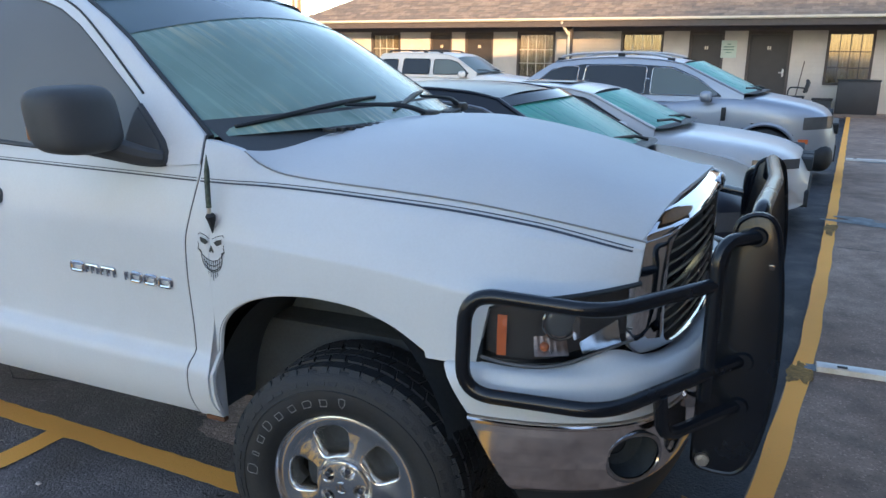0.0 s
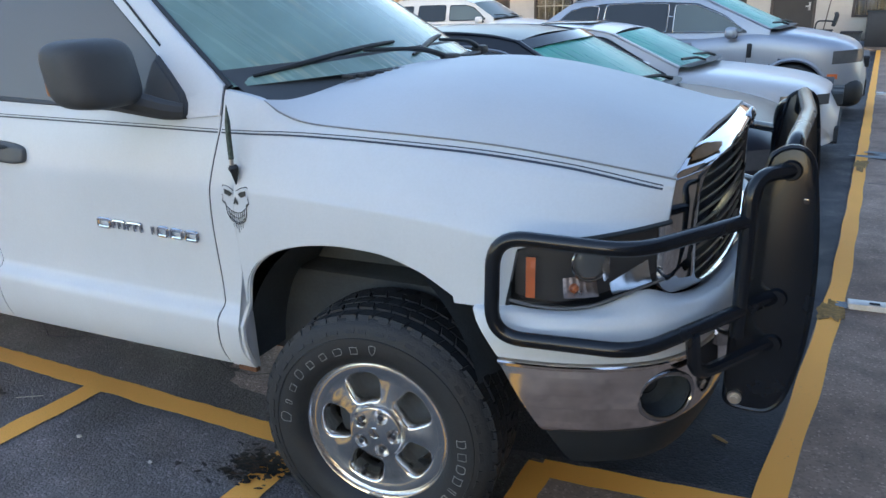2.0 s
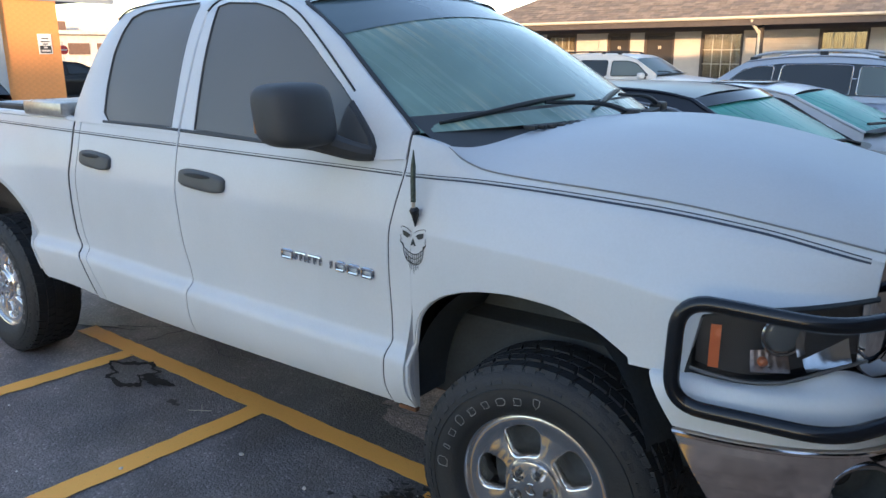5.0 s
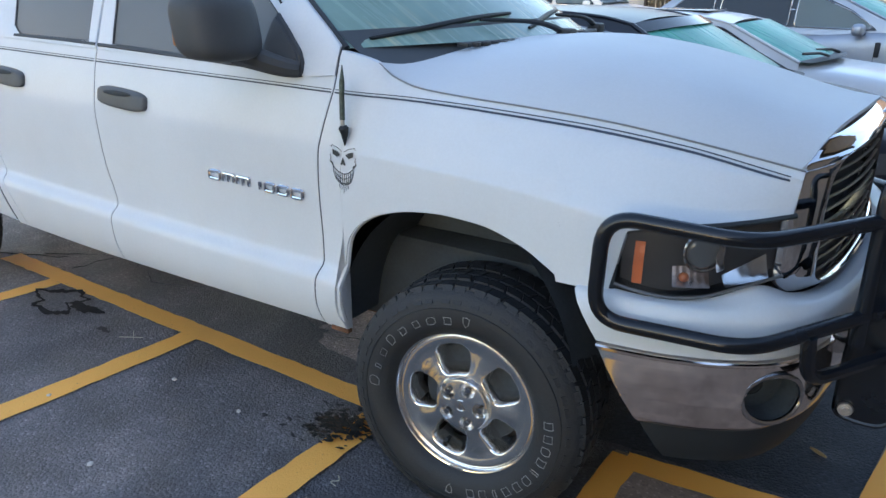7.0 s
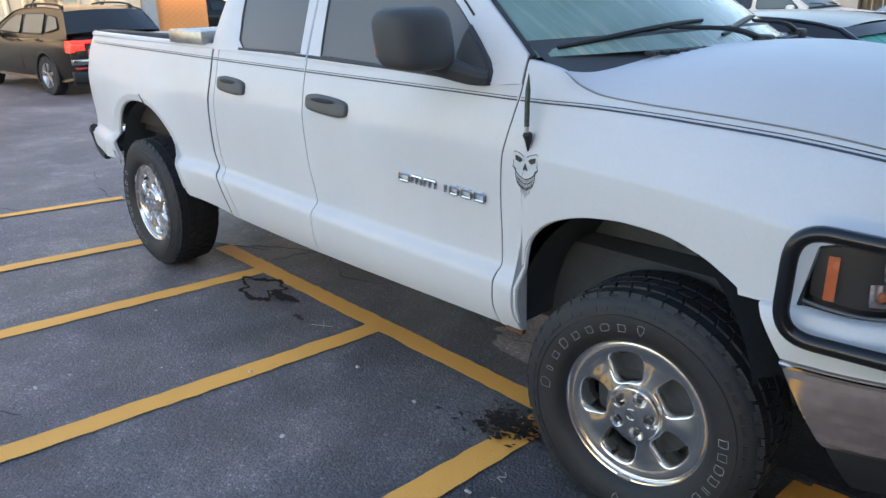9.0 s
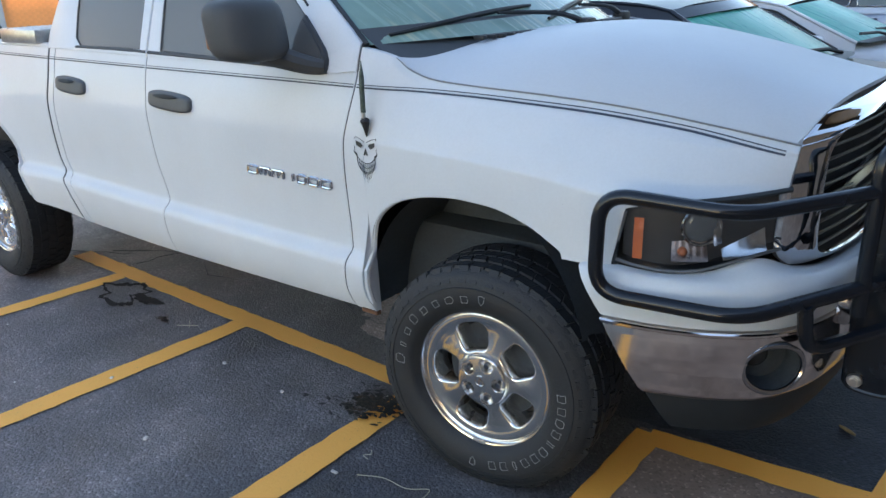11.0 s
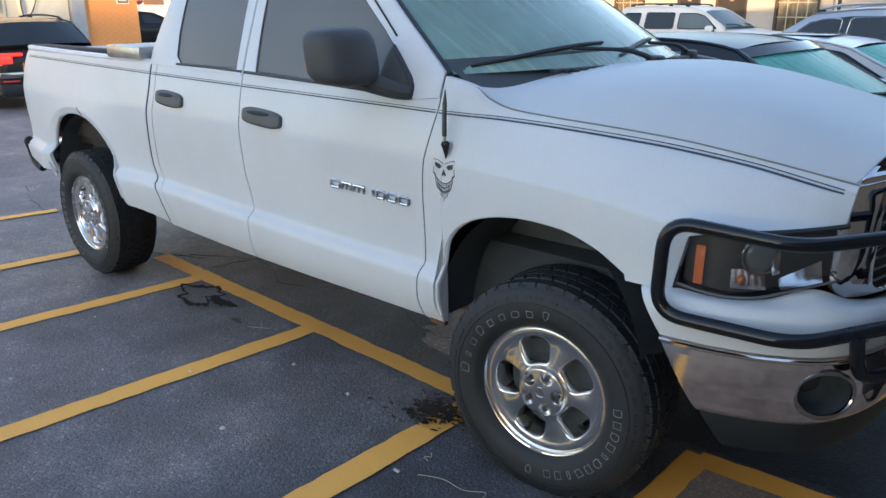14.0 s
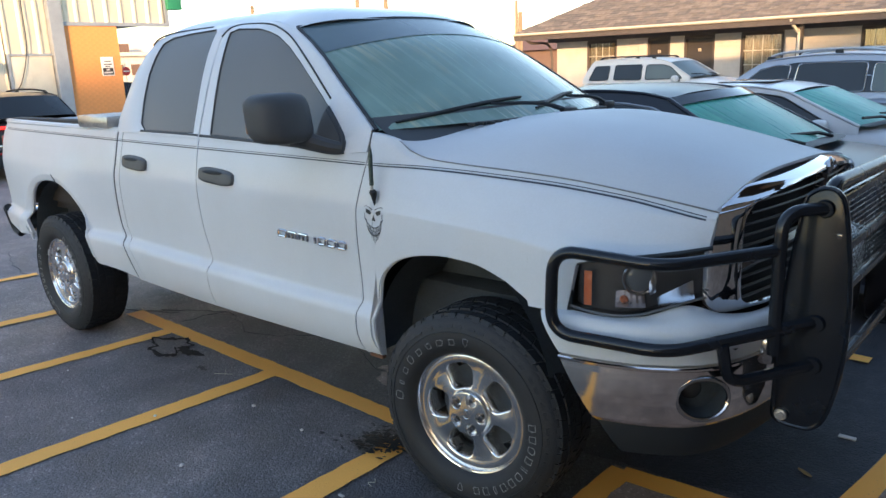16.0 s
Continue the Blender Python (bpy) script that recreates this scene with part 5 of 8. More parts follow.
def wiper(name, s_tip, s_piv, lift):
    mid = Vector(shield_point(len(pillar) - 6, s_tip * 0.45 + s_piv * 0.55))
    up = Vector((0.55, 0, 0.8)) * lift
    base = Vector(shield_point(len(pillar) - 1, s_piv)) + Vector((0.07, 0, 0.005))
    w = empty(name)
    w.parent = truck
    tagged(w, "black wiper arm and blade")
    blade = [Vector(shield_point(len(pillar) - 4, s_tip + (s_piv - s_tip) * f)).lerp(Vector(shield_point(len(pillar) - 8, s_tip + (s_piv - s_tip) * f)), math.sin(min(1, f * 1.1) * math.pi * 0.5) * 0.8) + up * 0.35 for f in np.linspace(0, 0.86, 14)]
    part("blade", tube(blade, lambda t: 0.006 + 0.005 * math.sin(math.pi * t), 6), BLACK_PLASTIC, w)
    arm = smooth_path([base, base * 0.6 + mid * 0.4 + up * 2.2, mid + up * 1.2], 5)
    part("arm", tube(arm, lambda t: 0.013 - 0.006 * t, 6), BLACK_PLASTIC, w)
    bm = block(base.x - 0.03, base.x + 0.03, base.y - 0.045, base.y + 0.03, base.z - 0.02, base.z + 0.022, 0.012)
    part("pivot_cap", bm, BLACK_PLASTIC, w)


wiper("wiper", -0.90, 0.02, 0.016)
wiper("wiper", -0.10, 0.62, 0.016)

# ---- truck: bed, nose, guard, wheels and trim ----
# cargo bed
LINER = surface("bed_liner_black", (0.022, 0.018, 0.016), 0.7, 0, 0.3, 6, 120, 0.4)
for side in (-1, 1):
    bm = bmesh.new()
    for x0, x1 in ((-4.25, -2.62),):
        block(x0, x1, min(side * 0.875, side * 0.79), max(side * 0.875, side * 0.79), 1.365, 1.424, 0.01, 2, bm)
        block(x0, x1, min(side * 0.86, side * 0.80), max(side * 0.86, side * 0.80), 0.86, 1.375, 0.0, 1, bm)
    part("bed_rail", bm, LINER, truck, "black plastic bed rail cap")
    pts = [(x, side * (half_width(x, 1.395) - 0.012), rail_top(x) - 0.004) for x in np.linspace(-4.25, -2.585, 30)]
    part("bed_rail_edge", tube(pts, 0.020, 8), WHITE, truck, "white rolled bed rail edge")
part("bed_floor", block(-4.28, -2.62, -0.82, 0.82, 0.80, 0.86, 0.005), LINER, truck, "black bed floor")
part("bed_front_wall", block(-2.66, -2.62, -0.84, 0.84, 0.84, 1.38, 0.008), LINER, truck, "black bed front wall")
bm = block(-4.33, -4.27, -0.80, 0.80, 0.78, 1.392, 0.018, 3)
part("tailgate", bm, WHITE, truck, "white tailgate")
bm = block(-4.53, -4.33, -0.90, 0.90, 0.56, 0.74, 0.035, 3)
part("rear_bumper", bm, CHROME, truck, "chrome rear step bumper")
for side in (-1, 1):
    pts = smooth_path([(-4.345, side * 0.965, 0.775), (-4.40, side * 0.955, 0.76), (-4.44, side * 0.93, 0.70), (-4.43, side * 0.91, 0.60), (-4.36, side * 0.90, 0.565)], 5)
    part("bumper_end", tube(pts, 0.028, 8), BLACK_PLASTIC, truck, "black rear bumper end cap")
    part("tail_lamp", block(-4.36, -4.32, side * 0.88 - 0.05, side * 0.88 + 0.05, 0.92, 1.30, 0.015), surface("tail_lamp_red", (0.35, 0.01, 0.01), 0.2), truck, "red tail lamp")

# underbody, wheel housings
WELL_LINER = surface("dusty_wheel_liner", (0.058, 0.075, 0.088), 0.8, 0, 0.25, 4, 80, 0.2)
part("underbody", block(-4.20, 0.80, -0.74, 0.74, 0.46, 0.80, 0.03), DARK_VOID, truck, "black underbody and frame")
part("firewall", block(-2.55, -0.56, -0.90, 0.90, 0.55, 1.34, 0.03), DARK_VOID, truck, "dark inner cab shell")
for side in (-1, 1):
    for cx, rx, rz in ((-0.075, 0.43, 0.545), (-3.455, 0.485, 0.560)):
        rows = []
        for yy in (0.955, 0.93, 0.80, 0.62):
            sc = 1.02
            rows.append([(cx + rx * sc * math.cos(a), side * yy, 0.46 + rz * sc * math.sin(a)) for a in np.linspace(0.10, math.pi - 0.08, 33)])
        rows.append([(cx + rx * 0.2 * math.cos(a), side * 0.60, 0.46 + rz * 0.2 * math.sin(a)) for a in np.linspace(0.10, math.pi - 0.08, 33)])
        verts, faces = grid_mesh(rows)
        under(mesh_object("wheel_housing", verts, faces, WELL_LINER), truck, "black wheel housing liner")
    for lo, hi, ar in ((-0.478, 0.300, front_arch), (-3.922, -2.988, rear_arch)):
        xs = [lo + (hi - lo) * (0.5 - 0.5 * math.cos(math.pi * i / 50)) for i in range(51)]
        pts = [(x, side * (half_width(x, max(0.52, ar(x))) - 0.012), max(0.50, ar(x)) + 0.004) for x in xs]
        part("arch_lip", tube(pts, 0.010, 6), WHITE, truck, "white wheel arch lip")
    part("rocker_rust", block(-0.545, -0.468, side * 0.955 - 0.012, side * 0.955 + 0.012, 0.486, 0.502, 0.004), RUST, truck, "rusted rocker corner")
for z, y in ((0.62, -0.70), (0.80, -0.66)):
    part("suspension_arm", tube([(0.22, y, z), (0.05, y - 0.1, z - 0.1)], 0.03, 8), DARK_VOID, truck)
part("coil_spring", tube([(-0.02 + 0.06 * math.cos(a), -0.62 + 0.06 * math.sin(a), 0.55 + 0.018 * a) for a in np.linspace(0, 20, 90)], 0.011, 6), DARK_VOID, truck)
part("exhaust_pipe", tube([(-0.6, -0.55, 0.40), (-2.2, -0.60, 0.39), (-2.9, -0.62, 0.42)], 0.035, 8), RUST, truck)
part("axle", tube([(-3.50, -0.80, 0.41), (-3.50, 0.80, 0.41)], 0.05, 10), DARK_VOID, truck)
part("axle", tube([(-0.03, -0.80, 0.41), (-0.03, 0.80, 0.41)], 0.045, 10), DARK_VOID, truck)


# grille
DARK_CHROME = surface("dark_chrome", (0.16, 0.16, 0.17), 0.18, 1.0)


def grille_x(y):
    return 0.932 - 0.094 * (abs(y) / 0.745) ** 2.3


SHELL_OUT = [(0, 1.303), (0.166, 1.303), (0.33, 1.299), (0.464, 1.290), (0.56, 1.278), (0.627, 1.266), (0.680, 1.252), (0.712, 1.235), (0.742, 1.198), (0.757, 1.145), (0.762, 1.06), (0.762, 0.918), (0.748, 0.888), (0.715, 0.866), (0.60, 0.850), (0.36, 0.842), (0, 0.840)]
SHELL_IN = [(0, 1.258), (0.16, 1.258), (0.33, 1.254), (0.47, 1.245), (0.560, 1.234), (0.612, 1.221), (0.648, 1.196), (0.660, 1.15), (0.664, 1.07), (0.664, 0.955), (0.655, 0.910), (0.62, 0.893), (0.50, 0.887), (0.30, 0.884), (0, 0.883)]


def full(o):
    return o + [(-y, z) for y, z in reversed(o[1:-1])]


so, si = ([(y, z - 0.09 * max(0.0, y) * max(0.0, (z - 1.0) / 0.3)) for y, z in smooth_path(full(o), 4, True)] for o in (SHELL_OUT, SHELL_IN))
so, si = list(so), list(si)
so = [(y, min(z, hood_height(hood_front(abs(y)), y) - 0.003 if abs(y) < 0.715 else seam_top(0.832) - 0.003) if z > 1.15 else z) for y, z in so]
rows = []
for t, lift in ((0, -0.030), (0, -0.014), (0.05, -0.004), (0.22, 0.012), (0.42, 0.026), (0.55, 0.032), (0.80, 0.034), (0.93, 0.030), (1.0, 0.020), (1.0, -0.03)):
    rows.append([(grille_x(o[0] + (q[0] - o[0]) * t) + lift - 0.03 * max(0, 0.95 - (o[1] + (q[1] - o[1]) * t)), o[0] + (q[0] - o[0]) * t, o[1] + (q[1] - o[1]) * t) for o, q in zip(so, si)])
verts, faces = grid_mesh(rows, True)
grille = tagged(empty("grille"), "chrome grille shell with black slats")
grille.parent = truck
under(mesh_object("grille_shell", verts, faces, CHROME), grille, "polished chrome surround")
SLAT = surface("dark_satin_slat", (0.10, 0.10, 0.105), 0.35, 0.9)
for k in range(10):
    z = 0.908 + k * 0.0345
    w = 0.655 if z < 1.17 else 0.60
    pts = [(grille_x(y) + 0.010, y, z) for y in np.linspace(-w, w, 25)]
    bm = tube(pts, 0.0045, 6)
    part("grille_slat", bm, SLAT, grille)
rows = []
for dz, dx in ((-0.024, -0.015), (-0.020, 0.008), (0, 0.018), (0.020, 0.008), (0.024, -0.015)):
    rows.append([(grille_x(y) + dx, y, 1.045 - 0.05 * (abs(y) / 0.6) ** 2 + 0.02 + dz) for y in np.linspace(-0.655, 0.655, 31)])
verts, faces = grid_mesh(rows)
under(mesh_object("grille_crossbar", verts, faces, DARK_CHROME), grille, "curved chrome crossbar")
rows = [[(grille_x(0) + dx, dy, z) for z in np.linspace(0.89, 1.25, 8)] for dy, dx in ((-0.030, -0.015), (-0.022, 0.010), (0, 0.020), (0.022, 0.010), (0.030, -0.015))]
verts, faces = grid_mesh(rows)
under(mesh_object("grille_crossbar", verts, faces, DARK_CHROME), grille, "upright chrome crossbar")
rows = [[(grille_x(y) - 0.035, y, z) for y in np.linspace(-0.66, 0.66, 21)] for z in (0.87, 1.05, 1.225)]
verts, faces = grid_mesh(rows)
under(mesh_object("grille_back", verts, faces, DARK_VOID), grille, "dark radiator opening")
bm = bmesh.new()
bmesh.ops.create_uvsphere(bm, u_segments=16, v_segments=10, radius=0.024)
bm.transform(Matrix.Translation((0.958, 0, 1.268)) @ Matrix.Diagonal((0.5, 1.1, 1.35, 1)))
join_bm(bm, tube([(0.958, -0.03, 1.284), (0.963, -0.05, 1.268), (0.958, -0.038, 1.249)], 0.009, 8))
join_bm(bm, tube([(0.958, 0.03, 1.284), (0.963, 0.05, 1.268), (0.958, 0.038, 1.249)], 0.009, 8))
part("hood_emblem", bm, CHROME, grille, "chrome emblem boss")


# headlamps
LENS_CLEAR = see_through("clear_lamp_lens", 0.10)
lamp_low = curve([0.458, 0.52, 0.60, 0.66, 0.72, 0.79, 0.84], [0.904, 0.892, 0.886, 0.891, 0.909, 0.933, 0.947])
lamp_hi = curve([0.455, 0.475, 0.60, 0.72, 0.84], [1.000, 1.040, 1.063, 1.078, 1.095])


def lamp_sheet(sink, nu=30, nv=10, a=0.458, b=0.832, lo=lamp_low, hi=lamp_hi, shrink=0.0):
    rows = []
    for j in range(nv + 1):
        row = []
        for i in range(nu + 1):
            x = a + (b - a) * i / nu
            z = lo(x) + shrink + (hi(x) - lo(x) - 2 * shrink) * j / nv
            w = half_width(x, z)
            n = Vector((0.75 * min(1, max(0, (x - 0.45) / 0.25)), -1, 0)).normalized()
            row.append((x - n.x * sink, -w - n.y * sink, z))
        rows.append(row)
    return grid_mesh(rows)


lamp = tagged(empty("headlamp"), "smoked black headlamp with clear lens")
lamp.parent = truck
verts, faces = lamp_sheet(0.006)
under(mesh_object("lens", verts, faces, LENS_CLEAR), lamp, "clear plastic lens")
verts, faces = lamp_sheet(0.055)
under(mesh_object("housing", verts, faces, LAMP_BLACK), lamp, "black lamp housing")
edge = [(x, -half_width(x, lamp_low(x)) + 0.004, lamp_low(x)) for x in np.linspace(0.46, 0.83, 30)]
part("lens_rim", tube(edge, 0.0045, 6), surface("lens_edge_grey", (0.08, 0.085, 0.09), 0.35), lamp, "pale lens edge")
edge = [(x, -half_width(x, lamp_hi(x)) + 0.010, lamp_hi(x) + 0.006) for x in np.linspace(0.46, 0.835, 30)]
part("lamp_gap", tube(edge, 0.008, 6), DARK_VOID, lamp)
edge = [(0.452, -half_width(0.46, z) + 0.012, z) for z in np.linspace(0.88, 1.02, 8)]
part("lamp_gap", tube(edge, 0.011, 6), DARK_VOID, lamp)
rows = [[(x, -half_width(x, z) + 0.014, z) for x in (0.500, 0.508, 0.516, 0.525)] for z in np.linspace(0.910, 1.024, 6)]
verts, faces = grid_mesh(rows)
under(mesh_object("side_marker", verts, faces, AMBER), lamp, "amber side marker")


def lamp_disc(name, x, z, r, sink, material, parent, dome=0.4, label="", squash=1.0):
    n = Vector((0.75 * min(1, max(0, (x - 0.45) / 0.25)), -1, 0)).normalized()
    c = Vector((x, -half_width(x, z), z)) - n * sink
    bm = bmesh.new()
    bmesh.ops.create_uvsphere(bm, u_segments=24, v_segments=12, radius=r)
    m = Matrix.Translation(c) @ n.to_track_quat("Z", "Y").to_matrix().to_4x4() @ Matrix.Diagonal((1, squash, dome, 1))
    bm.transform(m)
    return part(name, bm, material, parent, label)


def lamp_ring(name, x, z, r, sink, thick, material, parent, label=""):
    n = Vector((0.75 * min(1, max(0, (x - 0.45) / 0.25)), -1, 0)).normalized()
    c = Vector((x, -half_width(x, z), z)) - n * sink
    q = n.to_track_quat("Z", "Y").to_matrix()
    pts = [c + q @ Vector((r * math.cos(a), r * math.sin(a), 0)) for a in np.linspace(0, 2 * math.pi, 29)[:-1]]
    return part(name, tube(pts, thick, 6, False, True), material, parent, label)


lamp_ring("projector_ring", 0.674, 1.002, 0.050, 0.034, 0.0050, SMOKED_CHROME, lamp, "grey projector ring")
lamp_disc("projector", 0.674, 1.002, 0.044, 0.040, tinted_glass("projector_glass", (0.12, 0.13, 0.14), 0.12), lamp, 0.3, "dark projector lens")
REFLECTOR = surface("bright_reflector", (0.86, 0.84, 0.81), 0.22, 1.0, 0.1, 60, 200)


def lamp_bowl(name, x0, x1, z0, z1, sink, ribs, material, label):
    """A reflector bowl set into the lamp, with upright flutes; its floor tips up towards the sky."""
    rows = []
    for j in range(9):
        row = []
        v = j / 8
        for i in range(ribs * 4 + 1):
            u = i / (ribs * 4)
            x = x0 + (x1 - x0) * u
            lo, hi = z0[0] + (z0[1] - z0[0]) * u, z1[0] + (z1[1] - z1[0]) * u
            z = lo + (hi - lo) * v
            deep = sink + 0.030 * v ** 0.7 + 0.0006 * math.cos(2 * math.pi * ribs * u)
            n = Vector((0.75 * min(1, max(0, (x - 0.45) / 0.25)), -1, 0)).normalized()
            row.append(Vector((x, -half_width(x, z), z)) - n * deep)
        rows.append(row)
    verts, faces = grid_mesh(rows)
    return under(mesh_object(name, verts, faces, material), lamp, label)


lamp_bowl("turn_bowl", 0.604, 0.690, (0.912, 0.914), (0.958, 0.968), 0.012, 5, surface("warm_lamp_chrome", (0.30, 0.22, 0.18), 0.3, 1.0, 0.3, 40, 200), "fluted turn signal bowl")
lamp_disc("turn_bulb", 0.630, 0.938, 0.013, 0.020, surface("amber_bulb_glass", (0.50, 0.12, 0.035), 0.3), lamp, 1.0, "amber bulb")
lamp_bowl("reflector", 0.722, 0.808, (0.915, 0.938), (0.938, 0.992), 0.012, 4, REFLECTOR, "bright faceted reflector")
lamp_bowl("projector_shroud", 0.700, 0.716, (0.955, 0.965), (1.045, 1.050), 0.014, 1, SMOKED_CHROME, "grey shroud beside the projector")
lamp_twin = tagged(empty("headlamp"), "smoked black headlamp with clear lens")
lamp_twin.parent = truck
for child in list(lamp.children):
    mirrored(child, lamp_twin)

BUMPER_CHROME = surface("bumper_chrome", (0.80, 0.72, 0.67), 0.10, 1.0, 0.05, 5, 60, 0, 0, 0.03)
# bumper: plan of the outer line and of the shelf's inner line
plan = smooth_path([(0.20, -1.040), (0.36, -1.046), (0.48, -1.042), (0.62, -1.018), (0.75, -0.968), (0.862, -0.885), (0.940, -0.740), (0.988, -0.510), (1.012, -0.220), (1.018, 0.0)], 24)
inner = smooth_path([(0.20, -1.010, 0.882), (0.36, -1.004, 0.882), (0.46, -0.994, 0.888), (0.56, -0.970, 0.880), (0.68, -0.915, 0.886), (0.78, -0.832, 0.917), (0.848, -0.700, 0.868), (0.890, -0.500, 0.832), (0.910, -0.220, 0.822), (0.915, 0.0, 0.822)], 24)
plan = plan + [np.array((p[0], -p[1])) for p in reversed(plan[:-1])]
inner = inner + [np.array((p[0], -p[1], p[2])) for p in reversed(inner[:-1])]
NP = len(plan)
norms = []
for i in range(NP):
    a, b = plan[max(0, i - 1)], plan[min(NP - 1, i + 1)]
    d = (b - a) / np.linalg.norm(b - a)
    norms.append(np.array((d[1], -d[0])))


HALF = NP // 2 + 1
BX, BY = [p[0] for p in plan[:HALF]], [-p[1] for p in plan[:HALF]]


def lead(z):
    return 0.366 + (0.882 - z) * 0.58


def along(z, off, clip=True):
    """The bumper's line at a height, pushed out by off, starting at the wheel opening's slanted edge."""
    row = []
    for i in range(NP):
        q = plan[i] + norms[i] * off
        row.append((max(q[0], lead(z)), q[1] if q[0] > lead(z) else math.copysign(float(np.interp(lead(z), BX, BY)) + off, q[1]), z))
    return row


def shelf_row(t, rise):
    row = []
    for i in range(NP):
        o = plan[i] + norms[i] * -0.006
        q, zi = inner[i][:2], inner[i][2]
        z = zi + (0.868 - zi) * t + rise
        p = q + (o - q) * t
        row.append((max(p[0], lead(z)), p[1], z))
    return row


rows = [shelf_row(t, r) for t, r in ((0, -0.03), (0, 0), (0.25, 0.002), (0.5, 0.006), (0.75, 0.008), (0.9, 0.005))]
rows += [along(0.862, -0.002), along(0.850, 0.004), along(0.82, 0.006), along(0.78, 0.002), along(0.752, -0.004), along(0.742, -0.02)]
verts, faces = grid_mesh(rows)
under(mesh_object("bumper_cover", verts, faces, WHITE), truck, "white upper bumper cover")

FOG = Vector((0.866, -0.884, 0.643))
prof = [(0.742, -0.020), (0.748, -0.004), (0.747, 0.006), (0.743, 0.010), (0.737, 0.009), (0.732, 0.004), (0.722, 0.005), (0.712, 0.006), (0.70, 0.0065), (0.68, 0.007), (0.66, 0.0073), (0.64, 0.007), (0.62, 0.006), (0.60, 0.003), (0.575, -0.001), (0.552, -0.006), (0.537, -0.018), (0.531, -0.05)]
dense = []
for (z0, o0), (z1, o1) in zip(prof, prof[1:]):
    for k in range(5 if z1 < 0.715 else 1):
        f = k / (5 if z1 < 0.715 else 1)
        dense.append((z0 + (z1 - z0) * f, o0 + (o1 - o0) * f))
dense.append(prof[-1])
rows = [along(z, o) for z, o in dense]
verts, faces = grid_mesh(rows)


def in_fog(f):
    c = sum((Vector(verts[i]) for i in f), Vector()) / 4
    for s in (1, -1):
        d = c - Vector((FOG.x, FOG.y * s, FOG.z))
        flat = math.hypot(d.x, d.y)
        if (flat / 0.080) ** 2 + (d.z / 0.068) ** 2 < 1:
            return True
    return False


faces = [f for f in faces if not in_fog(f)]
under(mesh_object("bumper", verts, faces, BUMPER_CHROME), truck, "chrome front bumper")
for s in (1, -1):
    way = Vector((0.66, -0.75 * s, 0)).normalized()
    side = Vector((-way.y, way.x, 0))
    c = Vector((FOG.x, FOG.y * s, FOG.z)) + way * 0.004
    ring = [c + side * 0.082 * math.cos(a) + Vector((0, 0, 0.069)) * math.sin(a) + way * (0.004 - 0.010 * math.cos(a) ** 2) for a in np.linspace(0, 2 * math.pi, 37)[:-1]]
    part("fog_lamp_ring", tube(ring, 0.0075, 8, False, True), SMOKED_CHROME, truck, "dull chrome fog lamp rim")
    rows = [[c + side * 0.082 * q * math.cos(a) + Vector((0, 0, 0.069 * q)) * math.sin(a) - way * (dep + 0.010 * math.cos(a) ** 2 * q) for a in np.linspace(0, 2 * math.pi, 33)] for q, dep in ((1.02, 0.001), (0.97, 0.03), (0.88, 0.07), (0.02, 0.085))]
    verts, faces = grid_mesh(rows)
    under(mesh_object("fog_lamp_cup", verts, faces, DARK_VOID), truck, "dark fog lamp recess")
    bm = bmesh.new()
    bmesh.ops.create_uvsphere(bm, u_segments=20, v_segments=10, radius=0.036)
    bm.transform(Matrix.Translation(c - way * 0.085 - side * 0.012) @ way.to_track_quat("Z", "Y").to_matrix().to_4x4() @ Matrix.Diagonal((1, 1, 0.5, 1)))
    part("fog_lamp", bm, tinted_glass("fog_lamp_glass", (0.04, 0.042, 0.045), 0.25), truck, "grey fog lamp glass")
rows = [along(0.545, -0.026), along(0.51, -0.028), along(0.45, -0.040), along(0.420, -0.055), along(0.412, -0.12)]
verts, faces = grid_mesh(rows)
under(mesh_object("air_dam", verts, faces, BLACK_PLASTIC), truck, "black plastic air dam")
part("tow_hook_bracket", block(0.90, 1.00, -0.66, -0.56, 0.70, 0.80, 0.02), SMOKED_CHROME, truck, "dull bright bumper bracket")
rows = [[(x, y, z) for y in np.linspace(-0.80, 0.80, 9)] for x, z in ((0.82, 0.860), (0.80, 0.83), (0.93, 0.79))]
verts, faces = grid_mesh(rows)
under(mesh_object("grille_gap", verts, faces, DARK_VOID), truck, "dark gap under the grille")

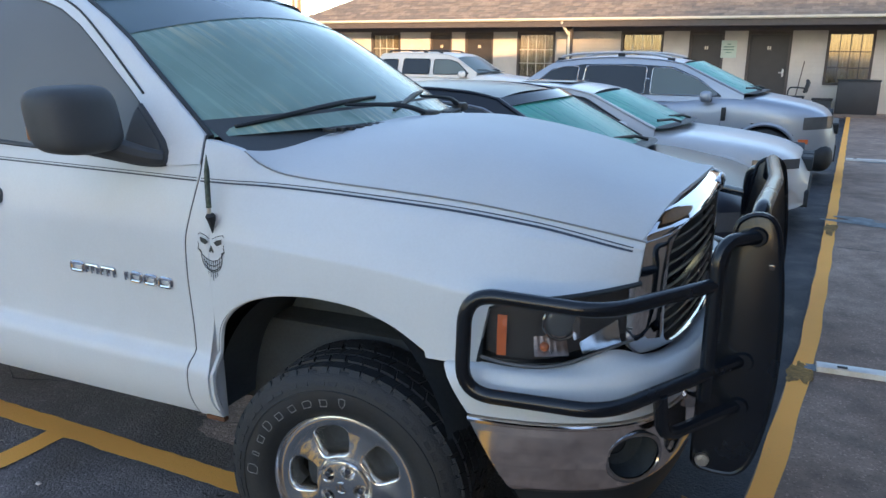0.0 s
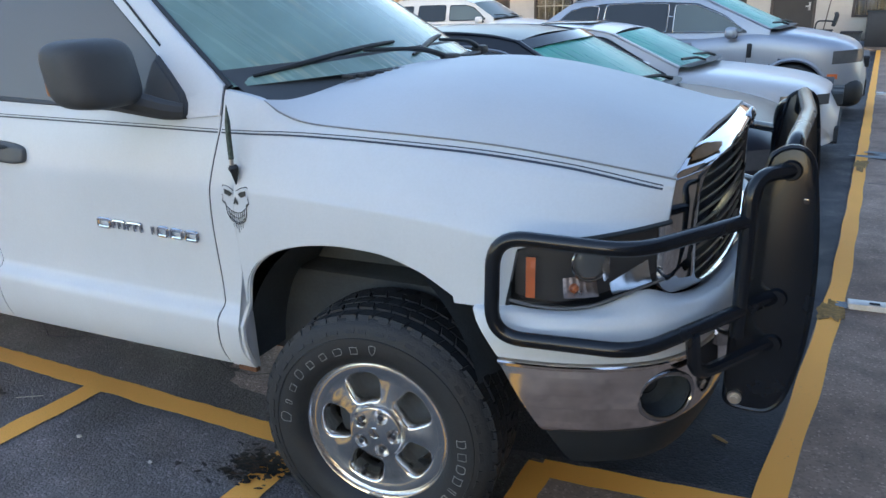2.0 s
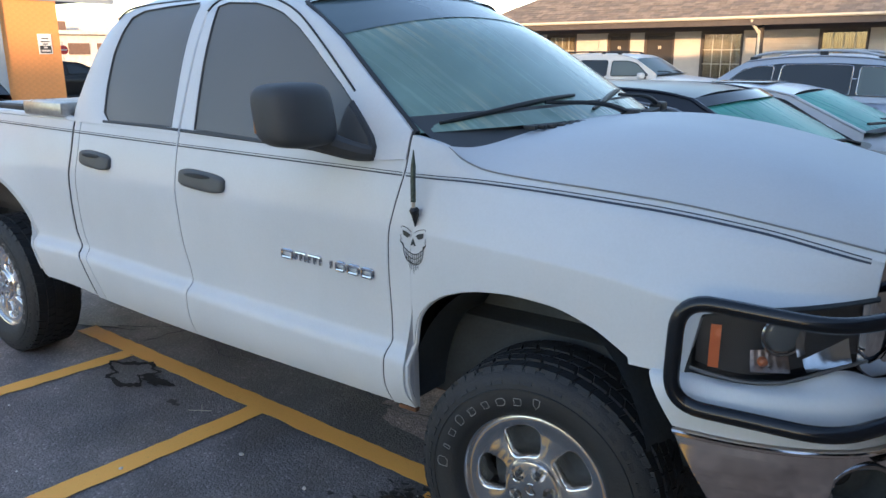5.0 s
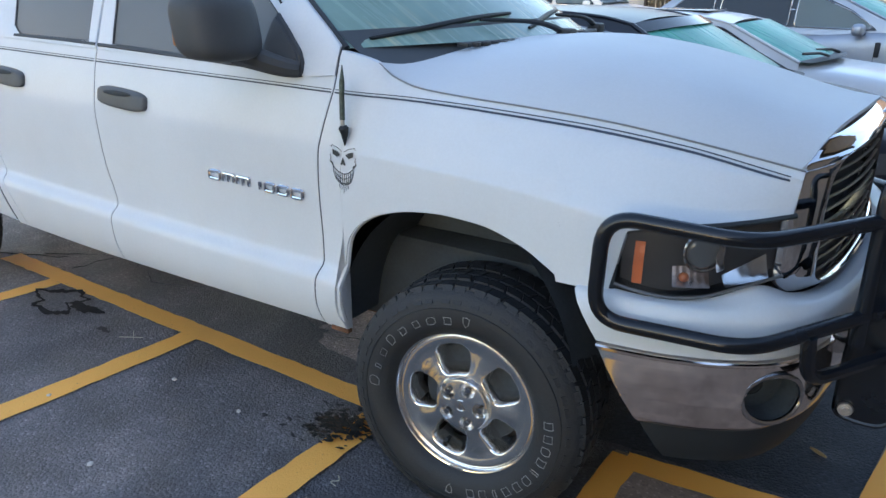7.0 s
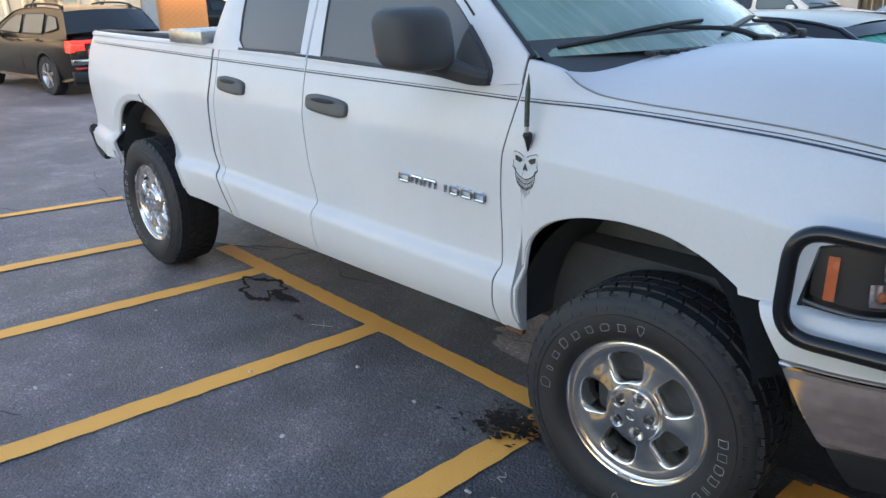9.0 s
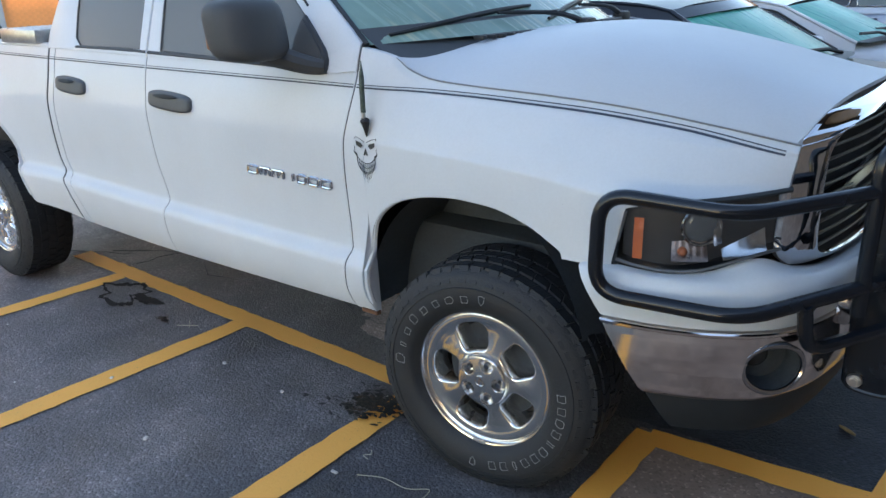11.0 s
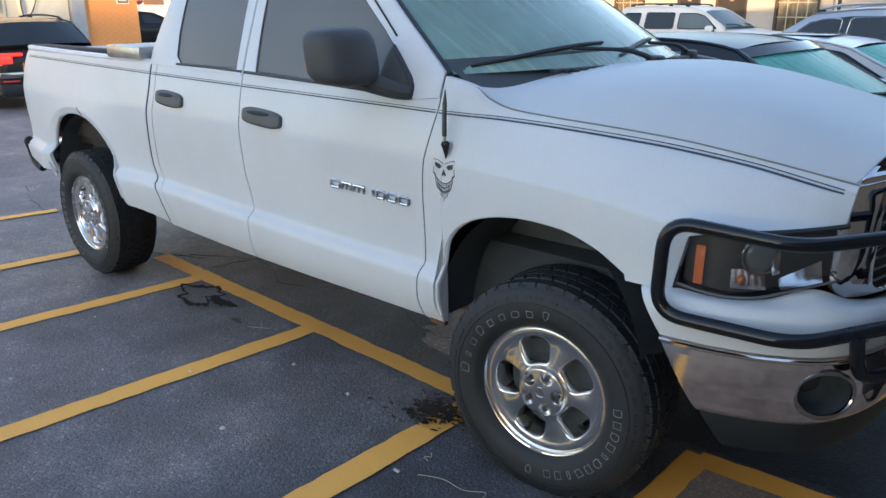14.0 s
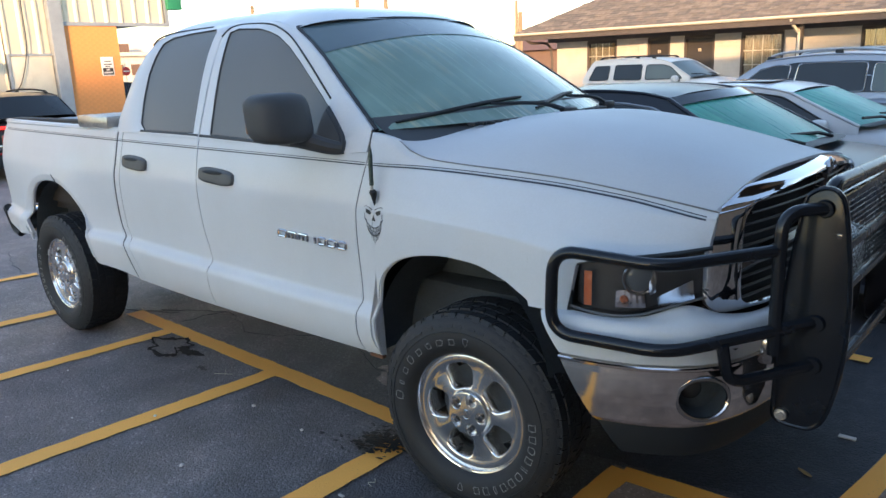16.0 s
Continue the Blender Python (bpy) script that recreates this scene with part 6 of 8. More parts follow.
# grille guard
guard = tagged(empty("grille_guard"), "black steel tube grille guard with upright plates")
guard.parent = truck
PLATE = [(1.052, 1.235), (1.066, 1.264), (1.090, 1.279), (1.115, 1.283), (1.140, 1.273), (1.160, 1.240), (1.174, 1.160), (1.186, 1.060), (1.194, 0.950), (1.195, 0.840), (1.188, 0.730), (1.172, 0.630), (1.150, 0.550), (1.120, 0.512), (1.085, 0.503), (1.030, 0.506), (1.003, 0.520), (0.998, 0.560), (1.000, 0.720), (1.008, 0.900), (1.028, 1.080)]
for s in (-1, 1):
    y = s * 0.618
    out = smooth_path(PLATE, 3, True)
    part("upright_plate", prism([tuple(p) for p in out], y - 0.005, y + 0.005, 0.002), BLACK_GLOSS, guard, "flat black upright plate")
    part("plate_edge", tube([(p[0], y, p[1]) for p in out], 0.0085, 6, False, True), BLACK_GLOSS, guard, "rolled plate edge")
    o = s * 1.0
    loop = rounded([(1.022, o * 0.735, 1.108), (0.795, o * 1.040, 1.092), (0.452, o * 1.092, 1.112), (0.446, o * 1.096, 0.838), (0.815, o * 1.048, 0.834), (1.022, o * 0.745, 0.858)], 0.085, 8)
    part("lamp_loop", tube(loop, 0.0200, 12), BLACK_GLOSS, guard, "bent lamp guard tube")
    up = rounded([(1.022, o * 0.742, 0.780), (1.022, o * 0.738, 1.225), (1.112, o * 0.618, 1.222)], 0.085, 7)
    part("guard_tube", tube(up, 0.0200, 12), BLACK_GLOSS, guard)
    part("guard_tube", tube([(1.022, o * 0.742, 0.858), (1.100, o * 0.618, 0.862)], 0.020, 10), BLACK_GLOSS, guard)
    hook = rounded([(0.925, o * 0.905, 0.842), (0.935, o * 0.870, 0.705), (1.105, o * 0.618, 0.724)], 0.06, 6)
    part("guard_tube", tube(hook, 0.0190, 10), BLACK_GLOSS, guard)
    bm = bmesh.new()
    bmesh.ops.create_cone(bm, cap_ends=True, segments=20, radius1=0.021, radius2=0.019, depth=0.010)
    bm.transform(Matrix.Translation((1.026, y + s * 0.012, 0.536)) @ Matrix.Rotation(radians(90), 4, "X"))
    b2 = bmesh.new()
    bmesh.ops.create_cone(b2, cap_ends=True, segments=6, radius1=0.0125, radius2=0.0115, depth=0.012)
    join_bm(bm, b2, Matrix.Translation((1.026, y + s * 0.022, 0.536)) @ Matrix.Rotation(radians(90), 4, "X"))
    part("mounting_bolt", bm, STEEL, guard, "zinc hex bolt and washer", True, 25)
    part("plate_tag", block(1.146, 1.160, y + s * 0.006 - 0.002, y + s * 0.006 + 0.002, 1.135, 1.150, 0.001), DARK_CHROME, guard, "small metal tag")
    for jz in (0.724, 0.862, 1.222):
        bm = bmesh.new()
        bmesh.ops.create_cone(bm, cap_ends=True, segments=16, radius1=0.030, radius2=0.024, depth=0.016)
        part("weld_collar", bm.copy() if False else join_bm(bmesh.new(), bm, Matrix.Translation((1.108, y + s * 0.010, jz)) @ Matrix.Rotation(radians(90), 4, "X")), BLACK_GLOSS, guard)
top = rounded([(1.105, -0.612, 1.205), (1.110, -0.555, 1.285), (1.135, 0.0, 1.288), (1.110, 0.555, 1.285), (1.105, 0.612, 1.205)], 0.07, 6)
part("top_tube", tube(top, 0.0245, 12), BLACK_GLOSS, guard, "top crossing tube")
for z, h in ((1.232, 0.014), (1.055, 0.016), (0.905, 0.014), (0.640, 0.022)):
    part("cross_bar", block(1.105, 1.130, -0.612, 0.612, z - h, z + h, 0.006), BLACK_GLOSS, guard, "black cross bar")
bm = bmesh.new()
for k in range(61):
    y = -0.60 + k * 0.02
    block(1.1135, 1.1155, y - 0.0012, y + 0.0012, 0.912, 1.226, 0, 1, bm)
for k in range(17):
    z = 0.915 + k * 0.0193
    block(1.1155, 1.1172, -0.61, 0.61, z - 0.0012, z + 0.0012, 0, 1, bm)
part("wire_mesh", bm, BLACK_GLOSS, guard, "black expanded wire mesh", False)

# wheels
RIM_CHROME = surface("wheel_chrome", (0.86, 0.84, 0.82), 0.18, 1.0, 0.08, 5, 80, 0, 0, 0.04)


def wheel_at(x, side, turn):
    """A wheel with its axle along y; its face looks along -y."""
    w = tagged(empty("wheel"), "chrome five-spoke wheel with all-terrain tyre")
    R = 0.402
    prof = [(0.232, -0.108), (0.243, -0.122), (0.252, -0.134), (0.268, -0.146), (0.290, -0.1525), (0.316, -0.1535), (0.330, -0.152), (0.346, -0.148), (0.364, -0.141), (0.380, -0.130), (0.390, -0.116), (0.3945, -0.095), (0.396, 0.0), (0.3945, 0.095), (0.390, 0.115), (0.380, 0.129), (0.346, 0.145), (0.316, 0.150), (0.262, 0.134), (0.232, 0.10)]
    tyre = part("tyre", lathe(prof, 96), BLACK_RUBBER, w, "black all-terrain tyre")
    bm = bmesh.new()
    rnd = random.Random(7)
    NB = 46
    for k in range(NB):
        for row, (yc, hw) in enumerate(((-0.096, 0.0235), (-0.0485, 0.0225), (0.0, 0.0235), (0.0485, 0.0225), (0.096, 0.0235))):
            a = (k + (0.5 if row % 2 else 0) + rnd.uniform(-0.06, 0.06)) * 2 * math.pi / NB
            da = math.pi / NB * 0.91
            h = R + rnd.uniform(-0.001, 0.001) - (0.004 if row in (0, 4) else 0)
            vs = []
            for r, q in ((0.386, 1.0), (h, 0.9)):
                for sa, sy, sk in ((-1, -1, 0.25), (1, -1, 0.25), (1, 1, -0.25), (-1, 1, -0.25)):
                    aa = a + da * q * sa + da * sk * (1 if row % 2 else -1)
                    vs.append(bm.verts.new((r * math.sin(aa), yc + hw * q * sy, r * math.cos(aa))))
            for f in ((4, 5, 6, 7), (0, 1, 5, 4), (1, 2, 6, 5), (2, 3, 7, 6), (3, 0, 4, 7)):
                bm.faces.new([vs[i] for i in f])
        for sy in (-1, 1):
            a = k * 2 * math.pi / NB
            vs = []
            for r, y, q in ((0.348, 0.1460, 0.9), (0.392, 0.112, 1.0), (0.3495, 0.1500, 0.85), (0.3965, 0.1180, 0.95)):
                for sa in (-1, 1):
                    aa = a + math.pi / NB * 0.66 * q * sa + (0.2 if k % 2 else -0.2) * math.pi / NB
                    vs.append(bm.verts.new((r * math.sin(aa), y * sy, r * math.cos(aa))))
            for f in ((4, 5, 7, 6), (0, 1, 5, 4), (2, 6, 7, 3), (0, 4, 6, 2), (1, 3, 7, 5)):
                bm.faces.new([vs[i] for i in f])
    bmesh.ops.recalc_face_normals(bm, faces=bm.faces)
    tagged(under(bm_object("tread", bm, BLACK_RUBBER, False), tyre), "chunky tread blocks", kind="stuff")
    ring = lathe([(0.330, -0.1515), (0.331, -0.1545), (0.3335, -0.1545), (0.335, -0.1505)], 96)
    part("sidewall_ring", ring, BLACK_RUBBER, tyre)

    # lettering as plain outlined blocks
    def glyph(deg, wd, ht, r0=0.280, shield=False, kind=0):
        a = radians(deg)
        half = wd / 2
        if shield:
            outline = [(-half, ht), (0, ht * 1.08), (half, ht), (half * 0.9, ht * 0.4), (0, 0), (-half * 0.9, ht * 0.4)]
        elif kind % 3 == 0:
            outline = [(-half, 0.0), (-half * 0.3, 0.0), (half * 0.5, 0.0), (half, ht * 0.3), (half, ht * 0.75), (half * 0.6, ht), (-half * 0.5, ht), (-half, ht * 0.8)]
        elif kind % 3 == 1:
            outline = [(-half, 0), (half * 0.8, 0), (half, ht * 0.5), (half * 0.8, ht), (-half, ht), (-half * 0.8, ht * 0.5)]
        else:
            outline = [(-half * 0.8, 0), (half, ht * 0.06), (half * 0.85, ht), (-half, ht * 0.94)]
        pts = []
        for u, v in outline:
            r = r0 + v
            aa = a + u / (r0 + ht / 2)
            pts.append((r * math.sin(aa), -0.1545 + 0.012 * max(0, (0.286 - r) / 0.03), r * math.cos(aa)))
        part("sidewall_letter", tube(pts, 0.0011, 4, False, True), LETTER_WHITE, tyre, "raised white outline block")

    for i in range(8):
        glyph(-68.5 + 11.1 * i, (0.032, 0.012, 0.026, 0.026, 0.026, 0.024, 0.030, 0.026)[i], 0.034 if i == 0 else (0.030 if i == 3 else 0.022), 0.284, False, i)
    glyph(21.0, 0.020, 0.030, 0.284, True)
    for i in range(11):
        glyph(101.0 + 8.6 * i, 0.010 if i in (4, 8) else 0.026, 0.028, 0.282, False, i + 1)
    glyph(201.5, 0.020, 0.030, 0.282, True)

    # rim: pressed face with five windows
    rim = empty("rim")
    rim.parent = w
    tagged(rim, "chrome five-spoke rim")
    NA, NR = 400, 72
    dish = curve([0.070, 0.094, 0.106, 0.125, 0.150, 0.175, 0.195, 0.208, 0.220, 0.229, 0.234], [-0.112, -0.108, -0.105, -0.100, -0.097, -0.098, -0.1025, -0.106, -0.1075, -0.106, -0.102])
    rows = []
    keep = []
    for j in range(NR + 1):
        r = 0.070 + (0.234 - 0.070) * j / NR
        row, flags = [], []
        for k in range(NA):
            a = k * 2 * math.pi / NA
            s = abs(((math.degrees(a) + 36) % 72) - 36)   # degrees from a window's middle
            across = r * math.sin(radians(s)) / (0.043 + 0.015 * min(1.0, max(0.0, (r - 0.100) / 0.075)))
            rad = abs(r - 0.149) / 0.047
            d = (across ** 4 + rad ** 4) ** 0.25
            lip = 1 - min(1, max(0, (d - 0.90) / 0.26))
            lip = lip * lip * (3 - 2 * lip)
            away = 36 - s                                  # degrees from a spoke's middle
            body = math.sin(min(1, max(0, (r - 0.098) / 0.100)) * math.pi)
            y = dish(r) - 0.007 * body * math.exp(-(away / 13) ** 2)
            y += 0.022 * lip * lip + 0.060 * min(1, max(0, (0.93 - d) / 0.10))
            row.append((r * math.sin(a), y, r * math.cos(a)))
            flags.append(d < 0.845)
        rows.append(row)
        keep.append(flags)
    verts, faces = grid_mesh(rows, True)
    faces = [f for f in faces if not all(keep[i // NA][i % NA] for i in f)]
    under(mesh_object("rim_face", verts, faces, RIM_CHROME), rim, "pressed chrome spokes")
    part("rim_lip", lathe([(0.229, -0.098), (0.2315, -0.106), (0.2335, -0.113), (0.236, -0.1185), (0.240, -0.1200), (0.2435, -0.117), (0.244, -0.108), (0.236, -0.10)], 96), RIM_CHROME, rim, "bright rim lip")
    part("rim_barrel", lathe([(0.228, -0.09), (0.210, -0.05), (0.202, 0.09)], 64), surface("rim_barrel_dark", (0.05, 0.05, 0.055), 0.5, 0.6), rim)
    part("brake_drum", lathe([(0.0, -0.03), (0.17, -0.03), (0.175, -0.02), (0.175, 0.08)], 48), DARK_VOID, w, "dark brake drum")
    rows = []
    for j in range(26):
        r = 0.098 * j / 25
        row = []
        for k in range(120):
            a = k * 2 * math.pi / 120
            x, z = r * math.sin(a), r * math.cos(a)
            y = -0.130 + 0.006 * (r / 0.09) ** 2 + 0.030 * max(0, (r - 0.084) / 0.014) ** 2
            for q in range(5):
                b = radians(36 + 72 * q)
                d = math.hypot(x - 0.062 * math.sin(b), z - 0.062 * math.cos(b))
                m = 1 - min(1, max(0, (d - 0.0185) / 0.005))
                y += 0.024 * m * m * (3 - 2 * m)
            row.append((x, y, z))
        rows.append(row)
    verts, faces = grid_mesh(rows, True)
    cap = under(mesh_object("centre_cap", verts, faces, RIM_CHROME), w, "chrome centre cap")
    bm = tube([(0.018 * math.sin(a), -0.1305, 0.002 + 0.018 * math.cos(a)) for a in np.linspace(2.4, 7.0, 16)], 0.0018, 6)
    join_bm(bm, tube([(-0.010, -0.131, -0.012), (0.0, -0.132, 0.014), (0.010, -0.131, -0.012)], 0.0018, 6))
    part("cap_emblem", bm, SMOKED_CHROME, cap, "stamped emblem outline")
    for k in range(5):
        a = radians(36 + 72 * k)
        c = Vector((0.062 * math.sin(a), 0, 0.062 * math.cos(a)))
        bm = bmesh.new()
        bmesh.ops.create_cone(bm, cap_ends=True, segments=6, radius1=0.0125, radius2=0.0105, depth=0.020)
        bmesh.ops.bevel(bm, geom=[e for e in bm.edges], offset=0.002, segments=2, affect="EDGES")
        bm.transform(Matrix.Translation(c + Vector((0, -0.118, 0))) @ Matrix.Rotation(radians(90), 4, "X"))
        part("lug_nut", bm, SMOKED_CHROME, w, "steel lug nut")
    part("valve_stem", tube([(0.186 * math.sin(radians(219)), -0.060, 0.186 * math.cos(radians(219))), (0.172 * math.sin(radians(219)), -0.100, 0.172 * math.cos(radians(219)))], 0.0065, 8), BLACK_RUBBER, w)
    for q in range(5):
        a = radians(196 + q * 2.4)
        part("wheel_weight", block(-0.004, 0.004, -0.004, 0.004, -0.004, 0.004, 0.001), STEEL, rim).matrix_basis = Matrix.Translation((0.238 * math.sin(a), -0.120, 0.238 * math.cos(a))) @ Matrix.Rotation(-a, 4, "Y")
    return w


front_wheel = wheel_at(0, -1, 0)
front_wheel.parent = truck
front_wheel.matrix_basis = Matrix.Translation((0.004, -0.884, 0.392)) @ Matrix.Rotation(radians(5.5), 4, "Z") @ Matrix.Rotation(radians(-17), 4, "Y")


def wheel_copy(m):
    twin = copy_thing(front_wheel, m)
    twin.parent = truck
    return twin


tagged(front_wheel, group="truck wheels")
wheel_copy(Matrix.Translation((-3.505, -0.862, 0.400)) @ Matrix.Rotation(radians(100), 4, "Y"))
wheel_copy(Matrix.Translation((0.004, 0.884, 0.400)) @ Matrix.Rotation(math.pi + radians(5.5), 4, "Z"))
wheel_copy(Matrix.Translation((-3.505, 0.862, 0.400)) @ Matrix.Rotation(math.pi, 4, "Z"))


# mirrors
def superbox(c, h, p=3.2, nu=28, nv=18):
    rows = []
    sg = lambda v, e: math.copysign(abs(v) ** e, v)
    for j in range(nv + 1):
        b = -math.pi / 2 + math.pi * j / nv
        rows.append([(c[0] + h[0] * sg(math.cos(b), 2 / p) * sg(math.cos(a), 2 / p), c[1] + h[1] * sg(math.cos(b), 2 / p) * sg(math.sin(a), 2 / p), c[2] + h[2] * sg(math.sin(b), 2 / p)) for a in np.linspace(0, 2 * math.pi, nu + 1)])
    return grid_mesh(rows)


for s in (1,):
    mir = tagged(empty("door_mirror"), "large black plastic door mirror")
    mir.parent = truck
    verts, faces = superbox((-0.803, s * -1.130, 1.495), (0.094, 0.135, 0.100), 4.0, 40, 24)
    verts = [(x - 0.02 * (z - 1.49) / 0.1 - (0.035 if x > -0.8 else 0) * (abs(y + s * 1.13) / 0.135) ** 2, y, z) for x, y, z in verts]
    under(mesh_object("mirror_head", verts, faces, DUSTY_BLACK), mir, "black textured mirror shell")
    rows = [[(-0.8895, s * (-1.13 + a), 1.496 + b) for a in (-0.085, 0.085)] for b in (-0.060, 0.060)]
    verts, faces = grid_mesh(rows)
    under(mesh_object("mirror_glass", verts, faces, surface("mirror_silver", (0.8, 0.8, 0.8), 0.03, 1.0, 0.01)), mir, "mirror glass")
    part("turn_lamp", block(-0.872, -0.850, s * -1.2465 - 0.0105, s * -1.2465 + 0.0105, 1.440, 1.545, 0.009, 3), surface("mirror_lamp_amber", (0.30, 0.13, 0.05), 0.4), mir, "amber corner lamp")
    bm = bmesh.new()
    sail = [(-0.835, 1.360), (-0.650, 1.338), (-0.642, 1.352), (-0.645, 1.385), (-0.668, 1.420), (-0.735, 1.478), (-0.800, 1.530), (-0.815, 1.500), (-0.828, 1.420)]
    lo = [bm.verts.new((x, s * (-cab_y(x, z) + 0.004), z)) for x, z in sail]
    hi = [bm.verts.new((x * 0.97 - 0.022, s * (-cab_y(x, z) - 0.030), z * 0.97 + 0.0425)) for x, z in sail]
    n = len(sail)
    bm.faces.new(hi)
    for i in range(n):
        bm.faces.new((lo[i], lo[(i + 1) % n], hi[(i + 1) % n], hi[i]))
    bmesh.ops.recalc_face_normals(bm, faces=bm.faces)
    bmesh.ops.bevel(bm, geom=[e for e in bm.edges if all(v in hi for v in e.verts)], offset=0.008, segments=2, affect="EDGES")
    part("mirror_base", bm, DUSTY_BLACK, mir, "black mirror base")
    arm = smooth_path([(-0.66, s * -0.945, 1.362), (-0.70, s * -0.985, 1.372), (-0.755, s * -1.045, 1.400), (-0.78, s * -1.10, 1.425)], 5)
    part("mirror_arm", tube(arm, lambda t: 0.026 + 0.018 * t, 10), DUSTY_BLACK, mir, "short mirror arm")

# door handles
for s in (1, -1):
    for x0, x1, z in ((-1.690, -1.405, 1.192), (-2.470, -2.222, 1.214)):
        h = tagged(empty("door_handle"), "dark grey plastic door handle")
        h.parent = truck
        xm, hx = (x0 + x1) / 2, (x1 - x0) / 2
        verts, faces = superbox((xm, 0, 0), (hx, 0.026, 0.038), 4.5, 44, 20)
        verts = [(x, s * (-half_width(x, z + dz) - 0.002 + y), z + dz * (1 - 0.12 * ((x - xm) / hx) ** 2) - 0.008 * (x - xm) / hx) for x, y, dz in verts]
        under(mesh_object("handle_grip", verts, faces, surface("grey_handle_plastic", (0.070, 0.076, 0.080), 0.5, 0, 0.15, 6, 250, 0.1)), h)
        bm = bmesh.new()
        bmesh.ops.create_uvsphere(bm, u_segments=20, v_segments=10, radius=1)
        bm.transform(Matrix.Translation((xm, s * (-half_width(xm, z) - 0.028), z + 0.022)) @ Matrix.Diagonal((hx * 0.60, 0.004, 0.010, 1)))
        part("handle_recess", bm, DARK_VOID, h)


# pinstripes along the flank
def stripe(name, z_of, lo, hi, half, n, material, lift=0.0022):
    for s in (1, -1):
        rows = []
        for dz in (-half, half):
            rows.append([(x, s * -(half_width(x, z_of(x) + dz) + lift), z_of(x) + dz) for x in np.linspace(lo, hi, n)])
        verts, faces = grid_mesh(rows)
        under(mesh_object(name, verts, faces, material), truck, "thin dark pinstripe")


stripe_z = curve([-4.30, -2.57, -1.73, -1.05, -0.50, -0.10, 0.25, 0.55, 0.81], [1.357, 1.331, 1.321, 1.314, 1.307, 1.297, 1.276, 1.240, 1.186])
for lo, hi in ((-4.20, -2.578), (-2.565, -1.742), (-1.730, -0.522), (-0.508, 0.806)):
    stripe("pinstripe", lambda x: stripe_z(x) + 0.0044, lo, hi, 0.0014, 60, PINSTRIPE)
    stripe("pinstripe", lambda x: stripe_z(x) - 0.0044, lo, hi, 0.0026, 60, PINSTRIPE)

# chrome badge on the door, as plain blocks
badge = tagged(empty("door_badge"), "raised chrome badge of plain block shapes")
badge.parent = truck


def badge_block(x0, x1, kind):
    z0, z1 = 0.940, 0.980
    m = (x0 + x1) / 2
    g = 0.0062
    lines = {
        "box": [[(x0 + g, z0 + g), (x1 - g, z0 + g), (x1 - g, z1 - g), (x0 + g, z1 - g), (x0 + g, z0 + g)]],
        "bar": [[(m, z0 + g), (m, z1 - g)]],
        "gate": [[(x0 + g, z0 + g), (x0 + g, z1 - g), (x1 - g, z1 - g), (x1 - g, z0 + g)], [(x0 + g, 0.958), (x1 - g, 0.958)]],
        "comb": [[(x0 + g, z0 + g), (x0 + g, z1 - g), (x1 - g, z1 - g), (x1 - g, z0 + g)], [(m, z0 + g), (m, z1 - g)]],
        "steps": [[(x1 - g, z1 - g), (x0 + g, z1 - g), (x0 + g, 0.961), (x1 - g, 0.961), (x1 - g, z0 + g), (x0 + g, z0 + g)]],
    }[kind]
    bm = bmesh.new()
    for ln in lines:
        pts = []
        for x, z in ln:
            lean = (z - 0.96) * 0.12
            pts.append((x + lean, -(half_width(x, z) + 0.004), z - (x + 0.85) * 0.02))
        join_bm(bm, tube(rounded(pts, 0.006, 3), 0.0068, 8))
    part("badge_block", bm, CHROME, badge)


for x0, x1, kind in ((-1.095, -1.028, "box"), (-1.022, -0.958, "comb"), (-0.952, -0.882, "comb"), (-0.848, -0.822, "bar"), (-0.815, -0.762, "box"), (-0.756, -0.697, "box"), (-0.691, -0.632, "box")):
    badge_block(x0, x1, kind)

# dark decal on the fender
DECAL = surface("black_decal_vinyl", (0.03, 0.035, 0.035), 0.45)
decal = tagged(empty("fender_decal"), "black grinning mask decal")
decal.parent = truck


def decal_shape(pts, closed=True, r=None):
    pts = [(cx + (x - cx) * 0.92, cz + (z - cz) * 0.92) for x, z in pts]
    q = [(x, -(half_width(x, z) + 0.0025), z) for x, z in pts]
    if r:
        part("decal_line", tube(q, r, 4, True, closed), DECAL, decal)
    else:
        bm = bmesh.new()
        bm.faces.new([bm.verts.new(p) for p in q])
        bmesh.ops.recalc_face_normals(bm, faces=bm.faces)
        part("decal_patch", bm, DECAL, decal, "", False)


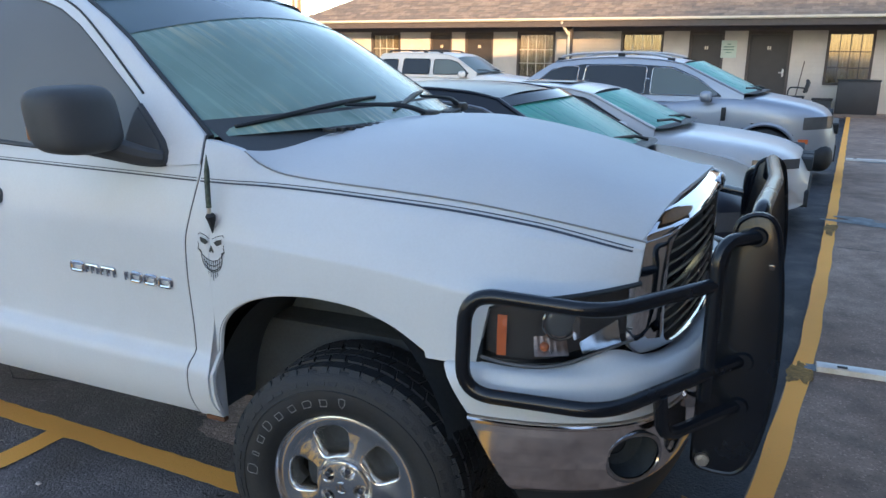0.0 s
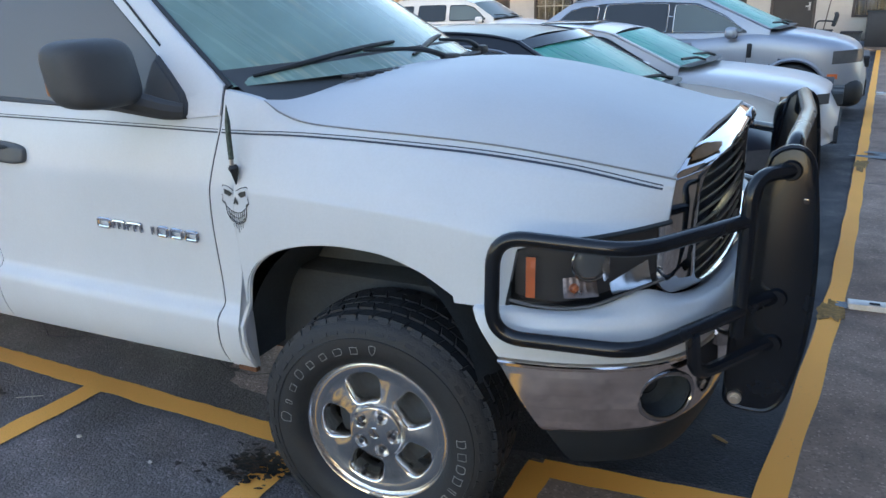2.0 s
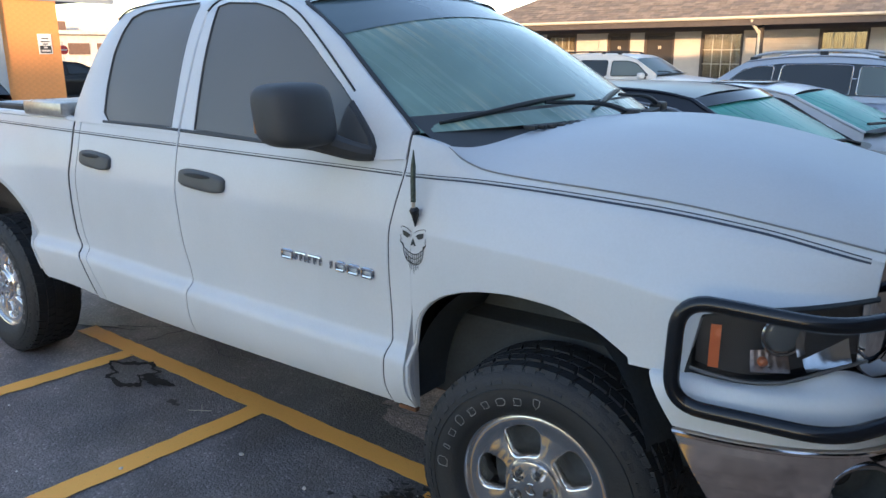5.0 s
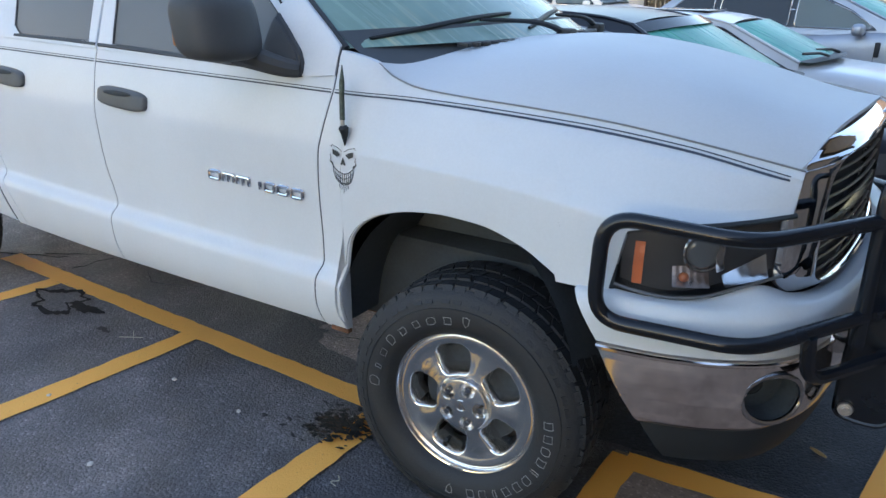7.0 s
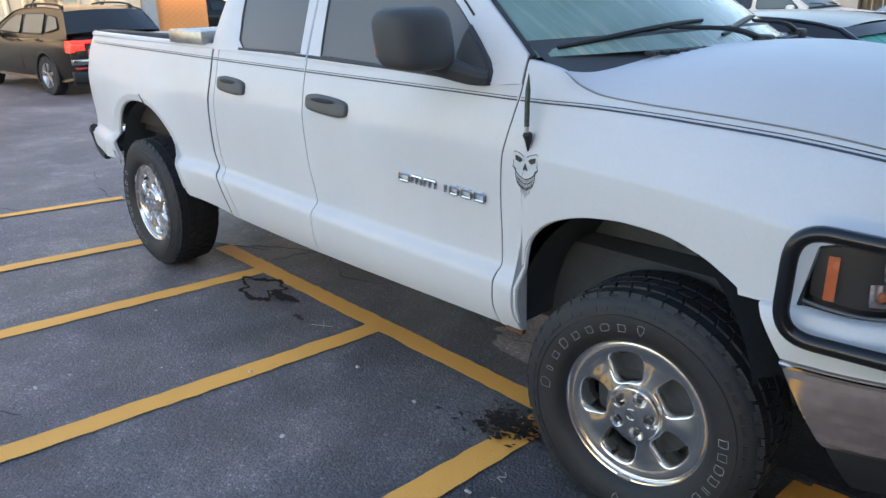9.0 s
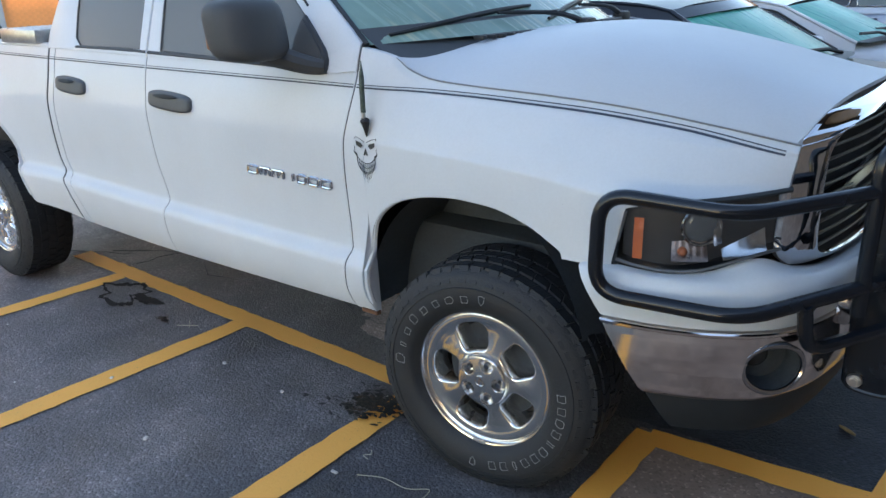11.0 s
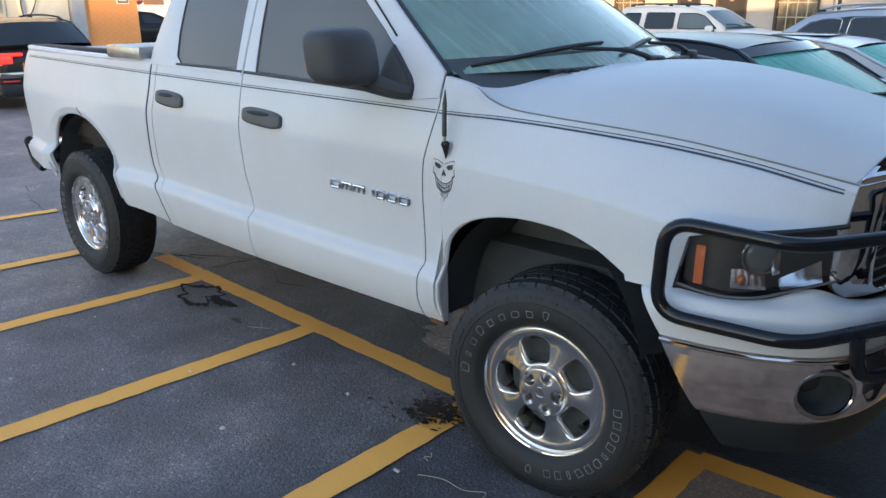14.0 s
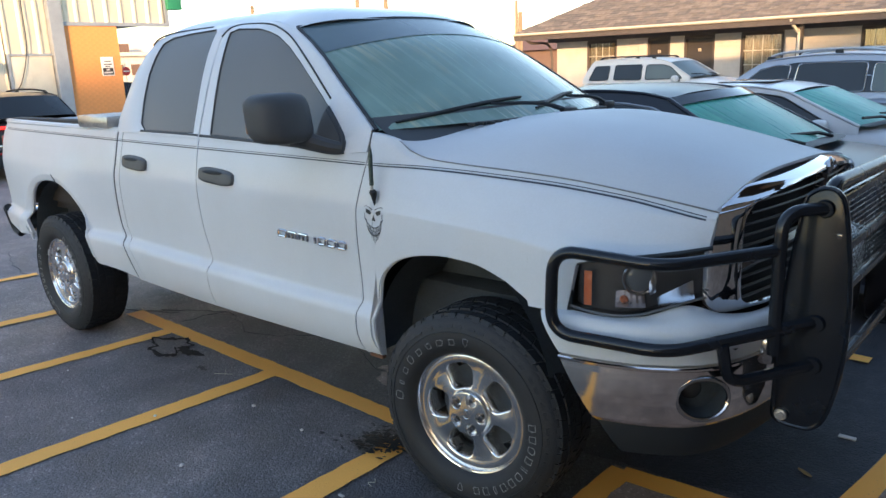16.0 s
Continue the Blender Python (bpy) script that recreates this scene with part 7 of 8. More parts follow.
cx, cz = -0.452, 1.084
for m in (1, -1):
    decal_shape([(cx + m * u, cz + v) for u, v in ((0.012, 0.038), (0.024, 0.047), (0.049, 0.053), (0.047, 0.036), (0.026, 0.027))])
    decal_shape([(cx + m * u, cz + v) for u, v in ((0.006, 0.050), (0.026, 0.060), (0.050, 0.066), (0.056, 0.060))], False, 0.0011)
    decal_shape(smooth_path([(cx + m * u, cz + v) for u, v in ((0.058, 0.034), (0.055, 0.022), (0.060, 0.010), (0.048, 0.001))], 3), False, 0.0010)
    decal_shape([(cx + m * u, cz + v) for u, v in ((0.060, 0.012), (0.046, 0.006), (0.044, -0.014), (0.050, -0.002))])
    decal_shape(smooth_path([(cx + m * u, cz + v) for u, v in ((0.046, 0.002), (0.045, -0.026), (0.031, -0.055), (0.0, -0.068))], 4), False, 0.0013)
    for k in range(4):
        u = m * (0.005 + 0.010 * k)
        decal_shape([(cx + u, cz - 0.026 + 0.0022 * k * k * 0.7), (cx + u * 0.95, cz - 0.066 + 0.0045 * k)], False, 0.0009)
    for u, ln in ((0.010, 0.016), (0.021, 0.009)):
        decal_shape([(cx + m * u, cz - 0.066), (cx + m * u, cz - 0.070 - ln)], False, 0.0009)
decal_shape([(cx + u, cz + v) for u, v in ((0.0, 0.030), (0.012, 0.004), (0.004, 0.001), (0.0, 0.009), (-0.004, 0.001), (-0.012, 0.004))])
for lift in (0.0, -0.018, -0.034):
    w = 0.043 + lift * 0.25
    decal_shape(smooth_path([(cx - w, cz - 0.008 + lift), (cx - w * 0.55, cz - 0.022 + lift), (cx, cz - 0.028 + lift), (cx + w * 0.55, cz - 0.022 + lift), (cx + w, cz - 0.008 + lift)], 4), False, 0.0012)
decal_shape([(cx, cz - 0.070), (cx, cz - 0.098)], False, 0.0009)

# stub antenna on the fender
ant = tagged(empty("antenna"), "short green camouflage stub antenna")
ant.parent = truck
CAMO = surface("green_camouflage_wrap", (0.055, 0.085, 0.070), 0.45, 0.1, 0.7, 60, 200)
ax, ay = -0.440, -0.998
part("antenna_rod", tube([(ax, ay, 1.232), (ax, ay, 1.30), (ax + 0.002, ay, 1.345), (ax + 0.004, ay, 1.396)], lambda t: 0.0085 if t < 0.7 else 0.0085 * max(0.12, 1 - (t - 0.7) / 0.32), 10), CAMO, ant, "green camouflage rod")
part("antenna_collar", tube([(ax, ay, 1.214), (ax, ay, 1.236)], 0.0068, 10), STEEL, ant, "metal collar")
part("antenna_base", tube([(ax, ay + 0.004, 1.214), (ax, ay + 0.004, 1.205), (ax + 0.001, ay + 0.007, 1.190), (ax - 0.003, ay + 0.012, 1.150)], lambda t: 0.010 + 0.007 * math.sin(min(1, t * 2.2) * math.pi / 2) if t < 0.55 else 0.017 * max(0.1, (1 - t) / 0.45), 10), BLACK_PLASTIC, ant, "black tapered base")

# scrape by the rear arch
part("bed_scratch", tube([(-3.345, -half_width(-3.345, 1.03) - 0.001, 1.030), (-3.360, -half_width(-3.36, 1.06) - 0.001, 1.060), (-3.385, -half_width(-3.385, 1.09) - 0.001, 1.088)], 0.004, 5), DECAL, truck, "dark scratch in the paint")

# tool box across the bed
TREAD = surface("diamond_plate_aluminium", (0.50, 0.48, 0.45), 0.30, 0.9, 0.25, 8, 70, 0.4)
toolbox = tagged(empty("tool_box"), "aluminium diamond-plate tool box across the bed", "tool box")
part("lid", block(-3.04, -2.66, -0.950, 0.950, 1.392, 1.462, 0.014), TREAD, toolbox, "diamond-plate lid")
part("box_body", block(-3.02, -2.68, -0.780, 0.780, 1.10, 1.425, 0.006), TREAD, toolbox, "aluminium box body")
part("side_saddle", block(-3.03, -2.67, -0.925, 0.925, 1.380, 1.395, 0.004), TREAD, toolbox, "plate saddles on the bed rails")
bm = bmesh.new()
for i in range(12):
    for j in range(50):
        a = 1 if (i + j) % 2 else -1
        c = Vector((-3.02 + i * 0.031, -0.91 + j * 0.037, 1.4625))
        d, e = Vector((0.012, 0.012 * a, 0)), Vector((-0.003 * a, 0.003, 0))
        vs = [bm.verts.new(c + k) for k in (d, e, -d, -e)] + [bm.verts.new(c + Vector((0, 0, 0.002)))]
        for q in range(4):
            bm.faces.new((vs[q], vs[(q + 1) % 4], vs[4]))
tagged(part("tread_pattern", bm, TREAD, toolbox, "raised diamond pattern"), kind="stuff")

# ---- parked cars ----
TEAL_GLASS = windshield_glass("frosted_teal_windshield", (0.055, 0.36, 0.30), 0.7)
CAR_GLASS = tinted_glass("dark_car_glass", (0.020, 0.024, 0.028), 0.10)
HAZE_GLASS = tinted_glass("dewy_car_glass", (0.10, 0.13, 0.13), 0.3)
ALLOY = surface("alloy_wheel", (0.55, 0.55, 0.56), 0.3, 0.9, 0.1)
LAMP_CLEAR = surface("clear_headlamp", (0.16, 0.17, 0.18), 0.10, 0.5, 0.15, 12, 90, 0, 0.8)
RED_LAMP = surface("red_tail_lamp", (0.45, 0.012, 0.012), 0.2, 0, 0.1, 12, 90, 0, 0.8)
RED_GLOW = surface("lit_red_lamp", (0.8, 0.02, 0.015), 0.25)
RED_GLOW.node_tree.nodes["Principled BSDF"].inputs["Emission Color"].default_value = (1.0, 0.03, 0.02, 1)
RED_GLOW.node_tree.nodes["Principled BSDF"].inputs["Emission Strength"].default_value = 0.55


def soft_corners(pts, d=0.045):
    """An outline with its corners cut round."""
    out = []
    n = len(pts)
    for i in range(n):
        p, a, b = (np.array(pts[k % n], float) for k in (i, i - 1, i + 1))
        u, v = p + (a - p) * min(0.4, d / np.linalg.norm(a - p)), p + (b - p) * min(0.4, d / np.linalg.norm(b - p))
        out += [u, (u + 2 * p + v) / 4, v]
    # extra points along the edges keep the outline on the curved side
    full_line = []
    for i in range(len(out)):
        full_line += [out[i], (out[i] + out[(i + 1) % len(out)]) / 2]
    return full_line


def make_car(name, label, paint, m, c):
    """A car heading +x with its middle over the origin of m. c holds its profile."""
    car = tagged(empty(name, m), label, "car", "parked cars")
    L0, L1, hw, low = c["back"], c["nose"], c["half"], c["low"]
    top = curve(*zip(*c["top"]))                      # bonnet, belt and boot line
    width = curve([L0, L0 + 0.12, L0 + 0.6, (L0 + L1) / 2, L1 - 0.75, L1 - 0.3, L1 - 0.08, L1], [hw * 0.80, hw * 0.92, hw * 0.985, hw, hw * 0.985, hw * 0.93, hw * 0.80, hw * 0.66])
    wheels = c["wheels"]
    wr = c["wheel_r"]
    N = 110
    rows = []
    for i in range(N + 1):
        x = L0 + (L1 - L0) * (0.5 - 0.5 * math.cos(math.pi * i / N))
        zt, w = top(x), width(x)
        end = min(1.0, min(x - L0, L1 - x) / 0.10)
        zt2 = low + 0.22 + (zt - low - 0.22) * (0.80 + 0.20 * math.sqrt(max(0.0, end)))
        zl = low + 0.10 * (1 - math.sqrt(max(0.0, min(1.0, min(x - L0, L1 - x) / 0.35))))
        sect = [(0.0, zt2 + 0.02), (0.45 * w, zt2 + 0.012), (0.74 * w, zt2 - 0.008), (0.88 * w, zt2 - 0.035), (0.955 * w, zt2 - 0.085), (0.99 * w, zt2 - 0.17), (1.0 * w, zt2 - 0.28), (0.995 * w, (zt2 + zl) / 2 - 0.05), (0.985 * w, zl + 0.18), (0.955 * w, zl + 0.06), (0.90 * w, zl), (0.0, zl)]
        pts = smooth_path(sect, 3)
        rows.append([(x, -p[0], p[1]) for p in pts] + [(x, p[0], p[1]) for p in reversed(pts[:-1])])
    verts, faces = grid_mesh(rows)
    n = len(rows[0])

    def cut(f):
        q = sum((Vector(verts[i]) for i in f), Vector()) / 4
        return abs(q.y) > hw * 0.6 and any(math.hypot(q.x - wx, q.z - wr) < wr * 1.16 for wx in wheels)

    faces = [f for f in faces if not cut(f)]
    faces += [tuple(range(n)), tuple(range(len(verts) - n, len(verts)))]
    under(mesh_object("body", verts, faces, paint), car)
    part("underside", block(L0 + 0.25, L1 - 0.25, -hw * 0.80, hw * 0.80, low - 0.04, low + 0.42, 0.02), DARK_VOID, car)
    for s in (-1, 1):
        for wx in wheels:
            pts = [(wx + wr * 1.16 * math.cos(a), s * (width(wx) * 0.985), wr + wr * 1.16 * math.sin(a)) for a in np.linspace(-0.35, math.pi + 0.35, 25)]
            part("arch_lip", tube(pts, 0.028, 6), c.get("arch", paint), car)
            w = empty("wheel")
            w.parent = car
            y = s * (hw - 0.115)
            body = lathe([(wr * 0.64, -0.10), (wr * 0.80, -0.112), (wr * 0.95, -0.10), (wr, -0.07), (wr, 0.07), (wr * 0.95, 0.10), (wr * 0.64, 0.10)], 40)
            part("tyre", join_bm(bmesh.new(), body, Matrix.Translation((wx, y, wr))), BLACK_RUBBER, w)
            rim = lathe([(wr * 0.66, -0.095), (wr * 0.62, -0.07), (wr * 0.58, 0.0)], 32)
            join_bm(rim, lathe([(0.0, -0.085), (wr * 0.16, -0.080), (wr * 0.18, -0.05)], 20))
            for k in range(5):
                sp = block(-0.03, 0.03, -0.088, -0.055, wr * 0.12, wr * 0.63, 0.01)
                join_bm(rim, sp, Matrix.Rotation(k * 2 * math.pi / 5, 4, "Y"))
            part("rim", join_bm(bmesh.new(), rim, Matrix.Translation((wx, y, wr)) @ (Matrix.Rotation(math.pi, 4, "Z") if s > 0 else Matrix())), ALLOY, w)
            part("hub", join_bm(bmesh.new(), lathe([(0, 0.0), (wr * 0.6, 0.0)], 20), Matrix.Translation((wx, y, wr))), DARK_VOID, w)
    # greenhouse
    prof = c["roof"]                                   # from windshield base over the roof to the rear glass base
    belt_w, roof_w, zb = hw * 0.93, hw * c.get("tuck", 0.70), c["belt"]
    zr = max(z for _, z in prof)

    def gw(z):
        t = min(1, max(0, (z - zb) / (zr - zb)))
        return belt_w + (roof_w - belt_w) * t ** 1.25

    def ribbon(pts, k0, k1, bow):
        rows = []
        seg = smooth_path(pts[k0:k1 + 1], 5) if k1 - k0 > 1 else [np.array(pts[k0]) + (np.array(pts[k1]) - np.array(pts[k0])) * t for t in np.linspace(0, 1, 7)]
        for x, z in seg:
            rows.append([(x + bow * (1 - s * s), s * gw(z), z + 0.035 * (1 - abs(s) ** 2.4) * min(1, (z - zb) / 0.15 + 0.2)) for s in np.linspace(-1, 1, 19)])
        return grid_mesh(rows)

    f0, f1, r1, r0 = c["marks"]
    verts, faces = ribbon(prof, f1, r1, 0.0)
    under(mesh_object("roof", verts, faces, paint), car)
    verts, faces = ribbon(prof, f0, f1, 0.16)
    under(mesh_object("windshield", verts, faces, c["shield"]), car, "dew-covered teal windshield")
    if c.get("header"):
        (xa, za), (xb, zb2) = prof[f1], prof[f0]
        rows = []
        for t in np.linspace(0, c["header"], 5):
            x, z = xa + (xb - xa) * t, za + (zb2 - za) * t
            rows.append([(x + 0.16 * (1 - q * q) + 0.010, q * gw(z) * 0.99, z + 0.012 + 0.035 * (1 - abs(q) ** 2.4) * min(1, (z - zb) / 0.15 + 0.2)) for q in np.linspace(-1, 1, 19)])
        verts, faces = grid_mesh(rows)
        under(mesh_object("tinted_band", verts, faces, CAR_GLASS), car, "dark tinted band along the windshield top")
    verts, faces = ribbon(prof, r1, r0, -0.10)
    under(mesh_object("rear_window", verts, faces, c.get("rear_glass", CAR_GLASS)), car)
    line = smooth_path(prof, 5)
    for s in (-1, 1):
        rows = [[(x, s * gw(z), z) for x, z in line], [(x, s * gw((z + zb) / 2), (z + zb) / 2) for x, z in line], [(x, s * gw(zb), zb - 0.03) for x, z in line]]
        verts, faces = grid_mesh(rows)
        under(mesh_object("pillar_panel", verts, faces, paint), car)
        for sm in (0, 1):
            pts = [(x + 0.004, s * (gw(z) + 0.004), z + 0.004) for x, z in (smooth_path([prof[f0], prof[f1]], 6) if sm == 0 else smooth_path(prof[f1:r1 + 1], 5))]
            part("roof_rail_trim", tube(pts, 0.016 if sm == 0 else 0.012, 6), paint, car)
        if "band" in c:
            bm = bmesh.new()
            bm.faces.new([bm.verts.new((x, s * (gw(z) + 0.006), z)) for x, z in soft_corners(c["band"])])
            bmesh.ops.triangulate(bm, faces=bm.faces)
            part("pillar_band", bm, CAR_GLASS, car, "dark pillars between the windows", False)
        for w in c["windows"]:
            pts = soft_corners(w["out"])
            bm = bmesh.new()
            bm.faces.new([bm.verts.new((p[0], s * (gw(p[1]) + 0.010), p[1])) for p in pts])
            bmesh.ops.triangulate(bm, faces=bm.faces)
            bmesh.ops.recalc_face_normals(bm, faces=bm.faces)
            part("side_window", bm, w.get("glass", CAR_GLASS), car, "", False)
            part("window_trim", tube([(p[0], s * (gw(p[1]) + 0.010), p[1]) for p in pts], c.get("trim_r", 0.010), 5, False, True), c.get("trim", BLACK_PLASTIC), car)
        # mirror
        mx, mz = c["mirror"]
        verts, faces = superbox((mx, s * (hw + 0.10), mz), (0.075, 0.11, 0.075), 3.0, 24, 14)
        under(mesh_object("mirror", verts, faces, paint), car)
        part("mirror_foot", tube([(mx + 0.04, s * (hw - 0.06), mz - 0.05), (mx, s * (hw + 0.06), mz - 0.03)], 0.03, 6), BLACK_PLASTIC, car)
        # lamps follow the corners
        for lname, lx0, lx1, z0, z1, mat in c["lamps"]:
            rows = [[(x, s * (width(x) * 0.992 + 0.012 - 0.35 * (z - z0) * 0.15), z + (0.03 * (x - lx0) / (lx1 - lx0) if lname == "headlamp" else 0)) for x in np.linspace(lx0, lx1, 10)] for z in np.linspace(z0, z1, 6)]
            verts, faces = grid_mesh(rows)
            under(mesh_object(lname, verts, faces, mat), car)
        for dx, dz in c.get("handles", ()):
            verts, faces = superbox((dx, s * (hw + 0.005), dz), (0.10, 0.022, 0.018), 3, 16, 8)
            under(mesh_object("door_handle", verts, faces, paint), car)
        for sx in c.get("seams", ()):
            pts = [(sx, s * (width(sx) * 0.997 - 0.001), z) for z in np.linspace(low + 0.16, zb - 0.24, 8)]
            part("shut_line", tube(pts, 0.005, 4), SEAM, car)
        if c.get("rack"):
            pts = [(x, s * (roof_w - 0.06), z + 0.055) for x, z in smooth_path(c["rack"], 5)]
            part("roof_rack", tube(pts, 0.018, 8), c.get("rack_mat", STEEL), car, "raised roof rail")
            for x, z in (c["rack"][0], c["rack"][-1], c["rack"][len(c["rack"]) // 2]):
                part("rack_foot", block(x - 0.05, x + 0.05, s * (roof_w - 0.06) - 0.02, s * (roof_w - 0.06) + 0.02, z - 0.02, z + 0.05, 0.008), BLACK_PLASTIC, car)
    # wipers at the windshield's foot
    bx, bz = prof[f0]
    for yy in (-0.35, 0.25):
        part("wiper", tube([(bx + 0.17, yy, bz + 0.045), (bx + 0.10, yy - 0.10, bz + 0.075), (bx + 0.02, yy - 0.45, bz + 0.085)], 0.014, 6), BLACK_PLASTIC, car)
    rows = [[(bx + 0.16 * (1 - s * s) + dx, s * gw(bz) * 0.97, bz + dz + 0.03 * (1 - s * s)) for s in np.linspace(-1, 1, 15)] for dx, dz in ((-0.02, 0.012), (0.10, 0.004))]
    verts, faces = grid_mesh(rows)
    under(mesh_object("cowl", verts, faces, BLACK_PLASTIC), car)
    # nose: grille and lower intake
    for gname, y0, y1, z0, z1, mat in c.get("front", ()):
        out = [(y0, z0 + 0.02), (y0 + 0.03, z0), (y1 - 0.03, z0), (y1, z0 + 0.02), (y1, z1 - 0.02), (y1 - 0.02, z1), (y0 + 0.02, z1), (y0, z1 - 0.02)]
        part(gname, prism(out, L1 - 0.10, L1 + 0.018, 0.006, None, "x"), mat, car)
    # tail
    for gname, y0, y1, z0, z1, mat in c.get("rear", ()):
        part(gname, block(L0 - 0.02, L0 + 0.08, y0, y1, z0, z1, 0.01), mat, car)
    return car


def parked(x, y, deg=0.0):
    return Matrix.Translation((x, y, 0)) @ Matrix.Rotation(TURN * 0.6 + radians(deg), 4, "Z")


CHARCOAL = car_paint("charcoal_paint", (0.016, 0.020, 0.030), 0.0, 0.45, 0.3)
PEARL = car_paint("pearl_white_paint", (0.50, 0.51, 0.53), 0.0, 0.35, 0.2)
SILVER = car_paint("silver_blue_paint", (0.33, 0.36, 0.41), 0.55, 0.38, 0.15)
OFFWHITE = car_paint("off_white_paint", (0.68, 0.66, 0.62), 0.0, 0.4, 0.2)
NIGHT = car_paint("black_brown_paint", (0.010, 0.009, 0.0085), 0.0, 0.3, 0.15)

make_car("dark_sedan", "dark charcoal sedan with a frosted teal windshield", CHARCOAL, parked(0, 2.86), dict(
    back=-3.65, nose=1.12, half=0.89, low=0.20, belt=0.98, wheels=(-2.60, 0.22), wheel_r=0.32,
    top=[(-3.65, 0.80), (-3.55, 1.0), (-3.0, 1.04), (-1.0, 0.98), (-0.05, 1.00), (0.25, 0.985), (0.60, 0.94), (0.88, 0.87), (1.03, 0.78), (1.12, 0.64)],
    roof=[(0.02, 1.015), (-0.66, 1.375), (-0.90, 1.415), (-1.30, 1.432), (-1.75, 1.41), (-2.20, 1.33), (-2.95, 1.05)], marks=(0, 1, 5, 6), shield=TEAL_GLASS, mirror=(-0.30, 1.03), header=0.14,
    windows=[dict(out=[(-1.42, 1.03), (-1.38, 1.335), (-1.02, 1.345), (-0.74, 1.31), (-0.20, 1.045), (-0.3, 1.02)], glass=CAR_GLASS), dict(out=[(-2.40, 1.04), (-2.18, 1.22), (-1.90, 1.305), (-1.50, 1.34), (-1.50, 1.03)], glass=CAR_GLASS)],
    trim=surface("satin_window_trim", (0.30, 0.32, 0.34), 0.35, 0.6), trim_r=0.011, lamps=[("headlamp", 0.66, 1.02, 0.62, 0.74, LAMP_CLEAR)], handles=[(-1.15, 0.86), (-2.15, 0.88)], seams=(-0.35, -1.46), front=[("grille", -0.36, 0.36, 0.50, 0.66, SMOKED_CHROME), ("intake", -0.60, 0.60, 0.26, 0.40, DARK_VOID)], tuck=0.72))

white_sedan = make_car("white_sedan", "pearl white sedan with a frosted teal windshield", PEARL, parked(0, 5.88), dict(
    back=-3.20, nose=1.42, half=0.89, low=0.19, belt=0.89, wheels=(-2.15, 0.62), wheel_r=0.33,
    top=[(-3.2, 0.748), (-3.1, 0.916), (-2.6, 0.963), (-1.0, 0.907), (-0.05, 0.935), (0.15, 0.912), (0.60, 0.870), (1.05, 0.804), (1.30, 0.711), (1.42, 0.542)],
    roof=[(-0.02, 0.949), (-0.72, 1.258), (-1.00, 1.309), (-1.40, 1.332), (-1.80, 1.309), (-2.15, 1.244), (-2.65, 0.982)], marks=(0, 1, 5, 6), shield=TEAL_GLASS, mirror=(-0.33, 0.95),
    windows=[dict(out=[(-1.40, 0.944), (-1.36, 1.248), (-1.05, 1.258), (-0.78, 1.220), (-0.30, 0.972), (-0.4, 0.935)]), dict(out=[(-2.15, 0.954), (-2.0, 1.122), (-1.75, 1.225), (-1.46, 1.248), (-1.48, 0.944)])],
    lamps=[("headlamp", 0.92, 1.33, 0.610, 0.705, LAMP_CLEAR)], handles=[(-1.15, 0.84), (-2.0, 0.86)], seams=(-0.45, -1.42), front=[("kidney_grille", -0.30, -0.04, 0.56, 0.70, DARK_VOID), ("kidney_grille", 0.04, 0.30, 0.56, 0.70, DARK_VOID), ("intake", -0.62, 0.62, 0.25, 0.42, DARK_VOID)], tuck=0.70))
bm = block(-1.62, -1.05, -0.36, 0.36, 1.360, 1.370, 0.004)
part("sunroof", bm, CAR_GLASS, white_sedan, "dark sunroof")

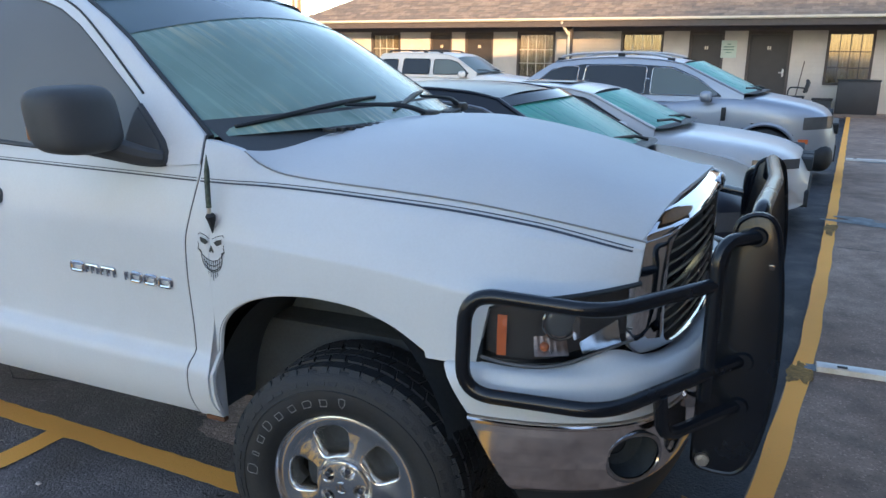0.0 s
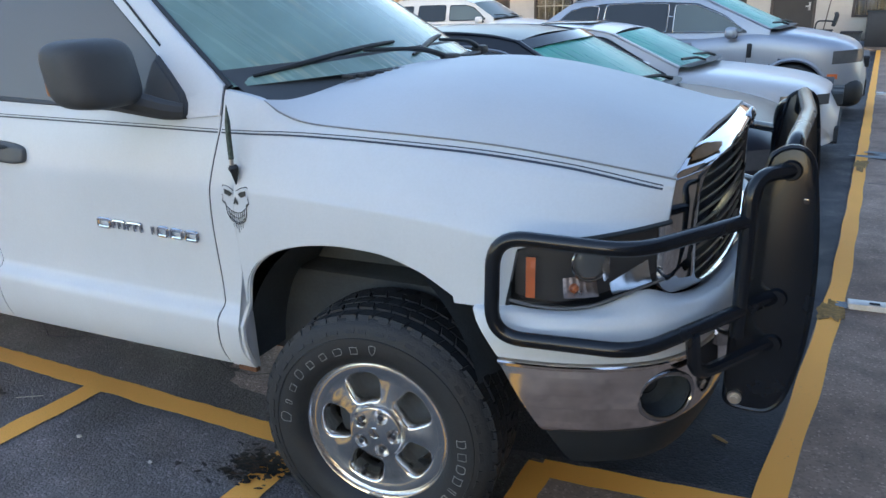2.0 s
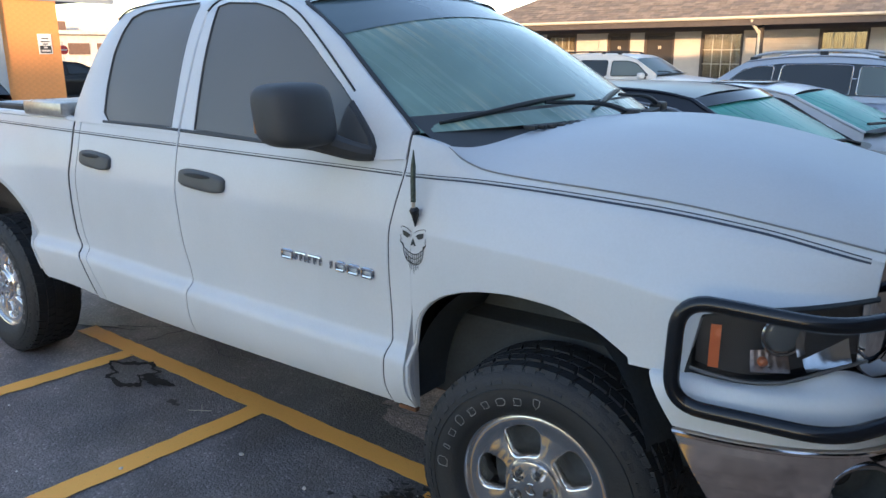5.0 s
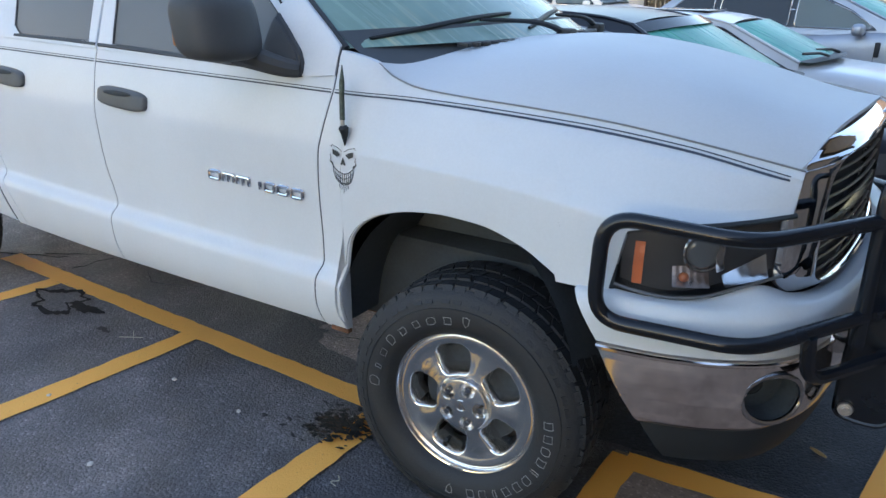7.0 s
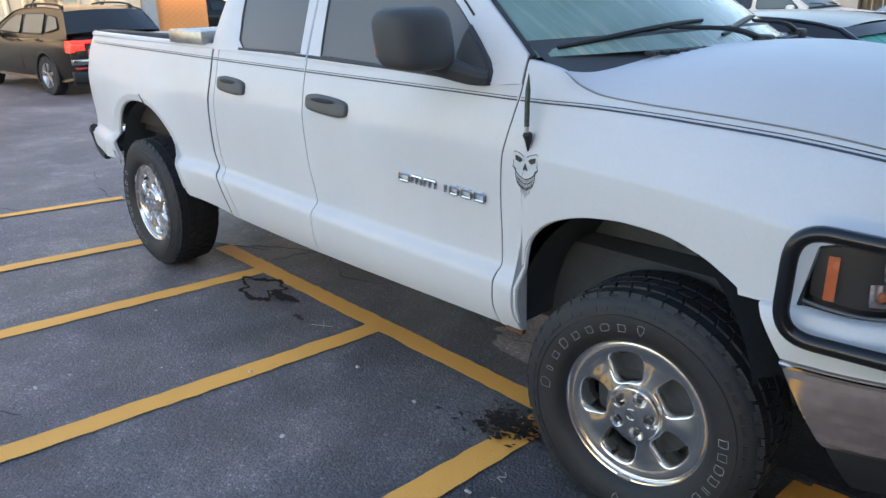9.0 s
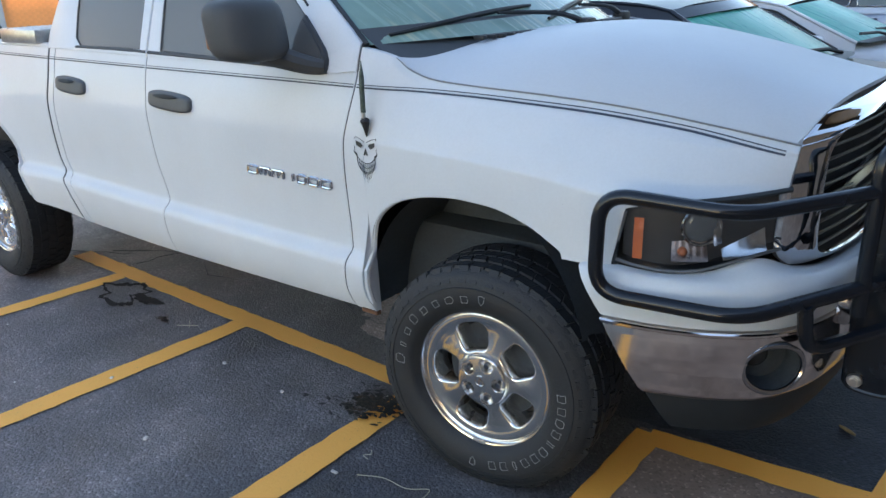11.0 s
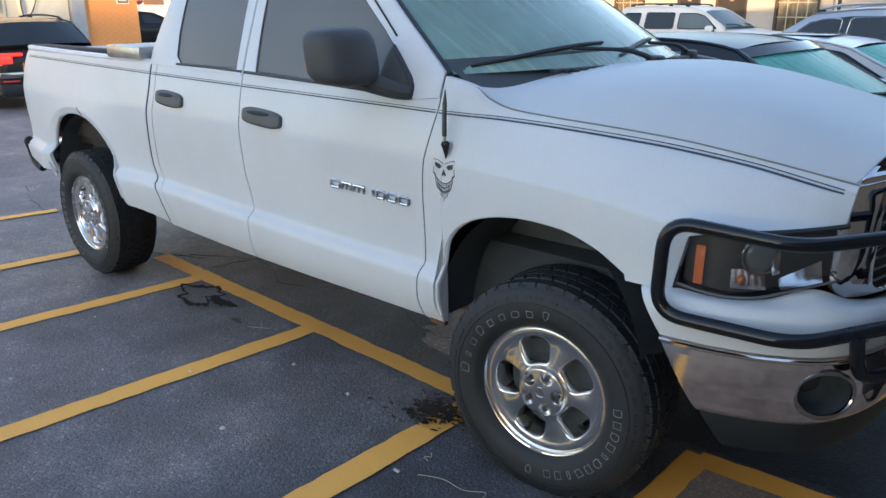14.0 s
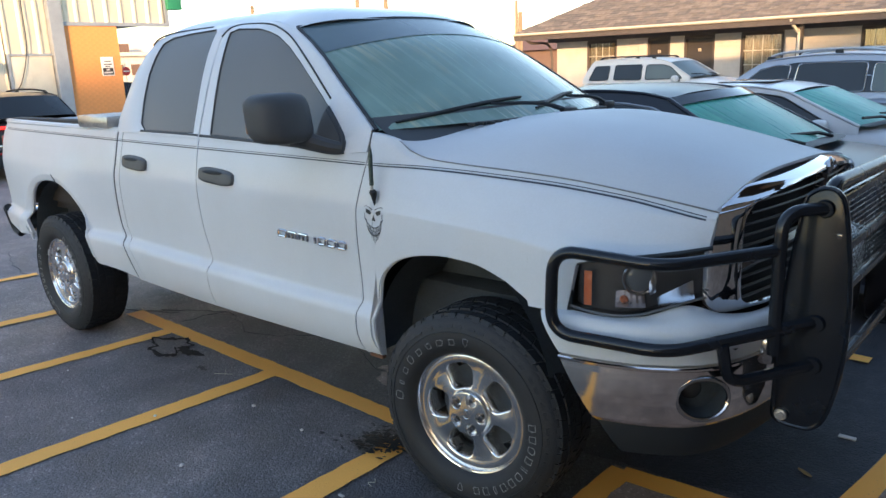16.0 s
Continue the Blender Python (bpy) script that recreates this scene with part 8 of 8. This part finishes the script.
suv = make_car("silver_suv", "silver-blue sport utility vehicle with roof rails", SILVER, parked(0, 9.12), dict(
    back=-2.72, nose=1.78, half=0.92, low=0.24, belt=1.06, wheels=(-1.75, 0.93), wheel_r=0.36, arch=SILVER,
    top=[(-2.72, 0.95), (-2.66, 1.05), (-2.0, 1.12), (-0.5, 1.08), (0.50, 1.15), (0.75, 1.13), (1.25, 1.05), (1.55, 0.97), (1.70, 0.86), (1.78, 0.62)],
    roof=[(0.62, 1.15), (-0.22, 1.535), (-0.55, 1.585), (-1.10, 1.61), (-1.60, 1.59), (-2.05, 1.54), (-2.50, 1.25)], marks=(0, 1, 5, 6), shield=TEAL_GLASS, mirror=(0.16, 1.12),
    windows=[dict(out=[(-0.62, 1.12), (-0.62, 1.485), (-0.35, 1.475), (0.02, 1.33), (0.30, 1.15), (0.2, 1.12)], glass=HAZE_GLASS), dict(out=[(-1.62, 1.12), (-1.58, 1.495), (-1.2, 1.51), (-0.70, 1.495), (-0.70, 1.12)]), dict(out=[(-2.36, 1.20), (-2.12, 1.41), (-1.92, 1.475), (-1.68, 1.485), (-1.70, 1.12), (-2.2, 1.14)])],
    band=[(-2.42, 1.12), (-2.10, 1.44), (-1.60, 1.515), (-0.90, 1.525), (-0.33, 1.495), (0.03, 1.345), (0.36, 1.11)],
    trim=surface("chrome_belt", (0.5, 0.5, 0.5), 0.25, 0.9), trim_r=0.008, lamps=[("headlamp", 1.38, 1.72, 0.72, 0.88, LAMP_CLEAR), ("side_marker", 1.34, 1.46, 0.54, 0.60, AMBER)], handles=[(-0.45, 0.98), (-1.45, 1.0)], seams=(0.36, -0.66, -1.66),
    front=[("grille", -0.50, 0.50, 0.66, 0.80, BLACK_PLASTIC), ("lower_bumper", -0.60, 0.60, 0.30, 0.52, BLACK_PLASTIC)], rack=[(-2.0, 1.55), (-1.75, 1.60), (-1.1, 1.625), (-0.7, 1.61), (-0.40, 1.56)], tuck=0.74))
part("bumper_cladding", block(1.22, 1.77, -0.84, 0.84, 0.18, 0.54, 0.14, 4), BLACK_PLASTIC, suv, "black torn bumper cladding")
part("vent", block(0.36, 0.42, -0.945, -0.90, 0.80, 0.98, 0.01), BLACK_PLASTIC, suv, "black fender vent")

make_car("white_suv", "off-white older sport utility vehicle with black roof rails", OFFWHITE, parked(-6.55, 15.9), dict(
    back=-2.5, nose=1.95, half=0.90, low=0.24, belt=1.05, wheels=(-1.6, 1.05), wheel_r=0.35,
    top=[(-2.5, 0.95), (-2.4, 1.04), (-1.5, 1.06), (0.3, 1.05), (0.6, 1.12), (1.2, 1.06), (1.75, 0.98), (1.95, 0.7)],
    roof=[(0.62, 1.14), (0.02, 1.50), (-0.30, 1.585), (-1.10, 1.61), (-1.85, 1.60), (-2.15, 1.56), (-2.42, 1.12)], marks=(0, 1, 5, 6), shield=HAZE_GLASS, mirror=(0.30, 1.12),
    windows=[dict(out=[(-0.58, 1.10), (-0.58, 1.46), (-0.15, 1.46), (0.08, 1.40), (0.42, 1.12)], glass=HAZE_GLASS), dict(out=[(-1.48, 1.10), (-1.46, 1.47), (-0.70, 1.47), (-0.70, 1.10)]), dict(out=[(-2.22, 1.10), (-2.06, 1.45), (-1.62, 1.46), (-1.64, 1.10)])],
    lamps=[("headlamp", 1.55, 1.88, 0.72, 0.88, LAMP_CLEAR)], handles=[(-0.4, 0.95)], seams=(-0.64,), rack=[(-1.95, 1.60), (-1.6, 1.62), (-0.9, 1.62), (-0.45, 1.60)], rack_mat=BLACK_PLASTIC, tuck=0.76))

dark_suv = make_car("dark_suv", "black sport utility vehicle with lit red tail lamps", NIGHT, Matrix.Translation((-14.70, 2.20, 0)) @ Matrix.Rotation(math.pi + radians(5), 4, "Z") @ Matrix.Diagonal((1, 0.96, 0.93, 1)), dict(
    back=-2.35, nose=2.25, half=0.93, low=0.26, belt=1.05, wheels=(-1.42, 1.35), wheel_r=0.36, arch=BLACK_PLASTIC,
    top=[(-2.35, 0.95), (-2.25, 1.08), (-1.5, 1.10), (0.3, 1.06), (0.8, 1.10), (1.6, 1.02), (2.1, 0.92), (2.25, 0.6)],
    roof=[(0.85, 1.12), (0.05, 1.46), (-0.30, 1.525), (-1.0, 1.55), (-1.65, 1.535), (-1.98, 1.48), (-2.28, 1.12)], marks=(0, 1, 5, 6), shield=CAR_GLASS, mirror=(0.45, 1.10),
    windows=[dict(out=[(-0.42, 1.10), (-0.42, 1.43), (-0.10, 1.43), (0.20, 1.31), (0.55, 1.12)], glass=HAZE_GLASS), dict(out=[(-1.36, 1.10), (-1.34, 1.45), (-0.52, 1.45), (-0.52, 1.10)], glass=HAZE_GLASS), dict(out=[(-1.95, 1.20), (-1.80, 1.39), (-1.45, 1.43), (-1.46, 1.12)], glass=HAZE_GLASS)],
    lamps=[("tail_lamp", -2.32, -2.18, 0.80, 1.00, RED_GLOW)], seams=(-0.48, -1.4), handles=[(-0.4, 0.98), (-1.25, 1.0)],
    rear=[("tail_lamp_bar", -0.84, -0.44, 0.95, 1.00, RED_GLOW), ("tail_lamp_bar", 0.44, 0.84, 0.95, 1.00, RED_GLOW), ("tail_lamp_bar", 0.62, 0.84, 0.83, 0.955, RED_GLOW), ("tail_lamp_bar", -0.84, -0.62, 0.83, 0.955, RED_GLOW), ("reflector", -0.80, -0.55, 0.50, 0.54, RED_LAMP), ("reflector", 0.55, 0.80, 0.50, 0.54, RED_LAMP), ("bumper_trim", -0.85, 0.85, 0.58, 0.68, SMOKED_CHROME), ("lower_bumper", -0.86, 0.86, 0.28, 0.47, BLACK_PLASTIC), ("blank_plate", -0.26, 0.26, 0.72, 0.86, PALE)],
    rack=[(-1.75, 1.525), (-1.3, 1.56), (-0.7, 1.56), (-0.30, 1.525)], rack_mat=BLACK_PLASTIC, tuck=0.74))
make_car("far_car", "dark car parked far beyond the truck", NIGHT, Matrix.Translation((-27.0, 11.9, 0)) @ Matrix.Rotation(math.pi / 2, 4, "Z"), dict(
    back=-2.3, nose=2.3, half=0.9, low=0.22, belt=0.95, wheels=(-1.4, 1.35), wheel_r=0.33,
    top=[(-2.3, 0.8), (-2.2, 0.98), (-1.5, 1.02), (0.4, 0.97), (0.9, 1.0), (1.6, 0.9), (2.3, 0.6)],
    roof=[(0.8, 1.02), (0.0, 1.38), (-0.4, 1.43), (-0.9, 1.44), (-1.3, 1.40), (-1.6, 1.35), (-2.0, 1.03)], marks=(0, 1, 5, 6), shield=CAR_GLASS, mirror=(0.4, 1.0),
    windows=[dict(out=[(-0.5, 1.01), (-0.5, 1.33), (-0.1, 1.33), (0.45, 1.03)]), dict(out=[(-1.4, 1.01), (-1.2, 1.30), (-0.6, 1.33), (-0.6, 1.01)])], lamps=[], seams=()))
CHARCOAL.node_tree.nodes["Principled BSDF"].inputs["Coat Weight"].default_value = 0.35
